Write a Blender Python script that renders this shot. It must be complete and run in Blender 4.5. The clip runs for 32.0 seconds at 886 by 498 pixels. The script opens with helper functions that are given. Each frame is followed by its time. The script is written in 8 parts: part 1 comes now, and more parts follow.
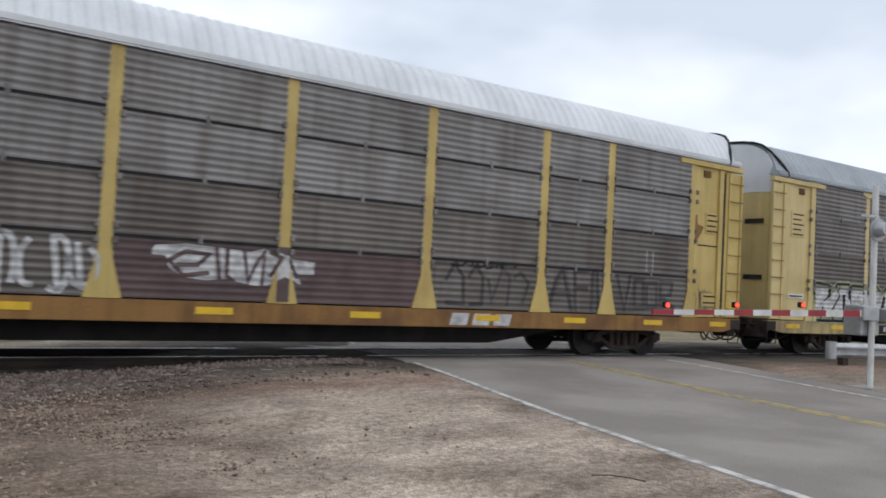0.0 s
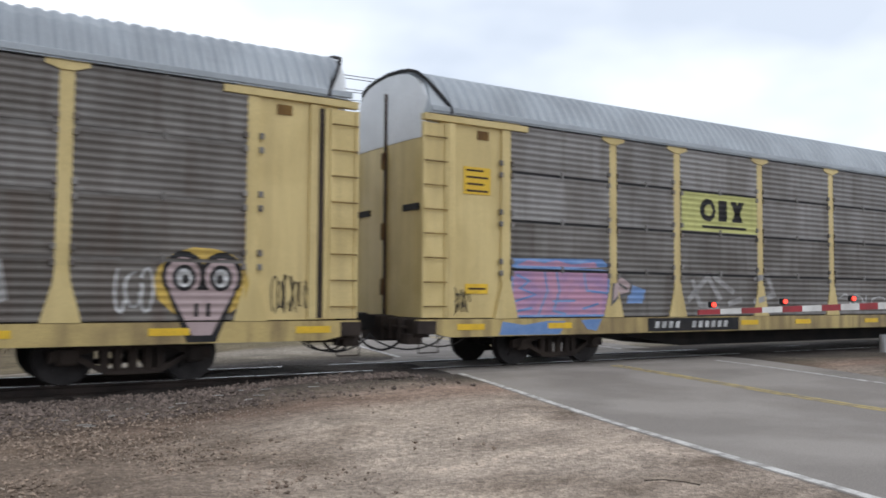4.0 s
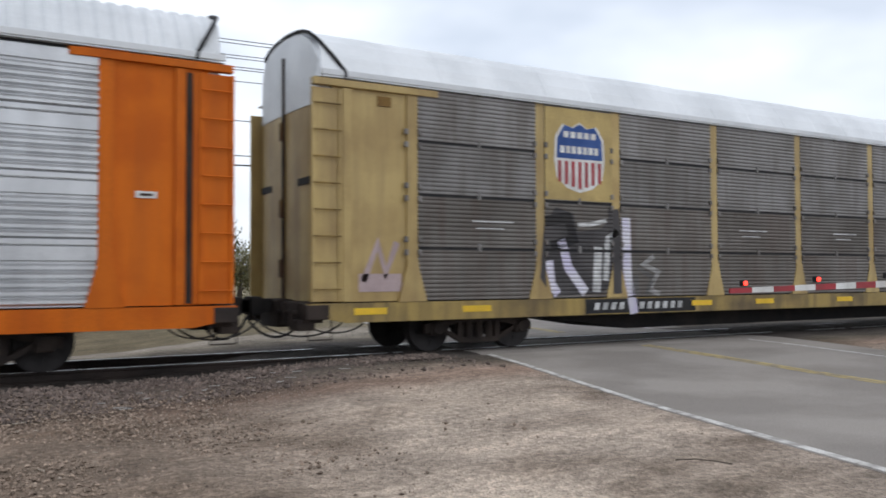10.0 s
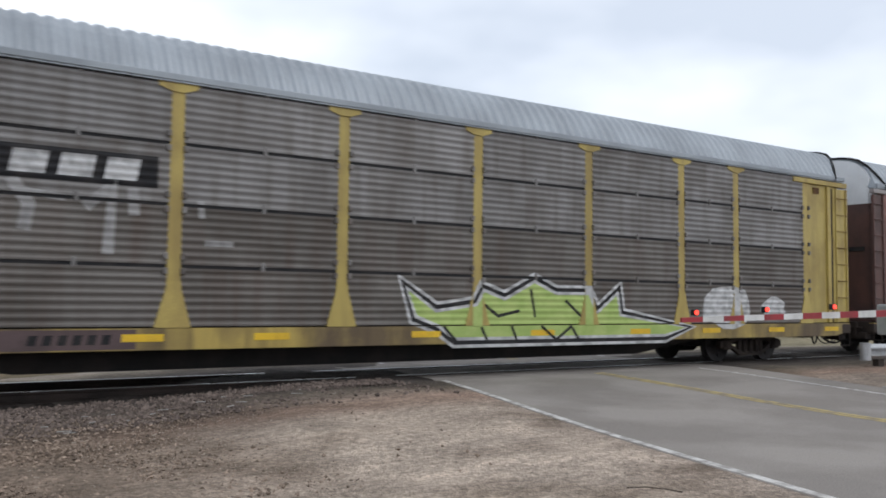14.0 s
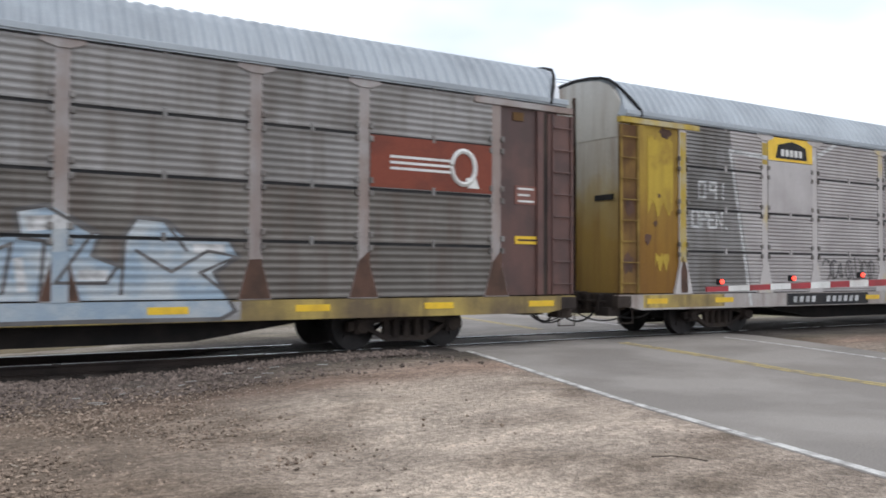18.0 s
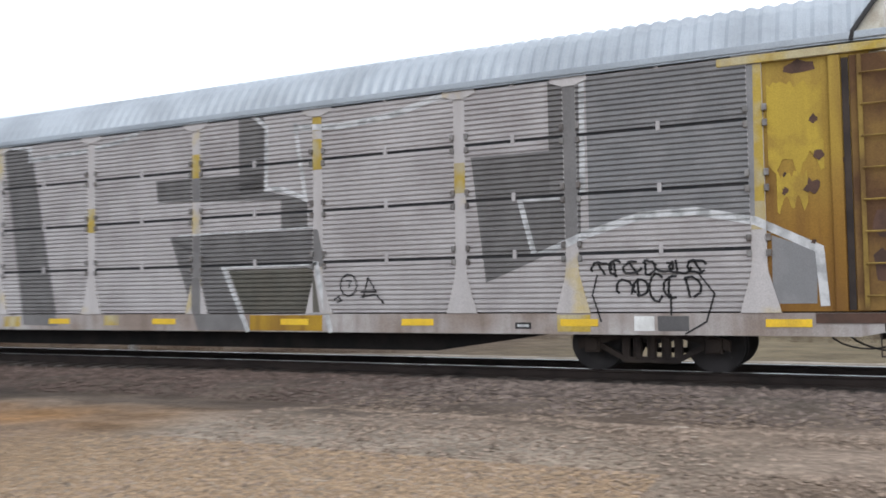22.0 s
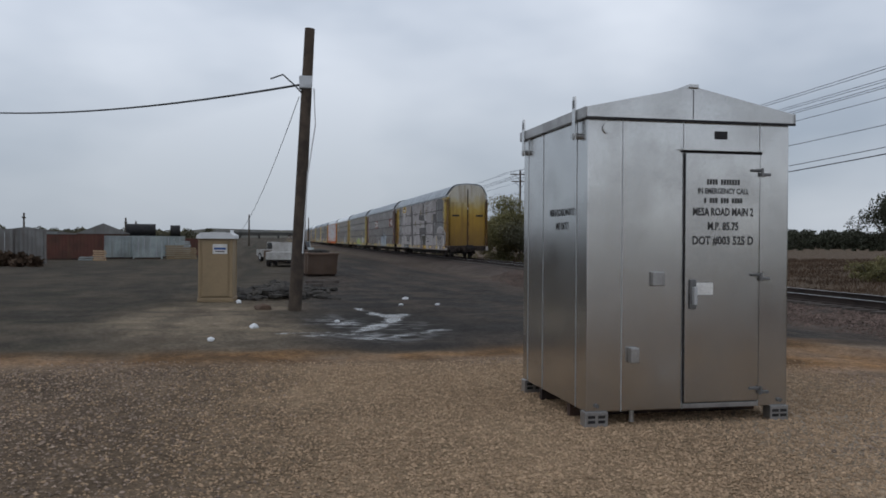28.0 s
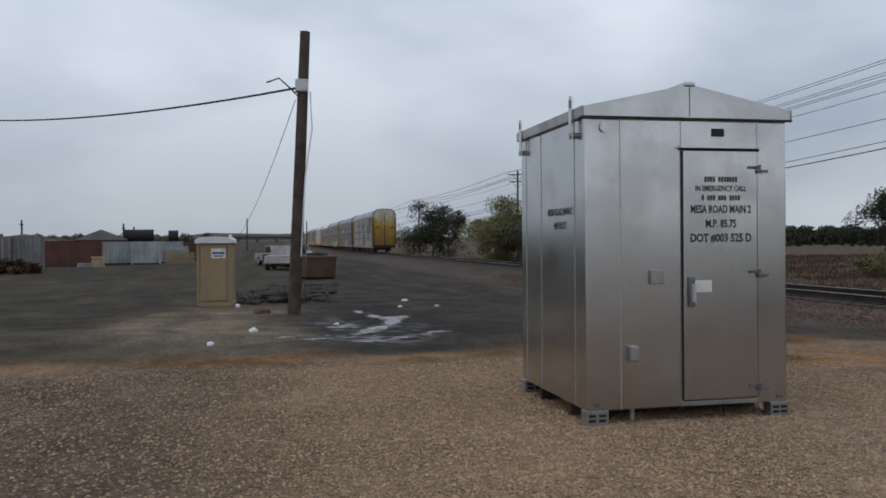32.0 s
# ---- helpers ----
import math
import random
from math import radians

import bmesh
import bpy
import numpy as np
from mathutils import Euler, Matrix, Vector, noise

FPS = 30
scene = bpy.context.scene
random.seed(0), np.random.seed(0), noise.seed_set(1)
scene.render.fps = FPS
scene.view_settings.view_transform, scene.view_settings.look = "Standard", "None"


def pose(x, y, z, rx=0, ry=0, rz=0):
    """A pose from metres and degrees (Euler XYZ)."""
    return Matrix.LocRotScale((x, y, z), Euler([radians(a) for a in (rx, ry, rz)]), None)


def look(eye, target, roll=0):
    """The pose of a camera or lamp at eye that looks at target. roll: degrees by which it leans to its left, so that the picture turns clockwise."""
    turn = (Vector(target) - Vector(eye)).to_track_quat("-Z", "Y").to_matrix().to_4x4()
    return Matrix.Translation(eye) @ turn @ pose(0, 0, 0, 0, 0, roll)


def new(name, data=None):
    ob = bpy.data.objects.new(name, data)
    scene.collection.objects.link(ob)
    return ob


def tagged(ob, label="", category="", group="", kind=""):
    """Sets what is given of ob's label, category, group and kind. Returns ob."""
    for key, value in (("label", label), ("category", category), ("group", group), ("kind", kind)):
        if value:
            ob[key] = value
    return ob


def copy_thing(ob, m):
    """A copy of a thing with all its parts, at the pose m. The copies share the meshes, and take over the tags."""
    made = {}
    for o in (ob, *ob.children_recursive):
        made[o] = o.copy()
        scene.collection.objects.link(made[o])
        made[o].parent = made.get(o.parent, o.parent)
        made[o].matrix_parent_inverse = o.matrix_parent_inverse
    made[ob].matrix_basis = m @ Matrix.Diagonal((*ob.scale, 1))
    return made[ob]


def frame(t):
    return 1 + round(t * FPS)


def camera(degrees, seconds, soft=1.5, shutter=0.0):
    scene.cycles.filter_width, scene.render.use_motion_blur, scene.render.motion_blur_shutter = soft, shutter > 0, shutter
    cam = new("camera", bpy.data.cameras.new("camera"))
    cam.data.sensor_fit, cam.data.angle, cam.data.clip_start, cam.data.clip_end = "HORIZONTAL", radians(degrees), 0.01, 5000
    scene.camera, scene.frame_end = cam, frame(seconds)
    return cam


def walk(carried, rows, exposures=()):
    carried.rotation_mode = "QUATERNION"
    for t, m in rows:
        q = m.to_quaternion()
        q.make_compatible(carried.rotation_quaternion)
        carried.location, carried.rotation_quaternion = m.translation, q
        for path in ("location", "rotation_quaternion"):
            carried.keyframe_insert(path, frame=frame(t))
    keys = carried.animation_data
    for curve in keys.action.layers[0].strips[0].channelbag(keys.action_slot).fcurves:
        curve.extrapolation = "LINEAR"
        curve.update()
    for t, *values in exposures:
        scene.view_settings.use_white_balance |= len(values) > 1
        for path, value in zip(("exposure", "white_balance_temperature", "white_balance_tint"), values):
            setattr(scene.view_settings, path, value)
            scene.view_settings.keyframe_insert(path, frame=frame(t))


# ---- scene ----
cam = camera(54.2, 32.0, soft=1.7, shutter=0.2)
# camera: seconds, yaw, pitch, roll (degrees); held by hand at one spot beside the road
EYE = (0.0, 0.0, 1.35)
TURNS = [
    (0.0, -35.75, 2.43, -3.0),
    (0.5, -34.14, 2.48, -1.61),
    (1.0, -33.59, 1.65, -1.56),
    (1.5, -33.42, 1.78, -1.38),
    (2.0, -32.45, 2.08, -1.12),
    (2.5, -31.74, 2.53, -0.16),
    (3.0, -32.62, 2.34, -0.42),
    (3.5, -32.71, 2.53, -0.50),
    (4.0, -32.98, 3.05, -0.42),
    (4.5, -34.27, 2.62, -0.62),
    (6.5, -34.76, 3.61, -1.69),
    (7.0, -34.64, 3.22, -1.28),
    (7.5, -35.27, 2.81, -1.45),
    (8.0, -35.12, 2.40, -0.68),
    (8.5, -33.32, 2.77, -0.19),
    (9.0, -31.14, 2.21, 0.25),
    (9.5, -30.76, 1.54, 0.01),
    (10.0, -31.08, 1.82, 0.19),
    (10.5, -31.33, 2.19, 0.06),
    (11.0, -31.64, 2.55, 0.05),
    (11.5, -31.71, 2.93, -0.37),
    (12.0, -31.01, 1.59, -0.28),
    (12.5, -31.92, 2.36, -0.03),
    (13.0, -33.97, 1.73, -0.16),
    (13.5, -34.21, 3.53, -0.60),
    (15.5, -33.54, 3.25, -0.42),
    (16.0, -34.14, 3.30, -0.40),
    (16.5, -32.92, 1.61, -0.99),
    (17.0, -31.16, 2.05, -0.11),
    (17.5, -31.96, 1.63, 0.16),
    (18.0, -32.47, 1.59, -0.22),
    (18.5, -32.28, 1.79, 0.03),
    (19.0, -31.72, 2.50, -0.19),
    (19.5, -31.56, 2.63, -0.49),
    (20.0, -31.79, 2.54, -0.30),
    (20.5, -28.62, 2.50, -0.29),
    (21.0, -17.03, 0.70, 0.46),
    (21.5, 3.09, 1.71, 0.27),
    (22.0, 25.90, 2.56, 0.95),
    (22.5, 48.80, 0.86, 0.01),
    (23.0, 59.85, 0.62, -0.75),
    (23.5, 64.58, 1.45, -0.53),
    (24.0, 69.28, 0.71, -0.60),
    (24.5, 74.70, 0.36, -1.24),
    (25.0, 74.56, 1.39, -0.45),
    (25.5, 77.29, -0.60, -0.65),
    (27.5, 78.83, -0.09, -0.29),
    (28.0, 78.77, -0.58, -0.35),
    (28.5, 79.18, -0.82, -0.20),
    (29.0, 79.75, -0.75, -0.22),
    (29.5, 81.46, -0.98, 0.16),
    (30.0, 81.80, 0.56, 0.96),
    (30.5, 79.97, -0.20, 0.46),
    (31.0, 79.37, -1.33, -0.13),
    (31.5, 79.71, -0.93, 0.69),
    (32.0, 78.66, -0.50, 0.48),]
EXPOSURES = [(t, s, 6500 if t < 22.2 else 6280, 3 if 22.2 < t < 22.8 else 6 if 22.8 < t < 23.2 else 10) for t, s in (
    (0, 0.74), (3, 0.88), (4.5, 0.86), (7, 0.64), (8, 0.47), (9, 0.54), (10, 0.82), (12, 0.86), (16, 0.74), (17, 1.12), (18, 1.12), (19, 0.98), (20, 0.86),
    (21.0, 1.12), (21.5, 1.36), (22.0, 1.46), (22.5, 0.54), (23.0, 0.52), (23.6, 0.33), (24.0, 0.18), (25.0, 0.0), (26.0, 0.09), (28, 0.26), (29, 0.23), (30, 0.16), (31, 0.33), (32, 0.26))]
walk(cam, [(t, pose(*EYE, 90 + p, r, y)) for t, y, p, r in TURNS], EXPOSURES)

# ---- light: overcast sky, weak wide sun ----
world = bpy.data.worlds.new("world")
scene.world = world
world.use_nodes = True
wn, wl = world.node_tree.nodes, world.node_tree.links
wn.clear()
w_out = wn.new("ShaderNodeOutputWorld")
w_bg = wn.new("ShaderNodeBackground")
w_sky = wn.new("ShaderNodeTexSky")
w_sky.sky_type, w_sky.sun_disc = "NISHITA", False
w_sky.sun_elevation, w_sky.sun_rotation = radians(42), radians(60)
w_co = wn.new("ShaderNodeTexCoord")
w_map = wn.new("ShaderNodeMapping")
w_map.inputs["Scale"].default_value = (1.0, 1.0, 2.2)
w_n = wn.new("ShaderNodeTexNoise")
w_n.inputs["Scale"].default_value, w_n.inputs["Detail"].default_value, w_n.inputs["Roughness"].default_value = 2.6, 4, 0.45
w_ramp = wn.new("ShaderNodeValToRGB")
w_ramp.color_ramp.elements[0].position, w_ramp.color_ramp.elements[0].color = 0.32, (3.8, 4.25, 4.95, 1)
w_ramp.color_ramp.elements[1].position, w_ramp.color_ramp.elements[1].color = 0.64, (6.9, 7.2, 7.7, 1)
w_mix = wn.new("ShaderNodeMix")
w_mix.data_type = "RGBA"
w_mix.inputs["Factor"].default_value = 0.92
w_bg.inputs["Strength"].default_value = 0.1
wl.new(w_co.outputs["Generated"], w_map.inputs["Vector"])
wl.new(w_map.outputs["Vector"], w_n.inputs["Vector"])
wl.new(w_n.outputs["Fac"], w_ramp.inputs["Fac"])
wl.new(w_sky.outputs["Color"], w_mix.inputs["A"])
wl.new(w_ramp.outputs["Color"], w_mix.inputs["B"])
w_sep = wn.new("ShaderNodeSeparateXYZ")
wl.new(w_co.outputs["Generated"], w_sep.inputs[0])


def w_range(src, a, c, lo, hi):
    r = wn.new("ShaderNodeMapRange")
    r.interpolation_type = "SMOOTHSTEP"
    for key, v in zip(("From Min", "From Max", "To Min", "To Max"), (a, c, lo, hi)):
        r.inputs[key].default_value = v
    wl.new(src, r.inputs["Value"])
    return r.outputs["Result"]


w_low = wn.new("ShaderNodeMath")
w_low.operation = "MULTIPLY"
wl.new(w_range(w_sep.outputs["X"], -0.97, -0.3, 0.52, 0.0), w_low.inputs[0])
wl.new(w_range(w_sep.outputs["Z"], 0.0, 0.3, 1.0, 0.0), w_low.inputs[1])
w_rain = wn.new("ShaderNodeMix")
w_rain.data_type = "RGBA"
w_rain.inputs["B"].default_value = (1.35, 1.65, 1.95, 1)
wl.new(w_low.outputs[0], w_rain.inputs["Factor"])
wl.new(w_mix.outputs["Result"], w_rain.inputs["A"])
wl.new(w_rain.outputs["Result"], w_bg.inputs["Color"])
wl.new(w_bg.outputs["Background"], w_out.inputs["Surface"])

sun = new("sun", bpy.data.lights.new("sun", "SUN"))
sun.data.energy, sun.data.angle, sun.data.color = 0.3, radians(35), (1, 0.97, 0.93)
sun.matrix_world = look((20, -30, 40), (0, 0, 0))


# ---- materials ----
def surface(name, base, other, scale=3.0, rough=0.7, metal=0.0, bump=0.15, grain=60.0, spread=0.12, streak=0.0, dirt=(0.12, 0.075, 0.045), edge=(0.42, 0.62)):
    """A worn surface: two colours mixed by coarse noise, fine grain, optional dirt that runs down, a little random tone per object."""
    m = bpy.data.materials.new(name)
    m.use_nodes = True
    n, l = m.node_tree.nodes, m.node_tree.links
    b = n["Principled BSDF"]
    co = n.new("ShaderNodeTexCoord")
    inf = n.new("ShaderNodeObjectInfo")
    off = n.new("ShaderNodeVectorMath")
    off.operation = "MULTIPLY_ADD"
    off.inputs[1].default_value = (1, 1, 1)
    comb = n.new("ShaderNodeCombineXYZ")
    mul = n.new("ShaderNodeMath")
    mul.operation, mul.inputs[1].default_value = "MULTIPLY", 37.0
    l.new(inf.outputs["Random"], mul.inputs[0])
    for k in range(3):
        l.new(mul.outputs[0], comb.inputs[k])
    l.new(co.outputs["Object"], off.inputs[0])
    l.new(comb.outputs[0], off.inputs[2])
    n1 = n.new("ShaderNodeTexNoise")
    n1.inputs["Scale"].default_value, n1.inputs["Detail"].default_value = scale, 6
    n2 = n.new("ShaderNodeTexNoise")
    n2.inputs["Scale"].default_value, n2.inputs["Detail"].default_value = grain, 3
    l.new(off.outputs[0], n1.inputs["Vector"])
    l.new(off.outputs[0], n2.inputs["Vector"])
    r1 = n.new("ShaderNodeMapRange")
    r1.inputs["From Min"].default_value, r1.inputs["From Max"].default_value = edge
    l.new(n1.outputs["Fac"], r1.inputs["Value"])
    mix = n.new("ShaderNodeMix")
    mix.data_type = "RGBA"
    mix.inputs["A"].default_value, mix.inputs["B"].default_value = (*base, 1), (*other, 1)
    l.new(r1.outputs["Result"], mix.inputs["Factor"])
    last = mix.outputs["Result"]
    if streak:
        mp = n.new("ShaderNodeMapping")
        mp.inputs["Scale"].default_value = (4.2, 4.2, 0.35)
        n3 = n.new("ShaderNodeTexNoise")
        n3.inputs["Scale"].default_value, n3.inputs["Detail"].default_value = 1.0, 5
        l.new(off.outputs[0], mp.inputs["Vector"])
        l.new(mp.outputs["Vector"], n3.inputs["Vector"])
        r3 = n.new("ShaderNodeMapRange")
        r3.inputs["From Min"].default_value, r3.inputs["From Max"].default_value, r3.inputs["To Max"].default_value = 0.45, 0.75, streak
        l.new(n3.outputs["Fac"], r3.inputs["Value"])
        mx = n.new("ShaderNodeMix")
        mx.data_type = "RGBA"
        mx.inputs["B"].default_value = (*dirt, 1)
        l.new(last, mx.inputs["A"])
        l.new(r3.outputs["Result"], mx.inputs["Factor"])
        last = mx.outputs["Result"]
    hsv = n.new("ShaderNodeHueSaturation")
    tone = n.new("ShaderNodeMapRange")
    tone.inputs["To Min"].default_value, tone.inputs["To Max"].default_value = 1 - spread, 1 + spread
    l.new(inf.outputs["Random"], tone.inputs["Value"])
    tone2 = n.new("ShaderNodeMapRange")
    tone2.inputs["From Min"].default_value, tone2.inputs["From Max"].default_value = 0.25, 0.75
    tone2.inputs["To Min"].default_value, tone2.inputs["To Max"].default_value = 0.82, 1.18
    l.new(n2.outputs["Fac"], tone2.inputs["Value"])
    val = n.new("ShaderNodeMath")
    val.operation = "MULTIPLY"
    l.new(tone.outputs["Result"], val.inputs[0])
    l.new(tone2.outputs["Result"], val.inputs[1])
    l.new(val.outputs[0], hsv.inputs["Value"])
    l.new(last, hsv.inputs["Color"])
    l.new(hsv.outputs["Color"], b.inputs["Base Color"])
    rr = n.new("ShaderNodeMapRange")
    rr.inputs["To Min"].default_value, rr.inputs["To Max"].default_value = max(0.05, rough - 0.12), min(1, rough + 0.12)
    l.new(n1.outputs["Fac"], rr.inputs["Value"])
    l.new(rr.outputs["Result"], b.inputs["Roughness"])
    b.inputs["Metallic"].default_value = metal
    if rough >= 0.6 and metal < 0.25:
        b.inputs["Specular IOR Level"].default_value = 0.18
    if bump:
        bp = n.new("ShaderNodeBump")
        bp.inputs["Strength"].default_value, bp.inputs["Distance"].default_value = bump, 0.02
        l.new(n2.outputs["Fac"], bp.inputs["Height"])
        l.new(bp.outputs["Normal"], b.inputs["Normal"])
    return m


def glow(name, colour, strength):
    m = bpy.data.materials.new(name)
    m.use_nodes = True
    b = m.node_tree.nodes["Principled BSDF"]
    b.inputs["Base Color"].default_value = (*colour, 1)
    b.inputs["Emission Color"].default_value = (*colour, 1)
    b.inputs["Emission Strength"].default_value = strength
    return m


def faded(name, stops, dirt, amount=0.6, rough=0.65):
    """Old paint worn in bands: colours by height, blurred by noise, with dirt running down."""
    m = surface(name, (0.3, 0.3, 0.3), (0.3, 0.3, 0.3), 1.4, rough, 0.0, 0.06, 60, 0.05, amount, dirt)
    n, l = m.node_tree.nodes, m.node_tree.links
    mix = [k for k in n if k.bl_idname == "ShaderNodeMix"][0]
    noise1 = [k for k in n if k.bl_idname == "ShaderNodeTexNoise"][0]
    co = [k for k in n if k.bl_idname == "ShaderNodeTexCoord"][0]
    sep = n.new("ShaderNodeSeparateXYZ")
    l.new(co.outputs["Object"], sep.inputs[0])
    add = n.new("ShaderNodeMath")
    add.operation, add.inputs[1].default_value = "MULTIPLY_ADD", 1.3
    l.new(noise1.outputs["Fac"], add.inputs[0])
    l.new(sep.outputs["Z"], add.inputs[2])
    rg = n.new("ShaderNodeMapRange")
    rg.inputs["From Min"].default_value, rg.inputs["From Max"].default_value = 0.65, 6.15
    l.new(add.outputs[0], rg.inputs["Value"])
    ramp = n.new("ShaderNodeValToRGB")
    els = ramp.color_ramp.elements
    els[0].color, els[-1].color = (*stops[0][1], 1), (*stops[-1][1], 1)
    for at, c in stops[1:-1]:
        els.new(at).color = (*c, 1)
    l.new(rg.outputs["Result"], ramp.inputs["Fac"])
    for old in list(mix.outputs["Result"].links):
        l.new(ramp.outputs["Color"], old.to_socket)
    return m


M = {}
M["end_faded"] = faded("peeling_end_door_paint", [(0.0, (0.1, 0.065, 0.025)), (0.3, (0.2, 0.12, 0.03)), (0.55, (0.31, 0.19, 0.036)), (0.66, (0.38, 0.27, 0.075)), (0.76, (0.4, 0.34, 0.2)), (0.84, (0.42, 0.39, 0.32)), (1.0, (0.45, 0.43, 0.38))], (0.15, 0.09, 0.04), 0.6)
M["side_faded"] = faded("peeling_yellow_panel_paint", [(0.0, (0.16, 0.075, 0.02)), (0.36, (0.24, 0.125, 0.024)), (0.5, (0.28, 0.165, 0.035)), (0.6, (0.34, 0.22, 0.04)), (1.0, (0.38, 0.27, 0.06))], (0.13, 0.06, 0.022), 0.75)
M["flake_yellow"] = surface("flaking_bright_yellow", (0.42, 0.295, 0.045), (0.3, 0.195, 0.04), 2.2, 0.65, 0.0, 0.05, 60, 0.05, 0.5, (0.2, 0.12, 0.03), (0.5, 0.66))
M["plate_rust"] = surface("rust_brown_plate", (0.1, 0.052, 0.024), (0.21, 0.125, 0.04), 1.2, 0.75, 0.0, 0.08, 60, 0.08, 0.5, (0.07, 0.035, 0.02))
M["ladder_yellow"] = surface("worn_ladder_yellow", (0.27, 0.18, 0.045), (0.15, 0.09, 0.03), 2.0, 0.65, 0.0, 0.05, 60, 0.08, 0.4, (0.1, 0.06, 0.03))
M["post_yellow"] = surface("flaking_post_yellow", (0.42, 0.3, 0.06), (0.42, 0.36, 0.22), 2.5, 0.65, 0.0, 0.05, 60, 0.08, 0.4, (0.16, 0.09, 0.04))
# soiled rung colour, darkened further for the shadow line under each rung
M["rung_soiled_shaded"] = surface("soiled_shaded_rung_paint", (0.26, 0.175, 0.06), (0.15, 0.1, 0.045), 3.0, 0.65, 0.0, 0.05, 60, 0.15)
M["pole_grey"] = surface("weathered_grey_pole", (0.19, 0.17, 0.15), (0.13, 0.115, 0.1), 3.0, 0.85, 0.0, 0.2, 30, 0.05, 0.3, (0.08, 0.07, 0.06))
M["dull_steel"] = surface("dull_hinge_steel", (0.2, 0.19, 0.18), (0.13, 0.11, 0.1), 5.0, 0.55, 0.4, 0.03, 60, 0.25)
M["stone_dirt"] = surface("dusty_brown_stone", (0.28, 0.215, 0.165), (0.19, 0.143, 0.112), 6.0, 0.9, 0.0, 0.1, 60, 0.02)
M["stone_path"] = surface("pale_path_stone", (0.4, 0.33, 0.27), (0.27, 0.215, 0.175), 6.0, 0.9, 0.0, 0.1, 60, 0.02)
M["straw_bit"] = surface("bleached_straw", (0.46, 0.4, 0.33), (0.3, 0.25, 0.2), 6.0, 0.9, 0.0, 0.0, 60, 0.02)
M["leaf_pale"] = surface("pale_dusty_leaf", (0.24, 0.235, 0.17), (0.17, 0.17, 0.12), 0.2, 0.9, 0.0, 0.0, 2, 0.1)
M["straw_pale"] = surface("bleached_grass_straw", (0.27, 0.23, 0.145), (0.2, 0.17, 0.11), 0.25, 0.9, 0.0, 0.0, 2, 0.05)
M["leaf_far"] = surface("grey_green_scrub_leaf", (0.085, 0.085, 0.055), (0.11, 0.1, 0.065), 0.2, 0.9, 0.0, 0.0, 2, 0.1)
M["screen_grey"] = surface("weathered_galvanised_grey", (0.21, 0.203, 0.198), (0.15, 0.141, 0.134), 0.9, 0.5, 0.2, 0.05, 90, 0.12, 0.6, (0.095, 0.077, 0.064))
M["screen_mid"] = surface("weathered_grey_brown_steel", (0.165, 0.155, 0.146), (0.115, 0.105, 0.097), 0.8, 0.5, 0.2, 0.05, 90, 0.1, 0.7, (0.075, 0.06, 0.05))
M["screen_brown"] = surface("dark_galvanised_brown", (0.135, 0.123, 0.112), (0.094, 0.083, 0.073), 0.9, 0.5, 0.2, 0.05, 90, 0.1, 0.6, (0.085, 0.057, 0.045))
M["screen_silver"] = surface("bright_galvanised", (0.6, 0.61, 0.625), (0.51, 0.52, 0.535), 1.5, 0.36, 0.6, 0.04, 90, 0.07, 0.3, (0.36, 0.36, 0.365))
M["screen_white"] = surface("whitewashed_steel", (0.43, 0.405, 0.40), (0.36, 0.335, 0.33), 1.0, 0.7, 0.0, 0.05, 90, 0.04, 0.25, (0.27, 0.24, 0.23))
M["yellow"] = surface("faded_yellow_paint", (0.55, 0.41, 0.13), (0.46, 0.33, 0.1), 1.0, 0.5, 0.0, 0.05, 70, 0.08, 0.32, (0.17, 0.105, 0.05))
M["yellow_dirty"] = surface("rusted_yellow_paint", (0.42, 0.255, 0.025), (0.2, 0.11, 0.028), 0.8, 0.65, 0.0, 0.08, 60, 0.1, 0.8, (0.13, 0.06, 0.025), (0.38, 0.66))
M["cream"] = surface("cream_yellow_paint", (0.62, 0.49, 0.22), (0.54, 0.42, 0.18), 1.0, 0.5, 0.0, 0.05, 70, 0.06, 0.26, (0.2, 0.13, 0.065))
M["tan"] = surface("dull_tan_paint", (0.46, 0.335, 0.13), (0.36, 0.25, 0.095), 1.2, 0.5, 0.0, 0.05, 70, 0.08, 0.4, (0.12, 0.07, 0.04))
M["sill_yellow"] = surface("grimy_yellow_sill", (0.44, 0.32, 0.08), (0.13, 0.09, 0.045), 0.8, 0.5, 0.0, 0.06, 60, 0.06, 0.8, (0.07, 0.045, 0.025), (0.38, 0.62))
M["sill_cream"] = surface("grimy_cream_sill", (0.5, 0.38, 0.15), (0.2, 0.14, 0.07), 0.8, 0.5, 0.0, 0.06, 60, 0.06, 0.7, (0.08, 0.05, 0.03), (0.44, 0.7))
M["sill_tan"] = surface("grimy_tan_sill", (0.36, 0.25, 0.07), (0.11, 0.075, 0.035), 0.8, 0.5, 0.0, 0.06, 60, 0.06, 0.75, (0.06, 0.04, 0.025), (0.4, 0.66))
M["sill_white"] = surface("grimy_white_sill", (0.38, 0.35, 0.335), (0.24, 0.19, 0.16), 0.9, 0.65, 0.0, 0.06, 60, 0.06, 0.6, (0.13, 0.09, 0.07), (0.42, 0.68))
M["end_streaked"] = surface("streaked_end_door_paint", (0.38, 0.285, 0.11), (0.2, 0.145, 0.065), 0.9, 0.5, 0.0, 0.06, 60, 0.06, 0.7, (0.08, 0.055, 0.035))
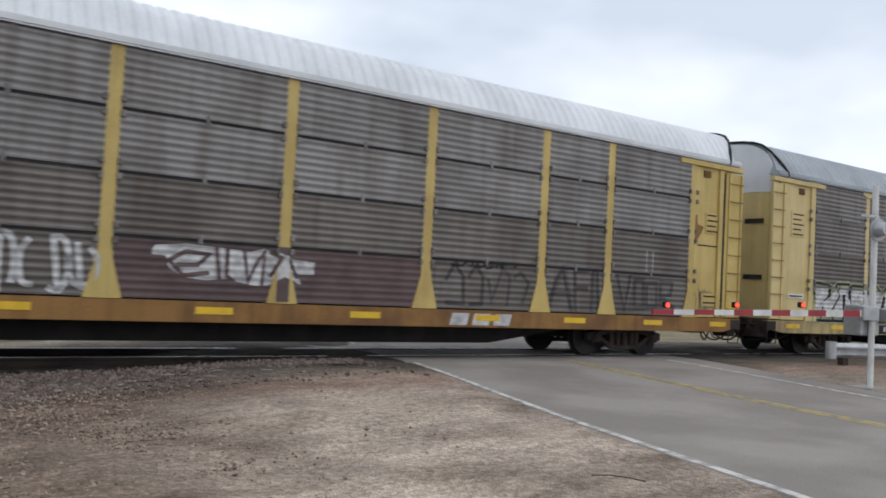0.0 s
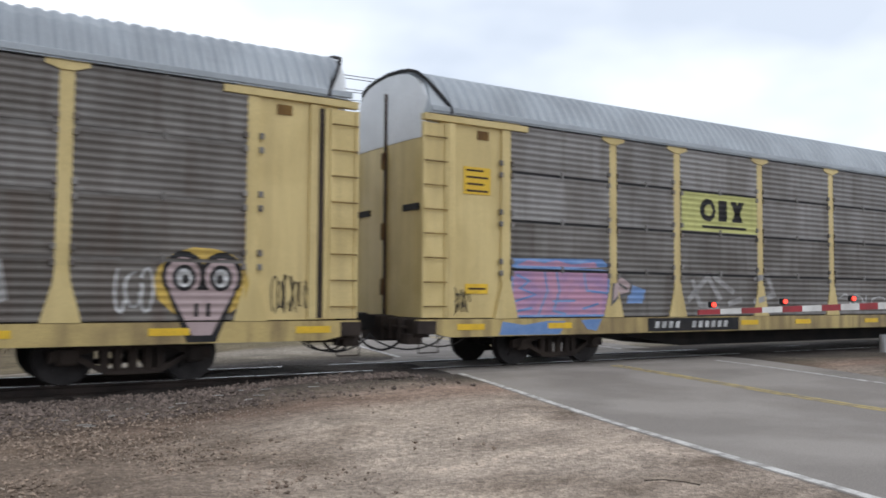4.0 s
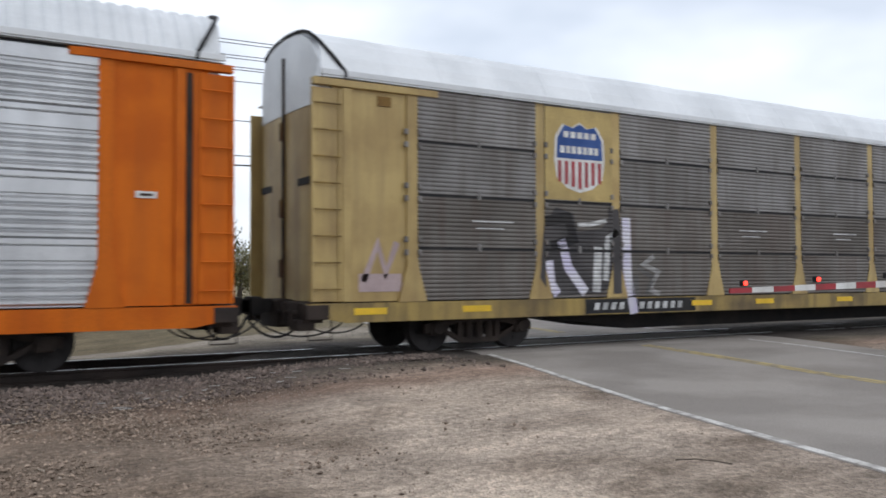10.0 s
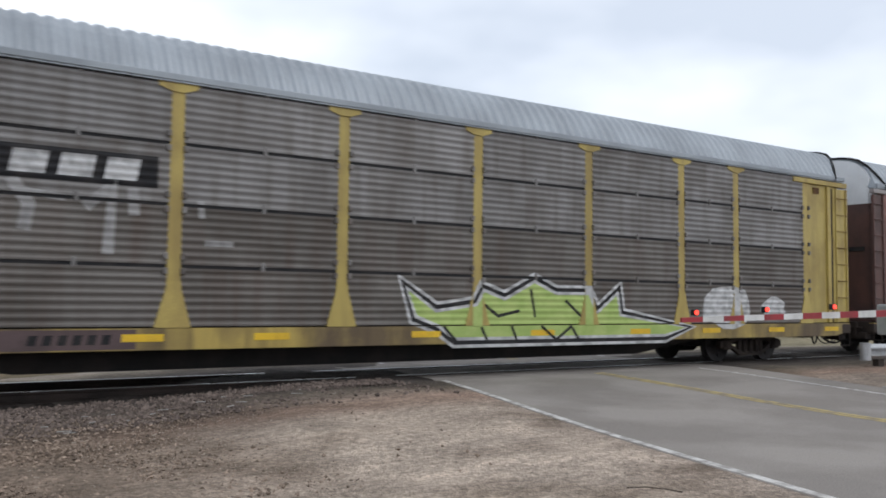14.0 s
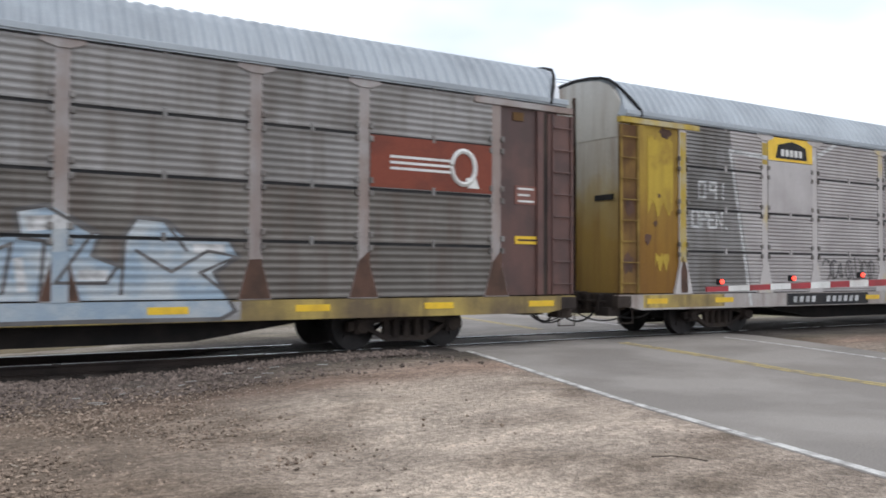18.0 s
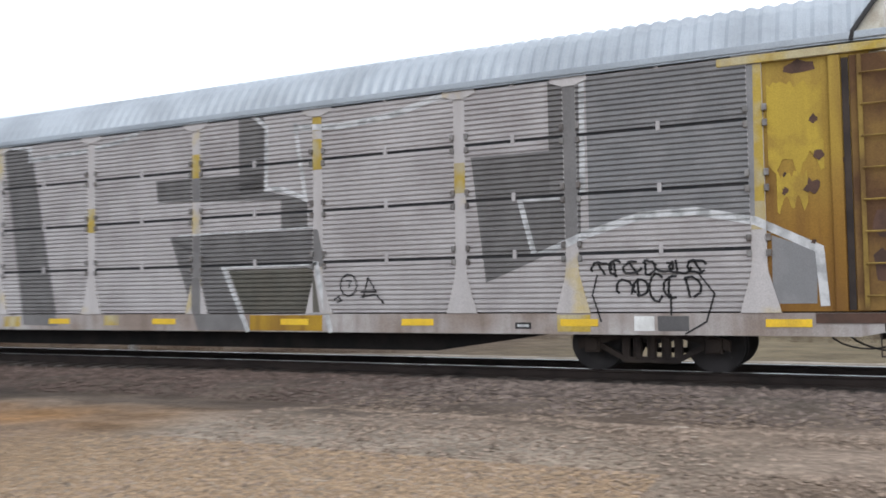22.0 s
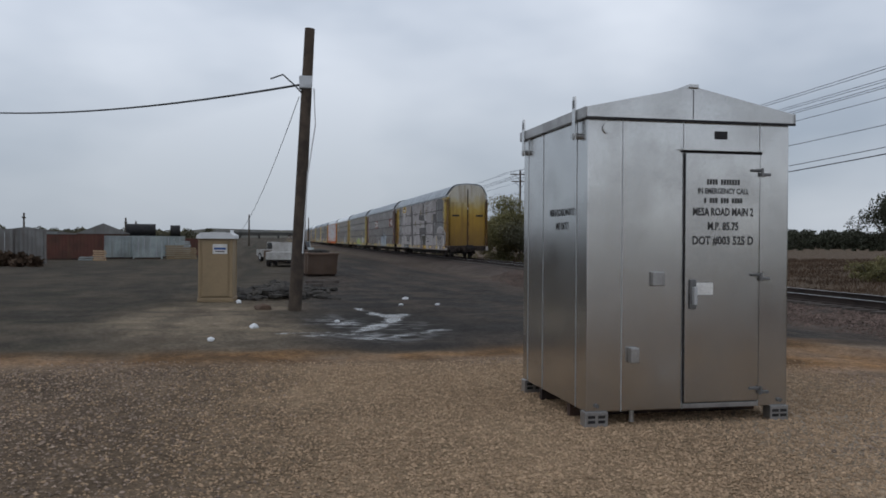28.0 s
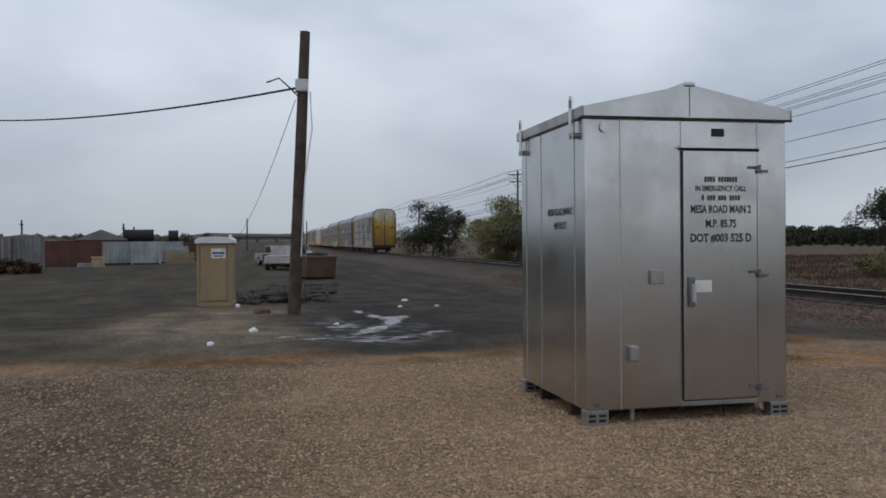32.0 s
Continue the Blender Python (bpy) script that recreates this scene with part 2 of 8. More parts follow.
M["frame_brown"] = surface("brown_dusty_side_frame", (0.05, 0.038, 0.032), (0.03, 0.024, 0.022), 2.0, 0.75, 0.1, 0.08, 60, 0.15)
M["rust"] = surface("rusted_orange_sill_paint", (0.27, 0.145, 0.05), (0.16, 0.085, 0.04), 1.1, 0.7, 0.0, 0.06, 60, 0.08, 0.5, (0.1, 0.05, 0.03))
M["orange"] = surface("orange_paint", (0.6, 0.138, 0.008), (0.5, 0.105, 0.007), 1.2, 0.62, 0.0, 0.04, 70, 0.05, 0.3, (0.2, 0.06, 0.02))
M["oxide"] = surface("brown_red_oxide_paint", (0.19, 0.07, 0.05), (0.12, 0.05, 0.04), 1.3, 0.5, 0.0, 0.05, 70, 0.06, 0.4, (0.05, 0.03, 0.025))
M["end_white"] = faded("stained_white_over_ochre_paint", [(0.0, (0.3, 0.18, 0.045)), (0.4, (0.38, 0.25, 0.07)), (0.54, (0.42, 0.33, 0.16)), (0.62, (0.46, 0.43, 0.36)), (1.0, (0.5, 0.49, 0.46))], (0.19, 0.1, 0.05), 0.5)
M["olive_yellow"] = surface("streaked_olive_yellow_paint", (0.4, 0.34, 0.12), (0.3, 0.25, 0.085), 1.0, 0.5, 0.0, 0.05, 70, 0.06, 0.4, (0.14, 0.1, 0.05))
M["screen_dark"] = surface("dark_galvanised_steel", (0.098, 0.089, 0.083), (0.07, 0.062, 0.056), 0.9, 0.5, 0.2, 0.05, 90, 0.08, 0.5, (0.055, 0.043, 0.036))
M["oxide_deep"] = surface("sooty_red_oxide_paint", (0.11, 0.05, 0.04), (0.07, 0.036, 0.032), 1.3, 0.55, 0.0, 0.05, 70, 0.06, 0.4, (0.04, 0.028, 0.024))
M["ochre"] = surface("weathered_ochre_paint", (0.47, 0.36, 0.1), (0.36, 0.265, 0.075), 1.0, 0.5, 0.0, 0.05, 70, 0.08, 0.45, (0.14, 0.09, 0.04))
M["post_grey"] = surface("chalky_grey_paint", (0.33, 0.31, 0.305), (0.24, 0.19, 0.17), 1.0, 0.5, 0.0, 0.05, 70, 0.08, 0.4, (0.14, 0.07, 0.05))
M["post_white"] = surface("chalky_white_paint", (0.46, 0.43, 0.42), (0.5, 0.4, 0.2), 0.9, 0.7, 0.0, 0.05, 70, 0.06, 0.3, (0.22, 0.19, 0.17), (0.56, 0.66))
M["roof"] = surface("galvanised_roof", (0.33, 0.36, 0.39), (0.27, 0.295, 0.32), 0.8, 0.45, 0.3, 0.03, 80, 0.05, 0.0)
M["roof_white"] = surface("white_painted_roof", (0.68, 0.7, 0.72), (0.58, 0.6, 0.62), 0.8, 0.5, 0.05, 0.03, 80, 0.05, 0.0)
M["black"] = surface("black_underframe_grime", (0.018, 0.017, 0.017), (0.03, 0.026, 0.024), 2.0, 0.8, 0.0, 0.1, 60, 0.1)
M["steel"] = surface("brown_rusty_steel", (0.07, 0.045, 0.035), (0.04, 0.028, 0.025), 2.0, 0.75, 0.2, 0.1, 60, 0.1)
M["rail_web"] = surface("dark_rusty_rail_side", (0.04, 0.03, 0.026), (0.025, 0.02, 0.018), 2.0, 0.8, 0.0, 0.1, 60, 0.05)
M["rail_top"] = surface("polished_rail_head", (0.55, 0.55, 0.56), (0.4, 0.4, 0.41), 2.0, 0.3, 0.9, 0.02, 60, 0.03)
M["wheel"] = surface("dark_wheel_steel", (0.035, 0.03, 0.03), (0.02, 0.018, 0.018), 3.0, 0.7, 0.3, 0.05, 60, 0.1)
M["sticker"] = surface("reflective_yellow_tape", (0.75, 0.48, 0.02), (0.68, 0.42, 0.02), 3.0, 0.5, 0.0, 0.0, 80, 0.05, 0.2)
M["ink"] = surface("black_paint", (0.02, 0.02, 0.022), (0.035, 0.033, 0.033), 3.0, 0.7, 0.0, 0.0, 80, 0.05)
M["white"] = surface("white_paint", (0.72, 0.72, 0.7), (0.6, 0.59, 0.57), 3.0, 0.6, 0.0, 0.0, 80, 0.05, 0.2)
M["chalk"] = surface("white_spray_paint", (0.56, 0.56, 0.56), (0.34, 0.34, 0.34), 5.0, 0.7, 0.0, 0.0, 80, 0.05)
M["charcoal"] = surface("charcoal_spray_paint", (0.105, 0.1, 0.1), (0.14, 0.133, 0.13), 2.0, 0.7, 0.0, 0.0, 80, 0.04)
M["blue"] = surface("light_blue_spray_paint", (0.26, 0.33, 0.4), (0.4, 0.43, 0.45), 2.0, 0.7, 0.0, 0.0, 80, 0.05)
M["pink"] = surface("pink_spray_paint", (0.45, 0.25, 0.34), (0.33, 0.22, 0.36), 2.0, 0.7, 0.0, 0.0, 80, 0.05)
M["navy"] = surface("deep_blue_paint", (0.03, 0.07, 0.22), (0.05, 0.1, 0.28), 3.0, 0.6, 0.0, 0.0, 80, 0.03)
M["red"] = surface("red_paint", (0.34, 0.03, 0.04), (0.25, 0.03, 0.035), 3.0, 0.5, 0.0, 0.0, 80, 0.03)
M["green"] = surface("pale_green_spray_paint", (0.42, 0.52, 0.18), (0.34, 0.45, 0.14), 3.0, 0.7, 0.0, 0.0, 80, 0.03)
M["aluminium"] = surface("mill_finish_aluminium", (0.52, 0.52, 0.515), (0.45, 0.447, 0.44), 2.2, 0.2, 0.97, 0.0, 40, 0.03, 0.3, (0.46, 0.45, 0.435))
for node in M["aluminium"].node_tree.nodes:
    if node.bl_idname == "ShaderNodeMapRange" and abs(node.inputs["To Min"].default_value - 0.82) < 1e-4:
        node.inputs["To Min"].default_value, node.inputs["To Max"].default_value = 0.95, 1.05
M["hinge_dark"] = surface("dull_grey_hinge_steel", (0.16, 0.16, 0.16), (0.11, 0.11, 0.11), 5.0, 0.5, 0.6, 0.02, 90, 0.03)
M["hinge_light"] = surface("dull_aluminium_box", (0.36, 0.355, 0.35), (0.28, 0.275, 0.27), 4.0, 0.4, 0.85, 0.02, 90, 0.03)
M["galv"] = surface("galvanised_steel", (0.45, 0.46, 0.47), (0.36, 0.37, 0.38), 4.0, 0.45, 0.6, 0.03, 90, 0.05)
M["lamp_red"] = glow("red_lamp_glass", (1.0, 0.05, 0.03), 1.4)
M["pole"] = surface("weathered_pole_wood", (0.085, 0.065, 0.05), (0.05, 0.04, 0.033), 3.0, 0.85, 0.0, 0.3, 30, 0.05, 0.4, (0.03, 0.025, 0.02))
M["tie"] = surface("creosoted_tie_wood", (0.06, 0.05, 0.045), (0.1, 0.085, 0.075), 3.0, 0.9, 0.0, 0.3, 30, 0.15)
M["wire"] = surface("dark_cable", (0.03, 0.03, 0.032), (0.04, 0.04, 0.042), 3.0, 0.7, 0.0, 0.0, 30, 0.05)
M["asphalt"] = surface("old_asphalt", (0.225, 0.202, 0.182), (0.295, 0.267, 0.241), 0.6, 0.88, 0.0, 0.35, 55, 0.02)
M["road_white"] = surface("worn_white_line_paint", (0.58, 0.56, 0.53), (0.3, 0.28, 0.26), 6.0, 0.7, 0.0, 0.1, 60, 0.02)
M["road_yellow"] = surface("worn_yellow_line_paint", (0.46, 0.36, 0.15), (0.27, 0.23, 0.16), 5.0, 0.7, 0.0, 0.1, 60, 0.02)
M["plastic_tan"] = surface("tan_plastic", (0.25, 0.18, 0.1), (0.22, 0.16, 0.09), 2.0, 0.55, 0.0, 0.03, 60, 0.03)
M["plastic_white"] = surface("white_plastic", (0.62, 0.63, 0.64), (0.55, 0.56, 0.57), 2.0, 0.5, 0.0, 0.03, 60, 0.03)
M["wine"] = surface("wine_brown_paint", (0.12, 0.085, 0.085), (0.09, 0.066, 0.066), 2.0, 0.7, 0.0, 0.0, 80, 0.04)
M["blush"] = surface("dusty_pink_spray_paint", (0.42, 0.33, 0.33), (0.36, 0.28, 0.28), 2.0, 0.7, 0.0, 0.0, 80, 0.04)
M["sun_yellow"] = surface("faded_emblem_yellow", (0.55, 0.38, 0.09), (0.4, 0.28, 0.09), 3.0, 0.7, 0.0, 0.0, 80, 0.04)
M["sun_tan"] = surface("emblem_tan", (0.48, 0.36, 0.15), (0.4, 0.3, 0.13), 2.0, 0.65, 0.0, 0.0, 80, 0.04, 0.2)
M["lime"] = surface("pale_lime_paint", (0.5, 0.5, 0.2), (0.42, 0.42, 0.17), 2.0, 0.65, 0.0, 0.0, 80, 0.04, 0.2)
M["lime_mist"] = surface("thin_lime_overspray", (0.33, 0.335, 0.2), (0.24, 0.24, 0.17), 3.0, 0.7, 0.0, 0.0, 80, 0.04)
M["orange_red"] = surface("emblem_orange_red", (0.5, 0.09, 0.03), (0.42, 0.1, 0.05), 3.0, 0.6, 0.0, 0.0, 80, 0.04)
M["ghost"] = surface("thin_white_overspray", (0.33, 0.325, 0.32), (0.24, 0.235, 0.23), 5.0, 0.7, 0.0, 0.0, 80, 0.04)
M["foot_rust"] = surface("dark_rust_scale", (0.105, 0.06, 0.045), (0.07, 0.045, 0.035), 3.0, 0.85, 0.0, 0.05, 70, 0.08)
M["oxide_bright"] = surface("emblem_red_brown", (0.2, 0.055, 0.035), (0.16, 0.05, 0.035), 2.0, 0.6, 0.0, 0.0, 80, 0.04)
M["charcoal_grey"] = surface("grey_roller_paint", (0.15, 0.143, 0.14), (0.18, 0.172, 0.168), 2.0, 0.75, 0.0, 0.0, 80, 0.03, 0.2, (0.1, 0.09, 0.085))
M["olive_grey"] = surface("dark_olive_roller_paint", (0.105, 0.1, 0.085), (0.13, 0.12, 0.1), 2.0, 0.75, 0.0, 0.0, 80, 0.03, 0.2)
M["slate"] = surface("slate_roller_paint", (0.2, 0.198, 0.2), (0.235, 0.23, 0.23), 2.0, 0.75, 0.0, 0.0, 80, 0.03, 0.2, (0.14, 0.13, 0.13))
M["leaf_green"] = surface("dull_green_leaf", (0.06, 0.075, 0.03), (0.09, 0.09, 0.04), 2.0, 0.8, 0.0, 0.0, 8, 0.1)
M["leaf_olive"] = surface("olive_autumn_leaf", (0.19, 0.17, 0.075), (0.13, 0.125, 0.06), 2.0, 0.8, 0.0, 0.0, 8, 0.1)
M["leaf_dark"] = surface("dark_juniper_leaf", (0.04, 0.045, 0.03), (0.055, 0.055, 0.038), 2.0, 0.85, 0.0, 0.0, 8, 0.1)
M["twig"] = surface("bare_grey_twig", (0.12, 0.1, 0.085), (0.08, 0.068, 0.058), 2.0, 0.9, 0.0, 0.0, 8, 0.1)
M["straw"] = surface("dry_grass_straw", (0.088, 0.056, 0.036), (0.06, 0.04, 0.027), 0.25, 0.9, 0.0, 0.0, 2, 0.05)
M["stone_tan"] = surface("tan_chipped_stone", (0.37, 0.262, 0.168), (0.27, 0.19, 0.122), 9.0, 0.9, 0.0, 0.1, 60, 0.02)
M["stone_grey"] = surface("grey_crushed_stone", (0.18, 0.141, 0.121), (0.105, 0.082, 0.07), 6.0, 0.9, 0.0, 0.1, 60, 0.02)
M["stone_rust"] = surface("rust_stained_stone", (0.14, 0.1, 0.084), (0.08, 0.06, 0.05), 6.0, 0.9, 0.0, 0.1, 60, 0.02)
M["glass_dark"] = surface("dark_window_glass", (0.02, 0.023, 0.027), (0.03, 0.033, 0.037), 2.0, 0.12, 0.0, 0.0, 8, 0.02)
M["car_white"] = surface("white_car_paint", (0.55, 0.56, 0.57), (0.5, 0.51, 0.52), 2.0, 0.35, 0.0, 0.0, 30, 0.03)
M["hill"] = surface("far_scrub_hill", (0.085, 0.085, 0.08), (0.11, 0.105, 0.09), 0.02, 0.95, 0.0, 0.0, 0.2, 0.02)
M["clod"] = surface("dark_broken_asphalt", (0.04, 0.037, 0.034), (0.065, 0.058, 0.05), 2.0, 0.9, 0.0, 0.2, 40, 0.15)
M["concrete"] = surface("pale_concrete", (0.36, 0.35, 0.33), (0.28, 0.27, 0.25), 1.5, 0.85, 0.0, 0.15, 60, 0.05)


# ---- mesh helpers ----
def box_bm(x0, x1, y0, y1, z0, z1, bevel=0.0, bm=None):
    bm = bm or bmesh.new()
    vs = bmesh.ops.create_cube(bm, size=1.0)["verts"]
    for v in vs:
        v.co = Vector((x0 + (v.co.x + 0.5) * (x1 - x0), y0 + (v.co.y + 0.5) * (y1 - y0), z0 + (v.co.z + 0.5) * (z1 - z0)))
    if bevel:
        es = list({e for v in vs for e in v.link_edges})
        bmesh.ops.bevel(bm, geom=es, offset=bevel, segments=2, affect="EDGES", profile=0.6)
    return bm


def cyl_bm(p, q, r0, r1=None, seg=12, bm=None):
    """A capped, tapered cylinder from p to q."""
    bm = bm or bmesh.new()
    p, q = Vector(p), Vector(q)
    d = q - p
    vs = bmesh.ops.create_cone(bm, cap_ends=True, segments=seg, radius1=r0, radius2=r0 if r1 is None else r1, depth=d.length)["verts"]
    m = Matrix.Translation((p + q) / 2) @ d.to_track_quat("Z", "Y").to_matrix().to_4x4()
    bmesh.ops.transform(bm, matrix=m, verts=vs)
    return bm


def tube_bm(points, r, seg=6, bm=None):
    bm = bm or bmesh.new()
    rings = []
    for i, c in enumerate(points):
        c = Vector(c)
        d = (Vector(points[min(i + 1, len(points) - 1)]) - Vector(points[max(i - 1, 0)])).normalized()
        q = d.to_track_quat("Z", "Y")
        rings.append([bm.verts.new(c + q @ Vector((r * math.cos(2 * math.pi * k / seg), r * math.sin(2 * math.pi * k / seg), 0))) for k in range(seg)])
    for a, b in zip(rings, rings[1:]):
        for k in range(seg):
            bm.faces.new((a[k], a[(k + 1) % seg], b[(k + 1) % seg], b[k]))
    bm.faces.new(list(reversed(rings[0])))
    bm.faces.new(rings[-1])
    return bm


def prism_bm(outline, lo, hi, axis="y", bm=None):
    """A polygon given in two axes, drawn out along the third from lo to hi."""
    bm = bm or bmesh.new()

    def at(a, b, c):
        return {"y": (a, c, b), "x": (c, a, b), "z": (a, b, c)}[axis]
    f = [bm.verts.new(at(a, b, lo)) for a, b in outline]
    g = [bm.verts.new(at(a, b, hi)) for a, b in outline]
    n = len(f)
    bm.faces.new(f)
    bm.faces.new(list(reversed(g)))
    for i in range(n):
        bm.faces.new((f[i], g[i], g[(i + 1) % n], f[(i + 1) % n]))
    bmesh.ops.recalc_face_normals(bm, faces=bm.faces)
    return bm


def mesh_of(name, bm, smooth=False):
    me = bpy.data.meshes.new(name)
    bm.to_mesh(me)
    bm.free()
    if smooth:
        for p in me.polygons:
            p.use_smooth = True
    return me


def put(name, me, material, parent=None, label="", at=(0, 0, 0), turn=0.0):
    """Links a mesh as one object, its material on the object so that alike pieces can share the mesh."""
    ob = new(name, me)
    if not me.materials:
        me.materials.append(material)
    ob.material_slots[0].link = "OBJECT"
    ob.material_slots[0].material = material
    ob.parent = parent
    ob.matrix_basis = pose(*at, 0, 0, turn)
    if label:
        ob["label"] = label
    return ob


def part(name, bm, material, parent, label="", smooth=False):
    return put(name, mesh_of(name, bm, smooth), material, parent, label)


def thing(name, label, category, group="", at=(0, 0, 0), turn=0.0, kind=""):
    e = new(name)
    e.empty_display_size = 0.3
    e.matrix_basis = pose(*at, 0, 0, turn)
    return tagged(e, label, category, group, kind)


def lettering(name, text, height, material, parent, place, label=""):
    """Flat letters in the built-in font, standing upright and read from -y; place: a matrix."""
    cu = bpy.data.curves.new(name, "FONT")
    cu.body, cu.size, cu.align_x, cu.align_y, cu.resolution_u = text, height / 0.72, "CENTER", "CENTER", 2
    cu.offset = height * 0.035
    tmp = bpy.data.objects.new(name, cu)
    scene.collection.objects.link(tmp)
    me = bpy.data.meshes.new_from_object(tmp.evaluated_get(bpy.context.evaluated_depsgraph_get()))
    bpy.data.objects.remove(tmp)
    bpy.data.curves.remove(cu)
    me.materials.clear()
    ob = put(name, me, material, parent, label)
    ob.matrix_basis = place
    return ob


def smooth01(a, b, v):
    t = np.clip((v - a) / (b - a), 0, 1)
    return t * t * (3 - 2 * t)


# ---- ground ----
TRACK_Y = 14.45


def ground_z(x, y):
    """Height of the ground: level pad, falling slowly to the yard, raised to the crossing, with the track bed."""
    x, y = np.asarray(x, float), np.asarray(y, float)
    z = -0.17 - 0.36 * smooth01(9.5, 30, -x) + 0 * y
    z = z + (0.10 * smooth01(2, 7, x) + 0.07 * smooth01(6.5, 12, y) * smooth01(2.5, 6.5, x)) * (1 - smooth01(24, 60, x))
    bed = np.exp(-((y - TRACK_Y) / 2.6) ** 4)
    z = np.maximum(z, -0.62 + 0.42 * bed) + 0.0
    z = z - 0.16 * np.exp(-((y - 10.6) / 1.0) ** 2) * (1 - smooth01(-1, 4, x))
    z = z - 0.55 * smooth01(17, 24, y) * (1 - np.exp(-((x - (8.5 + 0.27 * (y - 12.5) + 3.5)) / 9) ** 4))
    z = z - 0.12 * np.exp(-(((x + 17.5) / 4.5) ** 2 + ((y - 1.8) / 2.2) ** 2))
    z = z + 3.0 * smooth01(120, 700, np.hypot(x, y))
    return z


def soil_colour(x, y):
    """Base colour and wetness of the ground at each point."""
    def c(r, g, b):
        return np.array([r, g, b])
    n = np.array([noise.noise((a * 0.35, b * 0.35, 3.1)) + 0.5 * noise.noise((a * 1.1, b * 1.1, 7.7)) for a, b in zip(x, y)])
    m2 = np.array([noise.noise((a * 0.6 + 11, b * 0.9, 5.3)) + 0.6 * noise.noise((a * 1.7, b * 2.4, 2.2)) for a, b in zip(x, y)])
    far = np.ones((len(x), 1)) * c(0.17, 0.135, 0.085)

    def lay(base, colour, w):
        return base * (1 - w[:, None]) + colour * w[:, None]
    col = far
    near = (1 - smooth01(10.2, 12.5, y + 0.6 * n)) 
    # yard of dark grit at the far side of the pad
    yard = near * smooth01(10.8, 12.2, -x + 0.5 * n) * smooth01(-2.5, 1.2, y + 0.8 * n + 0.02 * x)
    field = near * smooth01(10.6, 12.0, -x + 0.5 * n) * (1 - smooth01(-2.5, 1.2, y + 0.8 * n + 0.02 * x))
    m3 = np.array([noise.noise((a * 0.22 + 5, b * 0.8, 8.8)) + 0.5 * noise.noise((a * 0.6, b * 2.2, 1.3)) for a, b in zip(x, y)])
    col = lay(col, c(0.054, 0.046, 0.035), field)
    col = lay(col, c(0.094, 0.077, 0.055), field * np.clip(0.2 + 1.5 * m3, 0, 0.75))
    col = lay(col, c(0.035, 0.034, 0.024), field * np.clip(-0.3 - 1.6 * n, 0, 0.8))
    apron = np.exp(-(((x + 18.8) / 6.0) ** 2 + ((y + 1.15 - 0.6 * n) / 2.0) ** 4)) * smooth01(11.2, 12.6, -x + 0.6 * n)
    col = lay(col, c(0.042, 0.038, 0.034), yard * (1 - smooth01(70, 160, -x)))
    col = lay(col, c(0.082, 0.064, 0.05), yard * np.clip(0.35 + 1.2 * m2, 0, 0.8))
    col = lay(col, c(0.25, 0.196, 0.136), np.clip(apron * (0.8 + 0.7 * m3 + 0.4 * m2), 0, 0.95))
    col = lay(col, c(0.09, 0.07, 0.05), np.clip(apron * (m2 - 0.3) * 2.5, 0, 0.7))
    col = lay(col, c(0.31, 0.25, 0.203), near * (1 - smooth01(10.6, 12.0, -x + 0.5 * n)))
    # pale tan chippings on the pad
    pad = (1 - smooth01(10.4, 11.3, -x + 0.35 * n)) * (1 - smooth01(5.2, 6.6, y + 0.4 * n - 0.28 * (x + 9))) * smooth01(0.5, 2.5, -x + 0.6 * n)
    col = lay(col, c(0.27, 0.192, 0.118), pad)
    # brown earth where the chippings thin out, muddy patches and wheel marks on the dirt
    col = lay(col, c(0.1, 0.072, 0.05), pad * (1 - smooth01(-1.8, 1.5, y + 0.7 * n)) * 0.85)
    bare = near * (1 - pad) * (1 - smooth01(10.6, 12.0, -x + 0.5 * n))
    col = lay(col, c(0.15, 0.108, 0.078), np.clip(bare * (0.25 + 1.5 * m2) * (1 - smooth01(4.0, 7.5, x)), 0, 0.85))
    col = lay(col, c(0.09, 0.066, 0.05), np.clip(bare * (m2 - 0.35) * 3, 0, 0.8))
    col = lay(col, c(0.195, 0.143, 0.104), 0.7 * bare * (1 - smooth01(1.5, 5.0, x + 0.8 * n)))
    col = lay(col, c(0.12, 0.097, 0.08), 0.75 * bare * smooth01(1.0, 5.5, -x + 0.8 * n) * smooth01(7.8, 9.6, y + 0.5 * n))
    col = lay(col, c(0.29, 0.245, 0.195), 0.75 * near * smooth01(0.0, 3.0, -x + 0.6 * n) * (1 - smooth01(6.5, 9.0, -x + 0.6 * n)) * smooth01(2.6, 4.6, y) * (1 - smooth01(7.8, 9.4, y + 0.5 * n)))
    # strip of damp clay between chippings and grit
    clay = np.exp(-((x + 11.6 + 0.35 * n) / 0.7) ** 2) * (1 - smooth01(4, 6, y)) + np.exp(-((y - (7.4 + 0.2 * (x + 9)) - 0.5 * n) / 1.35) ** 4) * smooth01(6.6, 9.6, -x + 0.6 * n) * (1 - smooth01(12, 14.5, -x))
    col = lay(col, c(0.24, 0.125, 0.046), np.clip(clay * (0.8 + 0.7 * m2), 0, 1) * 0.9)
    col = lay(col, c(0.07, 0.045, 0.025), np.clip(clay, 0, 1) * np.clip((m2 - 0.1) * 2.2, 0, 0.75))
    # trodden pale dirt beside the road
    path = np.exp(-((x - (5.0 + 0.27 * (y - 8)) - 0.5 * n) / 2.2) ** 2) * near
    col = lay(col, c(0.56, 0.46, 0.37), np.clip(path * (0.72 + 0.4 * n - 0.25 * m2), 0, 1))
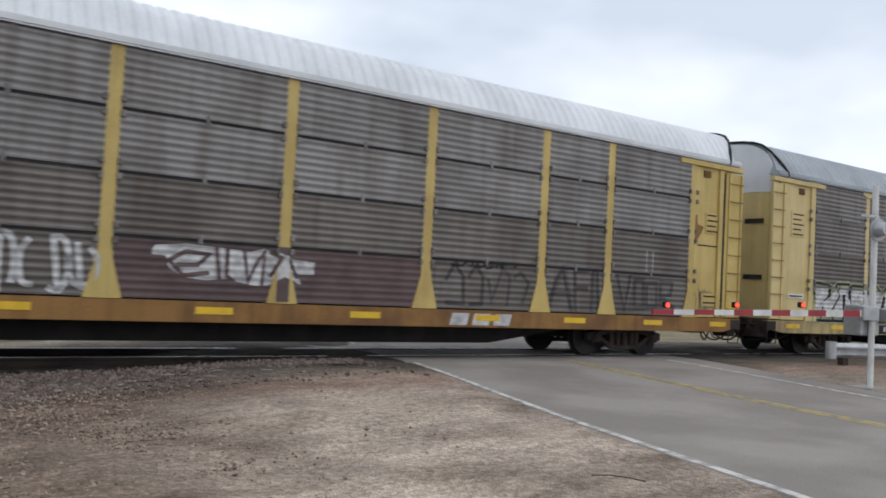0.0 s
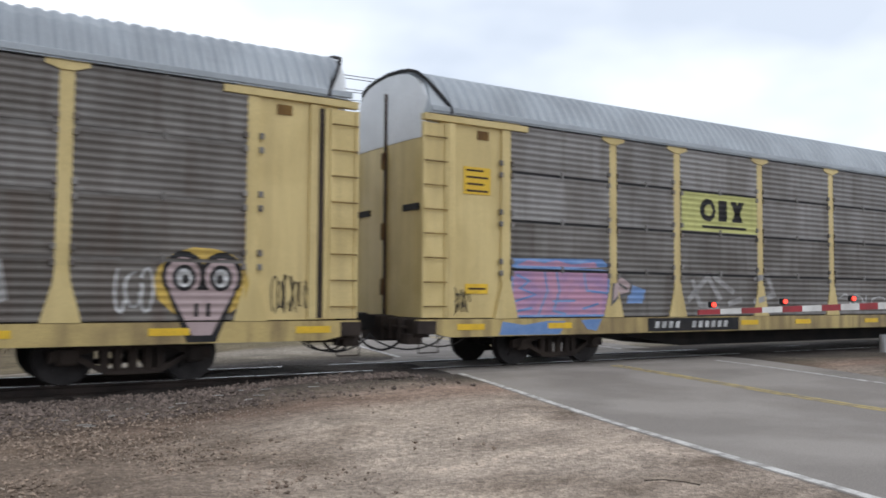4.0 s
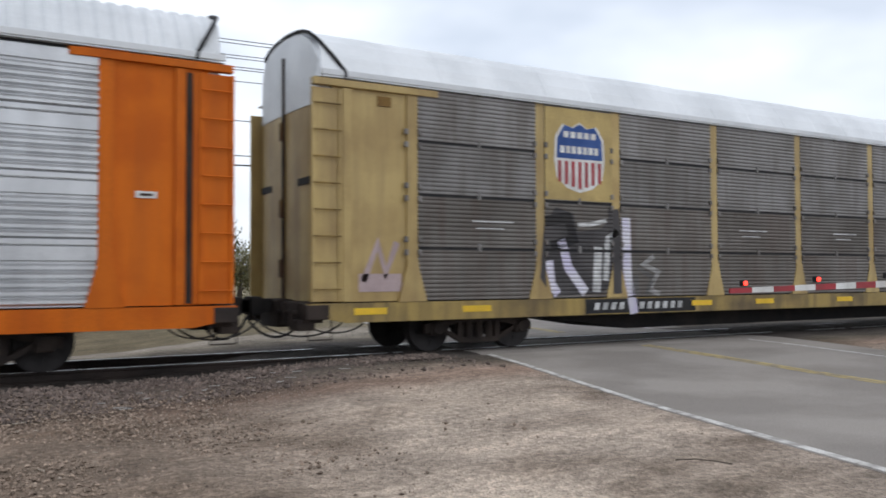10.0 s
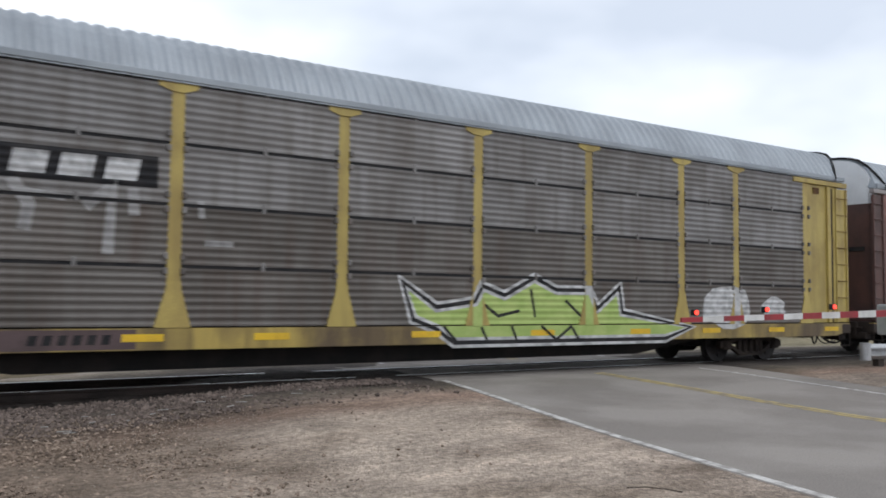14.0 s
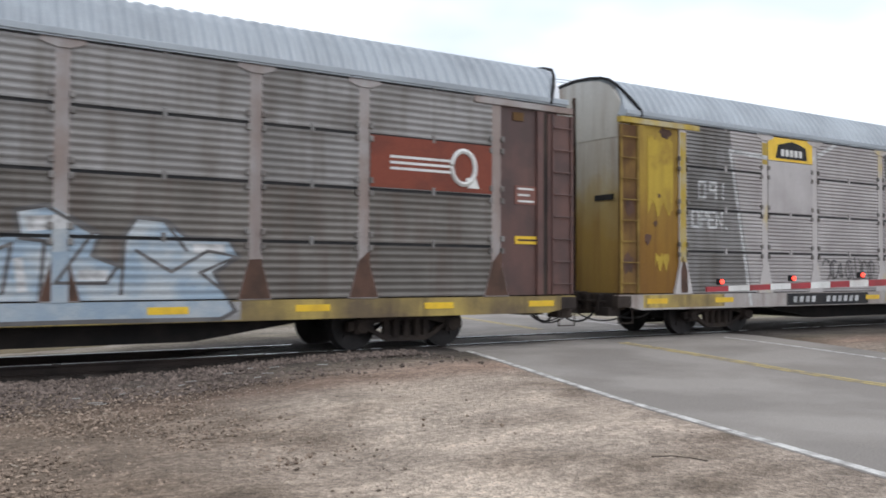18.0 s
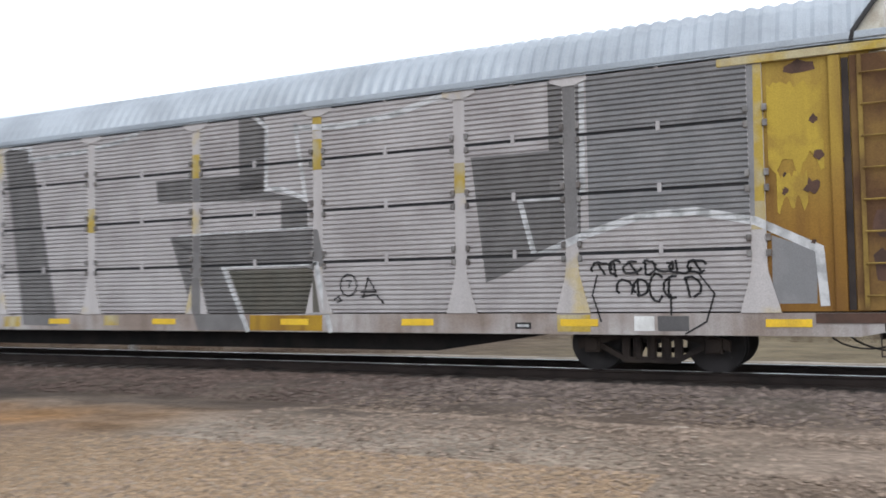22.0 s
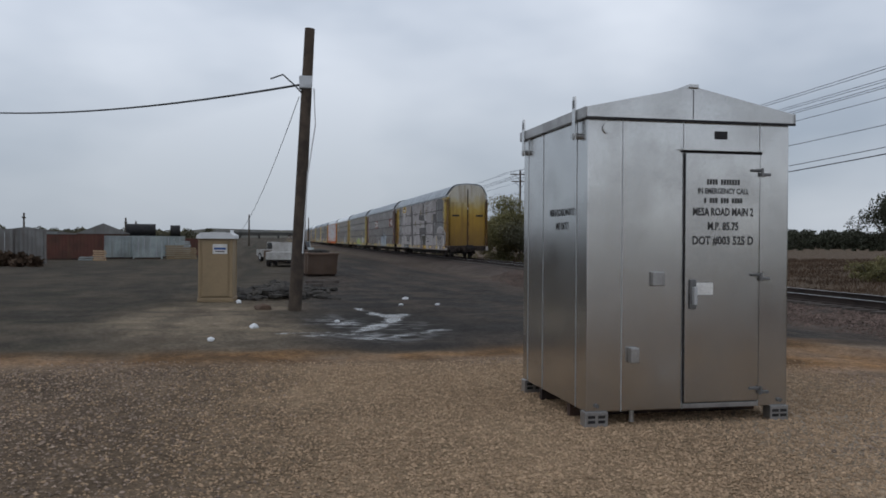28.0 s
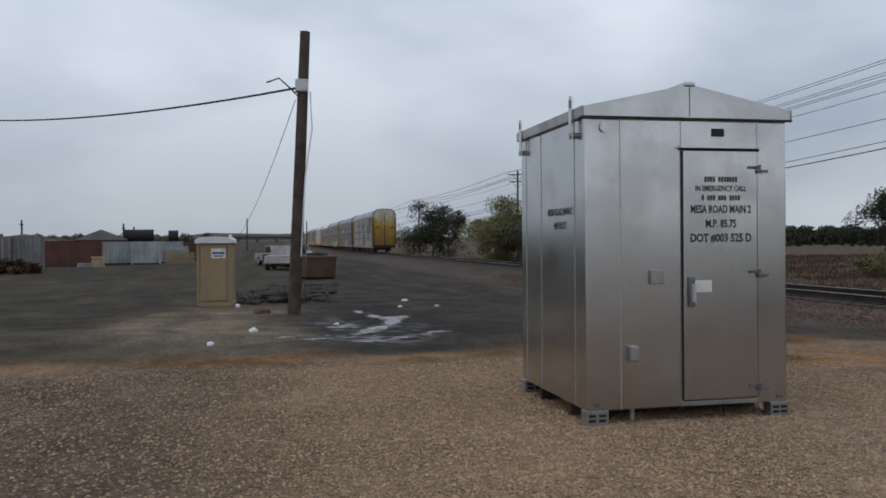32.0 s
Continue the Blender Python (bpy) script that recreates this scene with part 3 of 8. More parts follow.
    col = lay(col, c(0.14, 0.1, 0.07), np.clip(path * (m2 - 0.35) * 1.6, 0, 0.5))
    col = lay(col, c(0.3, 0.2, 0.15), np.clip(0.8 * np.exp(-((y - 10.6 - 0.5 * n) / 0.8) ** 2) * smooth01(0, 4, x) * near, 0, 1))
    col = lay(col, c(0.1, 0.075, 0.06), near * smooth01(8.6, 11.0, y + 0.7 * n) * (1 - smooth01(3.5, 6.5, x + 0.5 * n)) * 0.7)
    # track bed of grey crushed stone
    bed = np.exp(-((y - TRACK_Y - 0.2 * n) / 3.1) ** 6)
    col = lay(col, c(0.1, 0.086, 0.077), bed)
    # dark oily strip along the near rail; shade under the cars painted in too
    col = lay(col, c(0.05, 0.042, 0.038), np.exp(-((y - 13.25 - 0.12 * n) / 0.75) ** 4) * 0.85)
    col = lay(col, c(0.075, 0.056, 0.047), bed * smooth01(4, 10, -x) * 0.8)
    # verge of dry grass behind the track
    verge = smooth01(17.0, 18.2, y + 0.5 * n)
    col = lay(col, c(0.16, 0.125, 0.075), verge * (0.7 + 0.25 * np.clip(n, -1, 1)))
    col = lay(col, c(0.27, 0.235, 0.15), verge * 0.85 * smooth01(0, 25, x))
    col = lay(col, c(0.092, 0.064, 0.044), verge * 0.85 * smooth01(4, 14, -x))
    access = np.exp(-((y - 19.4 - 0.3 * n) / 2.2) ** 4)
    col = lay(col, c(0.38, 0.33, 0.27), access * 0.9 * (1 - 0.85 * smooth01(5, 15, -x)))
    # water standing in wheel ruts
    wet = np.zeros(len(x))
    for ax, ay, bx, by, w in ((-20.6, 3.15, -18.3, 2.4, 0.1), (-18.3, 2.4, -16.4, 1.7, 0.12), (-16.4, 1.7, -15.4, 1.15, 0.1), (-15.4, 1.15, -14.6, 0.4, 0.09), (-14.3, 1.4, -15.0, 2.3, 0.09), (-15.0, 2.3, -15.9, 3.1, 0.07), (-22.7, 2.2, -19.9, 2.6, 0.09), (-16.0, 0.9, -15.2, 0.1, 0.06)):
        s = np.clip(((x - ax) * (bx - ax) + (y - ay) * (by - ay)) / ((bx - ax) ** 2 + (by - ay) ** 2), 0, 1)
        d = np.hypot(x - ax - s * (bx - ax), y - ay - s * (by - ay)) + 0.16 * m2
        wet = np.maximum(wet, 1 - smooth01(w * 0.6, w * 1.7, d))
    wet = np.maximum(wet, 0.66 * np.exp(-(((x + 17.3) / 4.6) ** 2 + ((y - 1.9) / 1.7) ** 2)) * np.clip(0.75 + 0.9 * m2, 0, 1))
    col = lay(col, c(0.028, 0.025, 0.022), np.clip(2.0 * np.exp(-(((x + 17.5) / 5.0) ** 2 + ((y - 2.0 - 0.4 * n) / 2.0) ** 2)) * (0.5 + 0.4 * m2), 0, 0.85) * (1 - smooth01(-13.6, -12.6, x)))
    return np.clip(col, 0.01, 1), np.clip(wet, 0, 1)


def grow(a, b, step, out, factor=1.22):
    """Coordinates with a fine step from a to b, growing outwards to +-out."""
    v = list(np.arange(a, b + 1e-6, step))
    s = step
    while v[-1] < out:
        s *= factor
        v.append(v[-1] + s)
    s = step
    while v[0] > -out:
        s *= factor
        v.insert(0, v[0] - s)
    return np.array(v)


gx, gy = grow(-26, 16, 0.2, 2500), grow(-4, 20, 0.16, 2500)
GX, GY = np.meshgrid(gx, gy, indexing="ij")
fx, fy = GX.ravel(), GY.ravel()
fz = ground_z(fx, fy)
rough_z = np.array([noise.noise((a * 0.8, b * 0.8, 1.0)) * 0.035 + noise.noise((a * 2.3, b * 2.3, 4.0)) * 0.018 for a, b in zip(fx, fy)])
on_pad = (1 - smooth01(10.4, 11.3, -fx)) * (1 - smooth01(5.6, 7.0, fy - 0.28 * (fx + 9))) * smooth01(0.5, 2.5, -fx)
rough_z = rough_z * (1 - 0.9 * on_pad)
mid = fx - (12.3 + 0.27 * (fy - 12.5))
flat = np.exp(-(mid / 4.25) ** 12)
near_road = -0.09 * (1 - smooth01(6.5, 12.5, fy)) - 0.25 * smooth01(20, 40, fy) - 0.25 * (1 - smooth01(-25, 3, fy))
fz = (fz + rough_z * (1 - flat)) * (1 - flat) + (near_road - 0.026) * flat
ny = len(gy)
faces = [(i * ny + j, (i + 1) * ny + j, (i + 1) * ny + j + 1, i * ny + j + 1) for i in range(len(gx) - 1) for j in range(ny - 1)]
gme = bpy.data.meshes.new("ground")
gme.from_pydata(np.stack([fx, fy, fz], 1).tolist(), [], faces)
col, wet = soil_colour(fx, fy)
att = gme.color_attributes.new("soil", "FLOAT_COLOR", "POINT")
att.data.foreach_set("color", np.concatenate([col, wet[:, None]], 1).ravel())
for p in gme.polygons:
    p.use_smooth = True
ground = tagged(new("ground", gme), "bare gravelly ground with dirt, clay and dry grass", "ground", kind="structure")


def ground_material():
    m = bpy.data.materials.new("gravelly_soil")
    m.use_nodes = True
    n, l = m.node_tree.nodes, m.node_tree.links
    b = n["Principled BSDF"]
    at = n.new("ShaderNodeAttribute")
    at.attribute_name = "soil"
    co = n.new("ShaderNodeTexCoord")
    big = n.new("ShaderNodeTexNoise")
    big.inputs["Scale"].default_value, big.inputs["Detail"].default_value = 0.9, 6
    grit = n.new("ShaderNodeTexVoronoi")
    grit.inputs["Scale"].default_value = 42
    fine = n.new("ShaderNodeTexNoise")
    fine.inputs["Scale"].default_value, fine.inputs["Detail"].default_value = 14, 8
    pool = n.new("ShaderNodeTexNoise")
    pool.inputs["Scale"].default_value, pool.inputs["Detail"].default_value = 2.4, 3
    for k in (big, grit, fine, pool):
        l.new(co.outputs["Object"], k.inputs["Vector"])
    def rng(src, a, b2, c, d):
        r = n.new("ShaderNodeMapRange")
        for key, v in zip(("From Min", "From Max", "To Min", "To Max"), (a, b2, c, d)):
            r.inputs[key].default_value = v
        l.new(src, r.inputs["Value"])
        return r.outputs["Result"]
    def mul(a, b2):
        k = n.new("ShaderNodeMath")
        k.operation = "MULTIPLY"
        l.new(a, k.inputs[0])
        l.new(b2, k.inputs[1])
        return k.outputs[0]
    stretch = n.new("ShaderNodeMapping")
    stretch.inputs["Scale"].default_value, stretch.inputs["Rotation"].default_value = (0.8, 2.6, 1.0), (0, 0, 0.15)
    drag = n.new("ShaderNodeTexNoise")
    drag.inputs["Scale"].default_value, drag.inputs["Detail"].default_value, drag.inputs["Roughness"].default_value = 1.7, 7, 0.62
    l.new(co.outputs["Object"], stretch.inputs["Vector"])
    l.new(stretch.outputs["Vector"], drag.inputs["Vector"])
    sep = n.new("ShaderNodeSeparateColor")
    l.new(grit.outputs["Color"], sep.inputs["Color"])
    tone = mul(mul(rng(big.outputs["Fac"], 0.3, 0.7, 0.72, 1.25), rng(fine.outputs["Fac"], 0.3, 0.7, 0.66, 1.3)), rng(sep.outputs[0], 0, 1, 0.8, 1.2))
    tone = mul(tone, rng(drag.outputs["Fac"], 0.32, 0.68, 0.79, 1.18))
    hsv = n.new("ShaderNodeHueSaturation")
    l.new(at.outputs["Color"], hsv.inputs["Color"])
    l.new(tone, hsv.inputs["Value"])
    l.new(hsv.outputs["Color"], b.inputs["Base Color"])
    wetn = mul(at.outputs["Alpha"], rng(pool.outputs["Fac"], 0.36, 0.56, 0.2, 1.0))
    l.new(rng(wetn, 0.2, 0.5, 0.12, 0.5), b.inputs["Specular IOR Level"])
    l.new(rng(wetn, 0.25, 0.6, 0.93, 0.2), b.inputs["Roughness"])
    bp = n.new("ShaderNodeBump")
    bp.inputs["Distance"].default_value = 0.03
    l.new(rng(wetn, 0.2, 0.6, 0.8, 0.06), bp.inputs["Strength"])
    add = n.new("ShaderNodeMath")
    add.operation = "ADD"
    l.new(grit.outputs["Distance"], add.inputs[0])
    l.new(fine.outputs["Fac"], add.inputs[1])
    l.new(add.outputs[0], bp.inputs["Height"])
    l.new(bp.outputs["Normal"], b.inputs["Normal"])
    return m


gme.materials.append(ground_material())


# ---- road over the crossing ----
def road_x(y, off):
    return 8.5 + 0.27 * (y - 12.5) + off


def road_strip(a, b, lift, ys, flare=0.0):
    """A thin strip of the road between two offsets from its edge line, drifting outwards before the crossing."""
    bm = bmesh.new()
    cols = 6 if b - a > 1 else 1
    rows = []
    for y in ys:
        row = []
        for k in range(cols + 1):
            o = a + (b - a) * k / cols
            x = road_x(y, o + flare * min(max(12 - y, 0), 8))
            row.append(bm.verts.new((x, y, road_z(x, y) + lift)))
        rows.append(row)
    for r, s in zip(rows, rows[1:]):
        for k in range(cols):
            bm.faces.new((r[k], r[k + 1], s[k + 1], s[k]))
    ret = bmesh.ops.extrude_face_region(bm, geom=bm.faces[:])
    for v in [e for e in ret["geom"] if isinstance(e, bmesh.types.BMVert)]:
        v.co.z -= 0.05 if lift == 0 else 0.004
    bmesh.ops.recalc_face_normals(bm, faces=bm.faces)
    return bm


def road_z(x, y):
    return -0.09 * (1 - smooth01(6.5, 12.5, y)) - 0.25 * smooth01(20, 40, y) - 0.012 - 0.25 * (1 - smooth01(-25, 3, y))


NEAR_Y = [-40, -20, -10] + list(np.arange(-4, 12.6, 1.0)) + [12.55]
FAR_Y = list(np.arange(16.5, 30, 1.5)) + [40, 60, 90, 130]
road = tagged(new("road"), "worn grey asphalt two-lane road meeting the tracks", "road", kind="structure")
for ys in (NEAR_Y, FAR_Y):
    part("asphalt_slab", road_strip(-0.085, 7.75, 0.0, ys), M["asphalt"], road)
    for nm, a, b, mm, fl in (("edge_line", -0.055, 0.055, "road_white", 0.0), ("centre_line", 3.56, 3.66, "road_yellow", 0.085), ("centre_line", 3.72, 3.82, "road_yellow", 0.085), ("edge_line", 6.6, 6.72, "road_white", 0.06)):
        part(nm, road_strip(a, b, 0.005, ys, fl), M[mm], road)
# timber and asphalt crossing surface between and beside the rails
crossing = tagged(new("crossing_panels"), "dark grimy crossing panels between the rails", "crossing panel", kind="structure")
for a, b in ((12.55, 13.6), (13.85, 15.05), (15.3, 16.5)):
    for k in range(4):
        x0 = 8.2 + k * 2.05
        part("panel", box_bm(x0, x0 + 2.02, a, b, -0.2, -0.015, 0.015), M["asphalt"], crossing)

# ---- railway track ----
track = tagged(new("railway_track"), "steel rails on creosoted ties in grey ballast", "railway track", kind="structure")
RAIL = [(-0.07, -0.17), (0.07, -0.17), (0.07, -0.15), (0.012, -0.13), (0.012, -0.05), (0.036, -0.035), (0.036, -0.002), (0.03, 0.0), (-0.03, 0.0), (-0.036, -0.002), (-0.036, -0.035), (-0.012, -0.05), (-0.012, -0.13), (-0.07, -0.15)]
for side in (-0.755, 0.755):
    part("rail", prism_bm([(TRACK_Y + side + a, b) for a, b in RAIL], -900, 500, "x"), M["rail_web"], track)
    part("rail_head", box_bm(-900, 500, TRACK_Y + side - 0.031, TRACK_Y + side + 0.031, 0.0, 0.003), M["rail_top"], track, "polished running surface")
tie_me = mesh_of("tie", box_bm(-0.115, 0.115, -1.3, 1.3, -0.18, 0, 0.012))
for k in range(230):
    x = -85 + k * 0.5
    if 8.0 < x < 16.6:
        continue
    put("tie", tie_me, M["tie"], track, at=(x + random.uniform(-0.03, 0.03), TRACK_Y + random.uniform(-0.04, 0.04), -0.165), turn=random.uniform(-1, 1))


# ---- autorack cars ----
LEN, WIDE = 27.24, 3.05
POSTS = [2.0, 4.73, 6.62, 9.42, 12.22, 15.02, 17.82, 20.62, 22.51, 25.24]
ROWS_Z = [0.945, 1.865, 2.785, 3.705]
ROW_H = 0.866
POST_FACE = -0.012
SHAFT_FACE = 0.012


def rib_levels(kind):
    """Side profile of one screen row: height above its foot and depth behind the post line."""
    if kind == "silver":
        lv = [(0.0, 0.045)]
        for k in range(5):
            z = 0.02 + k * 0.118
            lv += [(z, 0.045), (z + 0.03, 0.0), (z + 0.07, 0.0), (z + 0.105, 0.045)]
        return lv + [(0.63, 0.045), (0.645, 0.012), (0.83, 0.012), (0.855, 0.045), (ROW_H, 0.045)]
    lv = [(0.0, 0.0)]
    if kind == "fine":
        for k in range(11):
            z = 0.02 + k * 0.076
            lv += [(z, 0.0), (z + 0.02, 0.014), (z + 0.03, 0.014), (z + 0.05, 0.0)]
        return lv + [(ROW_H, 0.0)]
    if kind == "deep":
        for k in range(10):
            z = 0.02 + k * 0.083
            lv += [(z, 0.0), (z + 0.008, 0.029), (z + 0.026, 0.029), (z + 0.044, 0.0)]
        return lv + [(ROW_H, 0.0)]
    d = 0.013
    for k in range(7):
        z = 0.03 + k * 0.117
        lv += [(z, 0.0), (z + 0.03, d), (z + 0.058, d), (z + 0.096, 0.0)]
    return lv + [(ROW_H, 0.0)]


def screen_mesh(width, kind):
    lv = rib_levels(kind)
    outline = [(y, z) for z, y in lv] + [(0.1, ROW_H), (0.1, 0.0)]
    return mesh_of("screen", prism_bm(outline, 0, width, "x"))


SCREENS = {(round(b - a, 2), k): screen_mesh(b - a - 0.2, k) for a, b in zip(POSTS, POSTS[1:]) for k in ("plain", "fine", "silver", "deep")}


def post_bm(cap):
    """Upright post with a flared foot and, on some cars, a T-shaped cap."""
    bm = prism_bm([(-0.27, 0.925), (0.27, 0.925), (0.26, 0.98), (0.115, 1.5), (0.105, 1.62), (-0.105, 1.62), (-0.115, 1.5), (-0.26, 0.98)], POST_FACE, 0.06)
    prism_bm([(-0.105, 1.6), (0.105, 1.6), (0.105, 4.62), (-0.105, 4.62)], SHAFT_FACE, 0.06, "y", bm)
    if cap:
        prism_bm([(-0.1, 4.46), (0.1, 4.46), (0.3, 4.53), (0.3, 4.62), (-0.3, 4.62), (-0.3, 4.53)], POST_FACE, 0.05, "y", bm)
    return bm


POST_ME = {c: mesh_of("post", post_bm(c)) for c in (True, False)}
BOLT_ME = mesh_of("hinge", box_bm(-0.035, 0.035, -0.03, 0.02, -0.05, 0.05, 0.012))
CLIP_ME = mesh_of("clip", box_bm(-0.03, 0.03, -0.012, 0.05, -0.07, 0.07, 0.008))
STICKER_ME = mesh_of("reflector", box_bm(-0.3, 0.3, -0.006, 0.0, -0.055, 0.055))
ROOF_PROFILE = [(-0.03, 4.6), (-0.03, 4.71), (0.11, 4.98), (0.30, 5.25), (0.48, 5.41), (0.72, 5.49), (1.05, 5.54), (1.525, 5.57)]
ROOF_PROFILE = ROOF_PROFILE + [(WIDE - y, z) for y, z in reversed(ROOF_PROFILE[:-1])]


def roof_end(z):
    """How far the slanting end of the roof sheet stands back at height z."""
    return 0.3 + 0.45 * min(max((5.43 - z) / 0.75, 0), 1)


def roof_mesh(ribbed):
    verts, fcs = [], []
    n = len(ROOF_PROFILE)
    xs = [0.3]
    step = 0.0575
    while xs[-1] < LEN - 0.3 - step / 2:
        xs.append(xs[-1] + step)
    for i, x in enumerate(xs):
        d = (0.034 if (i // 2) % 2 else 0.0) if ribbed else (0.012 if (i // 20) % 2 else 0.0)
        for y, z in ROOF_PROFILE:
            c = Vector((0, y - WIDE / 2, z - 4.2)).normalized()
            keep = 0.0 if z < 4.7 else d
            verts.append((min(max(x, roof_end(z)), LEN - roof_end(z)), y - c.y * keep, z - c.z * keep))
    for i in range(len(xs) - 1):
        for j in range(n - 1):
            a = i * n + j
            fcs.append((a, a + n, a + n + 1, a + 1))
    # soffit closes the shell below
    base = len(verts)
    verts += [(xs[0], -0.03, 4.59), (xs[-1], -0.03, 4.59), (xs[-1], WIDE + 0.03, 4.59), (xs[0], WIDE + 0.03, 4.59)]
    fcs.append((base, base + 1, base + 2, base + 3))
    fcs.append(tuple(range(n)) + (base + 3, base))
    e = (len(xs) - 1) * n
    fcs.append(tuple(reversed(range(e, e + n))) + (base + 1, base + 2))
    me = bpy.data.meshes.new("roof")
    me.from_pydata(verts, [], fcs)
    return me


ROOF_ME = {r: roof_mesh(r) for r in (True, False)}


def truck_side_bm():
    """Cast side frame: arched top member over the two axle boxes, lower tie, spring nest between."""
    bm = prism_bm([(-1.16, 0.34), (-1.16, 0.5), (-0.75, 0.6), (-0.4, 0.69), (0.4, 0.69), (0.75, 0.6), (1.16, 0.5), (1.16, 0.34), (0.78, 0.44), (0.45, 0.52), (-0.45, 0.52), (-0.78, 0.44)], 0.42, 0.54)
    prism_bm([(-0.8, 0.46), (-0.4, 0.24), (0.4, 0.24), (0.8, 0.46), (0.8, 0.37), (0.4, 0.15), (-0.4, 0.15), (-0.8, 0.37)], 0.43, 0.53, "y", bm)
    for s in (-0.92, 0.92):
        box_bm(s - 0.13, s + 0.13, 0.39, 0.58, 0.3, 0.54, 0.03, bm)
        cyl_bm((s, 0.36, 0.42), (s, 0.42, 0.42), 0.1, None, 12, bm)
    for k in (-0.22, 0, 0.22):
        cyl_bm((k, 0.47, 0.22), (k, 0.47, 0.54), 0.075, None, 8, bm)
    for k in (-0.4, 0.4):
        box_bm(k - 0.06, k + 0.06, 0.44, 0.54, 0.2, 0.62, 0.01, bm)
    return bm


def wheelset_bm():
    bm = bmesh.new()
    cyl_bm((0, -1.0, 0), (0, 1.0, 0), 0.08, None, 10, bm)
    for s in (-0.755, 0.755):
        cyl_bm((0, s - 0.065, 0), (0, s + 0.065, 0), 0.42, None, 28, bm)
        cyl_bm((0, s * 0.92 - 0.02, 0), (0, s * 0.92 + 0.02, 0), 0.45, None, 28, bm)
        for k in range(4):
            a = k * math.pi / 2
            cyl_bm((0.25 * math.cos(a), s - 0.085, 0.25 * math.sin(a)), (0.25 * math.cos(a), s + 0.085, 0.25 * math.sin(a)), 0.045, None, 6, bm)
    return bm


TRUCK_ME, WHEEL_ME = mesh_of("side_frame", truck_side_bm()), mesh_of("wheelset", wheelset_bm())
BOLSTER_ME = mesh_of("bolster", box_bm(-0.25, 0.25, 0.5, WIDE - 0.5, 0.45, 0.7, 0.03))


def ladder_bm():
    """Flat corner plate behind the ladder."""
    bm = box_bm(0.15, 0.77, 0.02, 0.06, 0.95, 4.42, 0.008)
    return bm


LADDER_ME = mesh_of("corner_plate", ladder_bm())
STILE_ME = mesh_of("ladder_stile", box_bm(-0.03, 0.03, -0.01, 0.018, 0.95, 4.42, 0.006))
RUNG_ME = mesh_of("rung", tube_bm([(0.02, 0.01, 0), (0.02, -0.03, 0), (0.48, -0.03, 0), (0.48, 0.01, 0)], 0.014, 6))
WHEELSETS = []


def coupler_bm():
    bm = box_bm(-0.75, 0.4, 1.38, 1.67, 0.74, 0.98, 0.03)
    box_bm(-0.78, -0.55, 1.3, 1.75, 0.7, 1.02, 0.05, bm)
    return bm


COUPLER_ME = mesh_of("coupler", coupler_bm())
def hanging(a, c, low, n=14):
    """Points of a slack hose from a to c that hangs down to the height low."""
    a, c = Vector(a), Vector(c)
    pts = []
    for k in range(n + 1):
        u = k / n
        q = a.lerp(c, u)
        q.z -= (min(a.z, c.z) - low) * (1 - (2 * u - 1) ** 2) ** 0.8
        pts.append(q)
    return pts


HOSE_ME = mesh_of("brake_hose", tube_bm(hanging((0.35, 0.95, 0.62), (-0.48, 1.3, 0.7), 0.3), 0.024, 6))
CHAIN_ME = mesh_of("uncoupling_rod", tube_bm(hanging((1.1, 0.08, 0.58), (0.15, 0.3, 0.6), 0.42, 8) + [Vector((0.1, 0.6, 0.66)), Vector((0.02, 1.25, 0.74))], 0.014, 6))
AIRLINE_ME = mesh_of("air_line", tube_bm(hanging((0.9, 0.45, 0.6), (-0.5, 0.75, 0.66), 0.34), 0.016, 6))
STEP_ME = mesh_of("sill_step", tube_bm([(0.1, 0.02, 0.68), (0.1, 0.02, 0.34), (0.5, 0.02, 0.34), (0.5, 0.02, 0.68)], 0.016, 6))
CORNER_ME = mesh_of("corner_casting", box_bm(0.07, 0.46, -0.005, 0.16, 0.66, 0.9, 0.02))


def end_sill_bm():
    """Grimy end sill with draft gear, brackets and brake rigging."""
    bm = box_bm(0.1, 0.42, 0.16, WIDE - 0.16, 0.6, 0.94, 0.02)
    box_bm(-0.02, 0.5, 1.12, 1.93, 0.5, 0.97, 0.03, bm)
    for y in (0.45, 0.8, 2.2, 2.55):
        box_bm(-0.03, 0.12, y, y + 0.09, 0.56, 0.92, 0.01, bm)
    cyl_bm((0.02, 0.3, 0.78), (0.02, WIDE - 0.3, 0.78), 0.03, None, 8, bm)
    box_bm(0.0, 0.3, 0.2, 0.62, 0.48, 0.66, 0.02, bm)
    return bm


END_SILL_ME = mesh_of("end_sill", end_sill_bm())


def belly_bm():
    o = [(2.2, 0.62), (4.9, 0.62), (7.4, 0.26), (19.84, 0.26), (22.3, 0.62), (25.0, 0.62), (25.0, 0.8), (2.2, 0.8)]
    bm = prism_bm(o, 0.62, WIDE - 0.62)
    return bm


BELLY_ME = mesh_of("centre_sill", belly_bm())
SILL_ME = mesh_of("side_sill", prism_bm([(0.75, 0.60), (LEN - 0.75, 0.60), (LEN - 0.35, 0.68), (LEN - 0.1, 0.78), (LEN - 0.1, 0.92), (0.1, 0.92), (0.1, 0.78), (0.35, 0.68)], 0.0, 0.14))
DECK_ME = mesh_of("deck", box_bm(0.25, LEN - 0.25, 0.14, WIDE - 0.14, 0.80, 0.93))
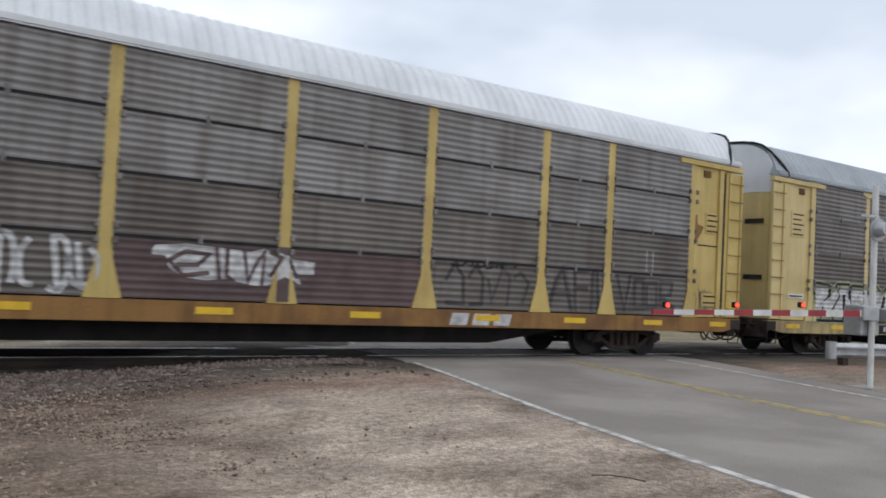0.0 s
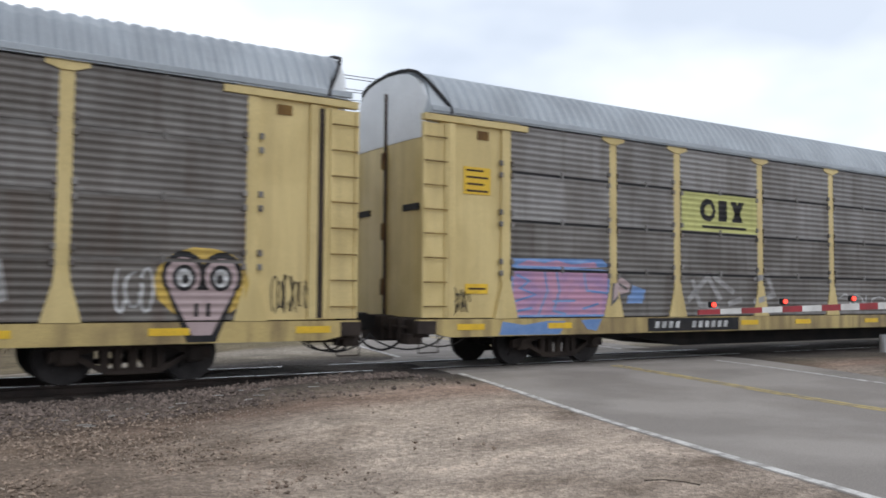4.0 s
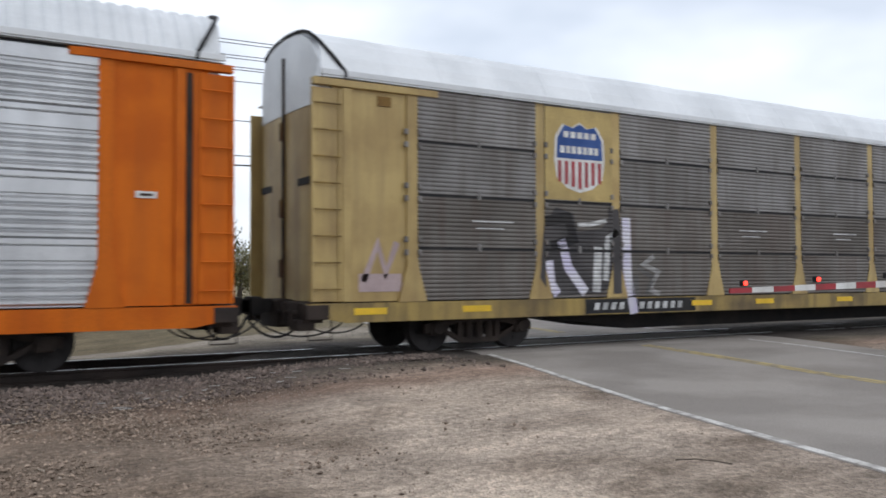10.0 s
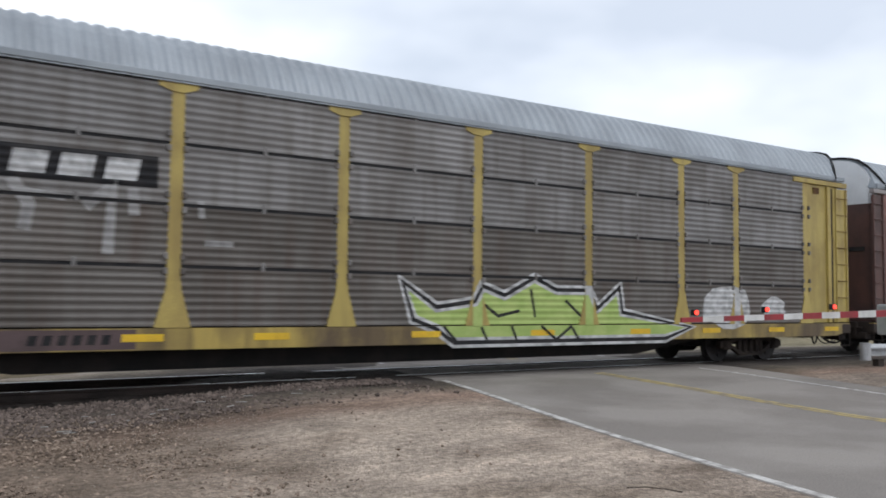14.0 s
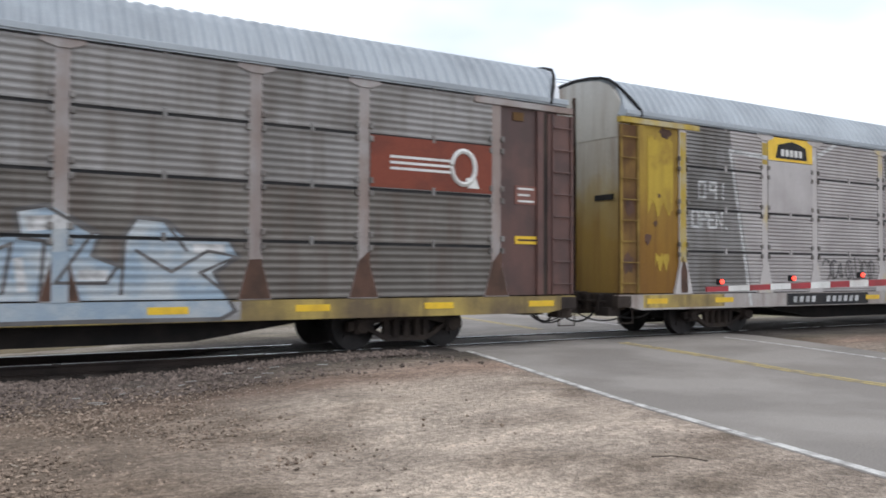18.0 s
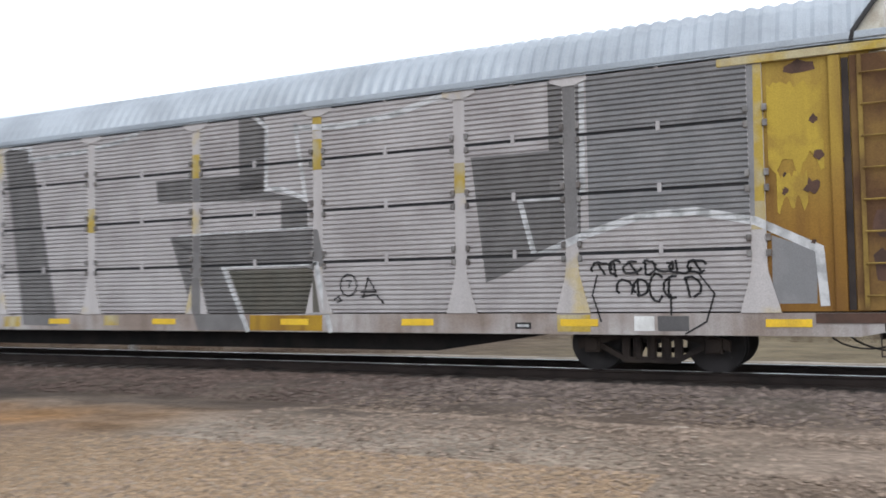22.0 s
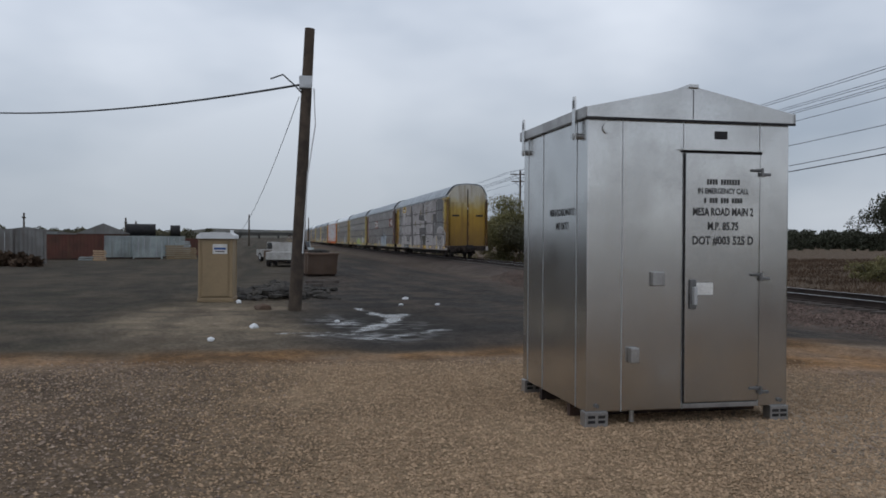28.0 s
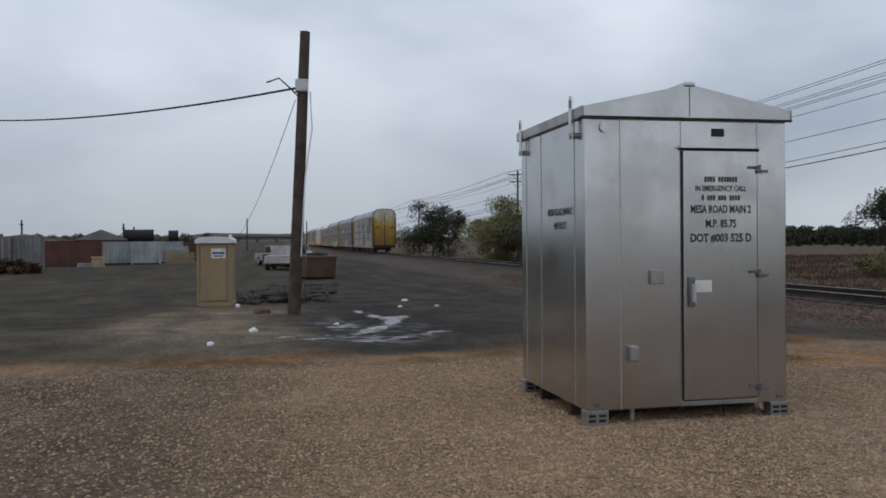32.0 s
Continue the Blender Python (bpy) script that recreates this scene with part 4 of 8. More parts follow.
SIDE_FAR_ME = mesh_of("far_side_wall", prism_bm([(WIDE - 0.02 - (y - 0.03), z0 + z) for z0 in ROWS_Z for z, y in rib_levels("plain")] + [(WIDE - 0.12, 4.6), (WIDE - 0.12, 0.94)], 0.5, LEN - 0.5, "x"))
SILL_FAR_ME = mesh_of("side_sill", box_bm(0.1, LEN - 0.1, WIDE - 0.14, WIDE, 0.60, 0.92))
RAIL_TOP_ME = mesh_of("top_rail", box_bm(0.3, LEN - 0.3, 0.03, 0.13, 4.5, 4.6))
EAVE_ME = mesh_of("eave_band", box_bm(0.3, LEN - 0.3, -0.045, 0.02, 4.625, 4.73, 0.012))
SEAM_ME = mesh_of("joint_seam", box_bm(2.05, 25.19, 0.016, 0.06, -0.034, 0.026))
BLOCK_PANEL_ME = mesh_of("end_side_panel", box_bm(0.52, 1.9, 0.05, 0.1, 0.94, 4.5))
BLOCK_STILE_ME = mesh_of("door_stile", box_bm(-0.075, 0.075, 0.0, 0.09, 0.94, 4.45, 0.012))
BEAM_ME = mesh_of("end_beam", box_bm(0.17, 2.5, -0.02, 0.12, 4.46, 4.58, 0.012))


def end_leaf_bm(mirror):
    """One leaf of the bowed end doors, from the corner to the middle seam."""
    pts = [(0.42, 0.10), (0.33, 0.22), (0.29, 0.5), (0.27, 1.0), (0.265, 1.515), (0.33, 1.515), (0.34, 1.0), (0.36, 0.5), (0.4, 0.25), (0.47, 0.14)]
    if mirror:
        pts = [(x, WIDE - y) for x, y in pts]
    return prism_bm(pts, 0.95, 4.55, "z")


def hood_bm():
    """Bowed upper end sheet that closes the car above the doors, with cheeks running back under the roof."""
    ys = [0.1, 0.16, 0.22, 0.36, 0.5, 0.75, 1.0, 1.3, 1.525]
    ys = ys + [WIDE - y for y in reversed(ys[:-1])]
    tops = [(y * 0.94 + 0.09, z - 0.05) for y, z in ROOF_PROFILE]
    bm = bmesh.new()
    rows = []
    for y in ys:
        e = min(y, WIDE - y)
        x = float(np.interp(e, [0.1, 0.22, 0.5, 1.0, 1.525], [0.42, 0.33, 0.29, 0.27, 0.265])) - 0.012
        z = float(np.interp(e, [p[0] for p in tops[1:8]], [p[1] for p in tops[1:8]]))
        rows.append([bm.verts.new(p) for p in ((x, y, 4.2), (x, y, z), (1.0, y, z), (1.0, y, 4.2))])
    for a, b in zip(rows, rows[1:]):
        for k in range(4):
            bm.faces.new((a[k], a[(k + 1) % 4], b[(k + 1) % 4], b[k]))
    bm.faces.new(rows[0])
    bm.faces.new(rows[-1])
    bmesh.ops.recalc_face_normals(bm, faces=bm.faces)
    return bm


LEAF_ME = [mesh_of("end_door", end_leaf_bm(s)) for s in (False, True)]
SLOT_ME = mesh_of("door_slot", box_bm(0.255, 0.3, -0.27, 0.27, -0.06, 0.06))
HOOD_ME = mesh_of("roof_end_sheet", hood_bm())
HOODRIM_ME = mesh_of("roof_end_rim", tube_bm([(roof_end(z) - 0.015, y, z + 0.012) for y, z in ROOF_PROFILE], 0.034, 6))


def mirror_x(me, name):
    c = me.copy()
    c.name = name
    c.transform(Matrix.Translation((LEN, 0, 0)) @ Matrix.Diagonal((-1, 1, 1, 1)))
    c.flip_normals()
    return c


REAR = {}


def both(name, me, material, car, label="", rear=None):
    """A part at the front of the car and its mirror image at the rear."""
    put(name, me, material, car, label)
    if me.name not in REAR:
        REAR[me.name] = mirror_x(me, name)
    put(name, REAR[me.name], rear or material, car, label)


def autorack(label, screen="screen_grey", paint="yellow", post=None, sill="yellow", roof="roof", ribbed=True, kind="plain", cap=True, hood="roof", sticker=True, bolts=True, end=None, full=True, seams=True, side=None, corner=None, ladder=None, beam=None, low=None, slots=(2.95,), rear=None, front=None, tail=None):
    post, end = post or paint, end or paint
    side, corner, ladder, beam = side or paint, corner or paint, ladder or paint, beam or (post if cap else paint)
    car = thing("autorack_car", label, "train car", "cars of the freight train")
    for i, (a, b) in enumerate(zip(POSTS, POSTS[1:])):
        for z in ROWS_Z:
            # the lower two rows take the browner 'low' screens where given
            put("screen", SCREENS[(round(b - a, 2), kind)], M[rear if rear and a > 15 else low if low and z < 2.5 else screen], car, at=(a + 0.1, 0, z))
            if full and kind != "silver":
                put("clip", CLIP_ME, M[screen], car, at=((a + b) / 2, 0, z + 0.915))
    for x in POSTS:
        po = put("post", POST_ME[cap], M[post], car, at=(x, 0, 0))
        if full and bolts:
            for z in ROWS_Z[1:]:
                for s in (-0.13, 0.13):
                    for dz in (-0.1, 0.12):
                        put("hinge", BOLT_ME, M["dull_steel"], po, at=(s, 0, z + dz))
    if kind != "silver" and seams:
        for z in ROWS_Z[1:]:
            put("joint_seam", SEAM_ME, M["ink"], car, at=(0, 0, z - 0.02))
    else:
        for z in ROWS_Z[1:]:
            put("joint_seam", SEAM_ME, M[screen], car, at=(0, 0, z - 0.02))
    put("side_sill", SILL_ME, M[sill], car)
    put("side_sill", SILL_FAR_ME, M[sill], car)
    put("far_side_wall", SIDE_FAR_ME, M[screen], car)
    put("deck", DECK_ME, M["black"], car)
    put("top_rail", RAIL_TOP_ME, M["ink"], car)
    put("eave_band", EAVE_ME, M[roof], car)
    put("centre_sill", BELLY_ME, M["black"], car)
    put("roof", ROOF_ME[ribbed], M[roof], car, "ribbed metal roof" if ribbed else "smooth white roof")
    for nm, me, mm in (("end_beam", BEAM_ME, beam), ("roof_end_rim", HOODRIM_ME, "ink"), ("coupler", COUPLER_ME, "black"), ("brake_hose", HOSE_ME, "ink"), ("uncoupling_rod", CHAIN_ME, "black"), ("air_line", AIRLINE_ME, "ink"), ("sill_step", STEP_ME, "frame_brown"), ("corner_casting", CORNER_ME, "frame_brown"), ("end_sill", END_SILL_ME, "frame_brown")):
        both(nm, me, M[mm], car)
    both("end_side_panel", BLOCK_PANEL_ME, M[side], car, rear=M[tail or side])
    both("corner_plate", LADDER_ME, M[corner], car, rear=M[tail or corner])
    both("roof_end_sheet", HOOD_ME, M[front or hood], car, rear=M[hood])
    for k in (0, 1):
        # rear doors share one dull streaked paint, except on the last car
        both("end_door", LEAF_ME[k], M[front or end], car, rear=M[end if end == "end_faded" else "end_streaked"])
    for x0 in (0.0, LEN):
        s = 1 if x0 == 0 else -1
        put("door_stile", BLOCK_STILE_ME, M[side if s > 0 else tail or side], car, at=(x0 + s * (0.77 if s > 0 else 0.96), 0, 0))
        far = put("corner_plate", LADDER_ME if s > 0 else REAR[LADDER_ME.name], M[corner], car)
        far.matrix_basis = Matrix.Translation((0, WIDE, 0)) @ Matrix.Diagonal((1, -1, 1, 1))
        for dx in (0.185, 0.65):
            put("ladder_stile", STILE_ME, M[ladder if s > 0 else tail or ladder], car, at=(x0 + s * dx, 0, 0))
        for k in range(8):
            put("rung", RUNG_ME, M["rung_soiled_shaded" if paint in ("yellow", "cream", "tan", "ochre") else ladder], car, at=(x0 + s * 0.415 - 0.25, 0, 1.15 + k * 0.43))
        for z in (slots if s > 0 else (3.2,)):
            for y in (0.62, WIDE - 0.62):
                o = put("door_slot", SLOT_ME, M["ink"], car)
                o.matrix_basis = Matrix.Translation((x0, y, z)) @ (Matrix.Identity(4) if s > 0 else Matrix.Rotation(math.pi, 4, "Z")) @ Matrix.Translation((0.005 if s > 0 else 0.005, 0, 0)) @ Matrix.Rotation(math.pi / 2, 4, "X") @ Matrix.Rotation(math.pi / 2, 4, "X")
    for me, x0, s in ((DOORBAR_ME, 0.0, 1), (mirror_bar, LEN, -1)):
        bar = put("door_seam_bar", me, M["steel"], car)
        if full:
            for z in (1.5, 2.55, 3.9):
                put("door_latch", LATCH_ME, M["plate_rust"], bar, at=(x0 + s * 0.215, WIDE / 2 + 0.03, z))
    put("door_gap", GAP_ME, M["frame_brown"], car, "dark slit between door panel and ladder")
    if sticker:
        for x in (sticker if isinstance(sticker, tuple) else (1.2, 3.3, 9.0, 11.0, 13.9, 16.6, 19.3, 21.6, 24.0, 26.3)):
            put("reflector", STICKER_ME, M["sticker"], car, "yellow reflective patch", at=(x, -0.002, 0.78))
    for cx in (3.64, 23.6):
        tk = put("truck", BOLSTER_ME, M["black"], car, at=(cx, 0, 0))
        put("side_frame", TRUCK_ME, M["frame_brown"], tk)
        o = put("side_frame", TRUCK_ME, M["black"], tk)
        o.matrix_basis = Matrix.Translation((0, WIDE, 0)) @ Matrix.Diagonal((1, -1, 1, 1))
        for s in (-0.92, 0.92):
            w = put("wheelset", WHEEL_ME, M["wheel"], tk, at=(s, WIDE / 2, 0.42))
            if full:
                WHEELSETS.append(w)
    return car


CARS = {}
LATCH_ME = mesh_of("door_latch", box_bm(-0.025, 0.025, -0.05, 0.05, -0.16, 0.16, 0.012))
GAP_ME = mesh_of("door_gap", box_bm(LEN - 0.87, LEN - 0.78, 0.03, 0.07, 0.96, 4.4))
DOORBAR_ME = mesh_of("door_seam_bar", box_bm(0.225, 0.3, WIDE / 2 - 0.04, WIDE / 2 + 0.04, 0.95, 5.2, 0.01))
mirror_bar = mirror_x(DOORBAR_ME, "door_seam_bar")
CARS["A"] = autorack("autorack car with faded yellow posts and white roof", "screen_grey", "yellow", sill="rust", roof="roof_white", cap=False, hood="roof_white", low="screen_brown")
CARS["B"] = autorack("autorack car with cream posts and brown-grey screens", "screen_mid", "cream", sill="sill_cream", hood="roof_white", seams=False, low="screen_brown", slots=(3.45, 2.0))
# rear bays and tail end take darker materials than the front
CARS["C"] = autorack("autorack car with pale yellow posts and grey screens", "screen_grey", "cream", sill="sill_cream", hood="roof_white", low="screen_mid", rear="screen_dark", tail="olive_yellow")
CARS["D"] = autorack("orange autorack car with bright silver corrugated screens", "screen_silver", "orange", sill="orange", roof="roof_white", kind="silver", hood="roof_white", sticker=False, bolts=False)
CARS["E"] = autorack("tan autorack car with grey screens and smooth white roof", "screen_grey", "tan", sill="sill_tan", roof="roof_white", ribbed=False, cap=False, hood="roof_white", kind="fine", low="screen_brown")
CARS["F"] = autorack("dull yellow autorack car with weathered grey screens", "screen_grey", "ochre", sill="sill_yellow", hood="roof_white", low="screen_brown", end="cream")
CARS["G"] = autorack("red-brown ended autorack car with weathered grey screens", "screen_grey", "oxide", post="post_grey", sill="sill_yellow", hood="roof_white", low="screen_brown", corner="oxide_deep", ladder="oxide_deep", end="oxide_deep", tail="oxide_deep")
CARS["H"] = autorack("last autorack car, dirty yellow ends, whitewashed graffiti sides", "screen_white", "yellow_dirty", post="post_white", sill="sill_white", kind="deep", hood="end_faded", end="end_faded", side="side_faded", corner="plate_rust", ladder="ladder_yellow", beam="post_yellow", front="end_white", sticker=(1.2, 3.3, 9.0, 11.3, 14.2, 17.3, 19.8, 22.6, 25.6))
PLAIN = [autorack("weathered autorack car with chalky grey posts", "screen_brown", "tan", post="post_grey", sill="steel", full=False),
         autorack("weathered grey autorack car with red-brown end panels", "screen_grey", "oxide", post="post_grey", sill="steel", full=False),
         autorack("weathered autorack car with red-brown ends", "screen_brown", "oxide", post="post_grey", sill="oxide", full=False)]
LEAD = []
for k in range(14):
    if k < 3:
        LEAD.append(PLAIN[k])
    else:
        LEAD.append(copy_thing(PLAIN[(k * 2 + k // 3) % 3], pose(0, 12.9, 0)))

# ---- paint, plates and tags on the cars ----


def depth_at(z, kind):
    """Depth of the car side at height z, or None in the gap between two screen rows."""
    for z0 in ROWS_Z:
        if z0 - 1e-4 <= z <= z0 + ROW_H + 1e-4:
            lv = rib_levels(kind)
            for (a, p), (b, q) in zip(lv, lv[1:]):
                if a - 1e-4 <= z - z0 <= b + 1e-4:
                    return p + (q - p) * ((z - z0 - a) / (b - a) if b > a else 0)
    return None


SINGLE = ("graffiti_fill", "marking_bar", "paint_patch", "stencil_bar", "company_plate", "sill_patch")
KIND = {CARS["E"].name: "fine", CARS["H"].name: "deep"}


def patch(car, name, polygons, material, layer=1, kind="plain", label=""):
    """Paint that follows the ribs, the posts and the sill: outlines in the car's length and height."""
    kind = KIND[car.name] if car.name in KIND else kind
    if name in SINGLE and len(polygons) > 1:
        return [patch(car, name, [q], material, layer, kind, label) for q in polygons][0]
    bm = bmesh.new()
    for poly in polygons:
        try:
            bm.faces.new([bm.verts.new((x, 0, z)) for x, z in poly])
        except ValueError:
            continue
    zs = [z for p in polygons for x, z in p]
    xs = [x for p in polygons for x, z in p]
    cuts = [z0 + a for z0 in ROWS_Z for a, d in rib_levels(kind)] + [0.92, 1.62]
    for z in sorted(set(round(c, 4) for c in cuts)):
        if min(zs) < z < max(zs):
            bmesh.ops.bisect_plane(bm, geom=bm.verts[:] + bm.edges[:] + bm.faces[:], plane_co=(0, 0, z), plane_no=(0, 0, 1))
    for x in [p + s for p in POSTS for s in ((-0.11, 0.11) if min(zs) > 0.9 else (-0.28, -0.11, 0.11, 0.28))]:
        if min(xs) < x < max(xs):
            bmesh.ops.bisect_plane(bm, geom=bm.verts[:] + bm.edges[:] + bm.faces[:], plane_co=(x, 0, 0), plane_no=(1, 0, 0))
    bmesh.ops.split_edges(bm, edges=bm.edges[:])
    up = 0.003 + 0.002 * layer
    drop = []
    for f in bm.faces:
        c = f.calc_center_median()
        if c.z < 0.92:
            d = [0.0] * len(f.verts)
        elif c.x < POSTS[0] - 0.11 or c.x > POSTS[-1] + 0.11:
            d = [0.05] * len(f.verts)
        elif any(abs(c.x - p) < 0.11 for p in POSTS):
            d = [POST_FACE if c.z < 1.62 else SHAFT_FACE] * len(f.verts)
        else:
            d = [depth_at(c.z + (v.co.z - c.z) * 0.999, kind) for v in f.verts]
            if depth_at(c.z, kind) is None or any(k is None for k in d):
                drop.append(f)
                continue
        for v, k in zip(f.verts, d):
            v.co.y = k - up
        f.normal_update()
        if f.normal.y > 0:
            f.normal_flip()
    bmesh.ops.delete(bm, geom=drop, context="FACES")
    bmesh.ops.remove_doubles(bm, verts=bm.verts[:], dist=0.0004)
    groups, seen = [], set()
    for f in bm.faces:
        if f not in seen:
            seen.add(f)
            todo, group = [f], []
            while todo:
                g = todo.pop()
                group.append(g)
                for e in g.edges:
                    for h in e.link_faces:
                        if h not in seen:
                            seen.add(h)
                            todo.append(h)
            groups.append(group)
    groups = [g for g in groups if sum(h.calc_area() for h in g) > (0.02 if name in ("graffiti_fill", "graffiti_outline") else 0.0006)]
    if name not in ("graffiti_fill", "graffiti_outline", "graffiti_line", "graffiti_halo", "graffiti_haze", "block_letter", "painted_block") or not 1 < len(groups) < 16:
        return part(name, bm, M[material], car, label)
    for g in groups:
        piece, made = bmesh.new(), {}
        for h in g:
            for v in h.verts:
                if v not in made:
                    made[v] = piece.verts.new(v.co)
            piece.faces.new([made[v] for v in h.verts])
        ob = part(name, piece, M[material], car, label)
    bm.free()
    return ob


def stroke(points, w):
    """A line of the given width as one ribbon of quads with mitred corners."""
    pts = [Vector(p) for p in points]
    shut = (pts[0] - pts[-1]).length < 1e-6 and len(pts) > 3
    d0, d1 = (pts[1] - pts[0]).normalized(), (pts[-1] - pts[-2]).normalized()
    if not shut:
        pts[0], pts[-1] = pts[0] - d0 * w * 0.3, pts[-1] + d1 * w * 0.3
    left, right = [], []
    for i, p in enumerate(pts):
        a = d1 if i == 0 and shut else (p - pts[i - 1]).normalized() if i else d0
        b = d0 if i == len(pts) - 1 and shut else (pts[i + 1] - p).normalized() if i < len(pts) - 1 else d1
        t = a + b
        t = t.normalized() if t.length > 0.2 else b
        n = Vector((-t.y, t.x)) * min(w / 2 / max(abs(t.dot(b)), 0.5), w)
        left.append(p + n)
        right.append(p - n)
    return [[tuple(left[i]), tuple(left[i + 1]), tuple(right[i + 1]), tuple(right[i])] for i in range(len(pts) - 1)]


def mural(car, outline, fill, lines, ink, w=0.05, halo="", bold=(), label="outlined block-letter graffiti", layer=1):
    """A sprayed piece: filled shape, outline with an optional pale halo, inner lines."""
    patch(car, "graffiti_fill", [outline], fill, layer, label=label)
    rim = list(outline) + [outline[0]]
    if halo:
        patch(car, "graffiti_halo", stroke(rim, w * 3.2), halo, layer + 0.5)
    if ink:
        patch(car, "graffiti_outline", stroke(rim, w * 1.25), ink, layer + 1)
        for l in lines:
            patch(car, "graffiti_line", stroke(l, w), ink, layer + 1.5)
        for l in bold:
            patch(car, "graffiti_line", stroke(l, w * 2.6), ink, layer + 1.5)


def rect(x0, x1, z0, z1, slant=0.0):
    return [(x0, z0), (x1, z0), (x1 + slant, z1), (x0 + slant, z1)]


def loop(x, z, rx, rz, rng, wob=0.12, n=14):
    return [(x + rx * (1 + rng.uniform(-wob, wob)) * math.cos(2 * math.pi * k / n), z + rz * (1 + rng.uniform(-wob, wob)) * math.sin(2 * math.pi * k / n)) for k in range(n)]


def scrawl(car, x0, x1, z0, z1, n, colour, seed, w=0.035, layer=3, kind="plain"):
    """Looping handwriting that cannot be read."""
    rng = random.Random(seed)
    for k in range(n):
        x, z = x0 + (x1 - x0) * (k + 0.5) / n, (z0 + z1) / 2
        rx, rz = (x1 - x0) / n * rng.uniform(0.35, 0.7), (z1 - z0) / 2 * rng.uniform(0.5, 1.0)
        a0, a1 = rng.uniform(0, 6.28), rng.uniform(3.0, 6.0)
        pts = [(x + rx * math.cos(a0 + a1 * i / 9), z + rz * math.sin(a0 + a1 * i / 9) + rng.uniform(-0.02, 0.02)) for i in range(10)]
        segs = stroke(pts, w)
        if rng.random() < 0.6:
            segs += stroke([(x - rx * 0.4, z + rz), (x + rng.uniform(-0.1, 0.1), z - rz)], w)
        patch(car, "graffiti_line", segs, colour, layer, kind)


def board(car, x0, x1, colour="ink", bars="chalk", n1=4, n2=6):
    """A dark number board on the sill with unreadable marks."""
    patch(car, "number_board", [rect(x0, x1, 0.62, 0.90)], colour, 1, label="dark number board on the sill")
    m = []
    u = (x1 - x0) / (n1 + n2 + 4)
    for k in range(n1 + n2):
        a = x0 + u * (1 + k + (1.5 if k >= n1 else 0))
        m.append(rect(a, a + u * 0.58, 0.69, 0.83, 0.03))
    patch(car, "marking_bar", m, bars, 2)


BLOCK = {"0": [[(0, 0), (0, 1), (1, 1), (1, 0), (0, 0)]], "9": [[(1, 0), (1, 1), (0, 1), (0, 0.5), (1, 0.5)]], "!": [[(0.3, 0.35), (0.3, 1)], [(0.3, 0), (0.3, 0.12)]], "P": [[(0, 0), (0, 1), (0.9, 1), (0.9, 0.5), (0, 0.5)]], "E": [[(1, 1), (0, 1), (0, 0), (1, 0)], [(0, 0.5), (0.8, 0.5)]], "N": [[(0, 0), (0, 1), (0.95, 0), (0.95, 1)]], ".": [[(0, 0), (0.2, 0)]]}
BLOCK["O"] = BLOCK["0"]
M["bright_blue"] = surface("bright_blue_spray_paint", (0.13, 0.23, 0.45), (0.2, 0.3, 0.5), 2.0, 0.7, 0.0, 0.0, 80, 0.05)
M["soot"] = surface("thin_black_spray", (0.06, 0.056, 0.058), (0.085, 0.08, 0.08), 1.5, 0.75, 0.0, 0.0, 80, 0.04)
M["lavender"] = surface("lavender_spray_paint", (0.5, 0.47, 0.6), (0.58, 0.57, 0.62), 3.0, 0.7, 0.0, 0.0, 80, 0.05)
M["silver_spray"] = surface("dull_silver_spray_paint", (0.36, 0.37, 0.4), (0.25, 0.255, 0.27), 3.0, 0.55, 0.1, 0.0, 80, 0.05)

c = CARS["A"]
patch(c, "painted_band", [rect(12.35, 17.7, 0.95, 1.84)], "wine", 0)
scrawl(c, 10.4, 12.1, 0.95, 1.8, 5, "chalk", 1, 0.09)
mural(c, [(12.85, 1.69), (12.93, 1.78), (13.39, 1.83), (14.01, 1.8), (14.44, 1.77), (14.67, 1.84), (15.05, 1.71), (15.62, 1.66), (15.61, 1.38), (15.35, 1.33), (15.41, 1.18), (15.05, 1.31), (14.76, 1.16), (14.52, 1.15), (14.05, 1.23), (13.73, 1.2), (13.38, 1.23), (13.12, 1.38), (13.07, 1.54), (12.86, 1.55)], "chalk",
      [[(13.28, 1.46), (13.59, 1.47), (13.77, 1.64), (13.4, 1.67), (13.15, 1.52), (13.38, 1.3), (13.77, 1.36)], [(13.88, 1.74), (13.95, 1.28)], [(14.06, 1.75), (14.06, 1.33), (14.19, 1.24)], [(14.34, 1.72), (14.42, 1.25), (14.54, 1.54), (14.68, 1.74), (14.66, 1.2)], [(14.78, 1.74), (14.98, 1.66), (14.8, 1.36)], [(15.13, 1.62), (15.25, 1.37), (15.56, 1.38)]], "wine", 0.07, label="faded white graffiti letters on a wine-brown band")
patch(c, "graffiti_haze", [[(18.0, 0.95), (18.05, 1.7), (19.0, 1.82), (20.3, 1.75), (20.4, 0.95)]], "screen_brown", 0)
for l in ([(18.28, 1.48), (18.46, 1.77), (18.67, 1.55), (18.7, 1.03), (18.3, 1.05)], [(18.8, 1.55), (18.96, 1.76), (19.14, 1.56), (19.13, 1.04), (18.86, 1.03)], [(19.28, 1.51), (19.37, 1.1), (19.53, 1.51), (19.62, 1.75), (19.81, 1.58), (19.76, 1.04)], [(19.92, 1.59), (20.09, 1.68), (20.29, 1.48), (20.16, 1.11)]):
    patch(c, "graffiti_line", stroke(l, 0.08), "soot", 2)
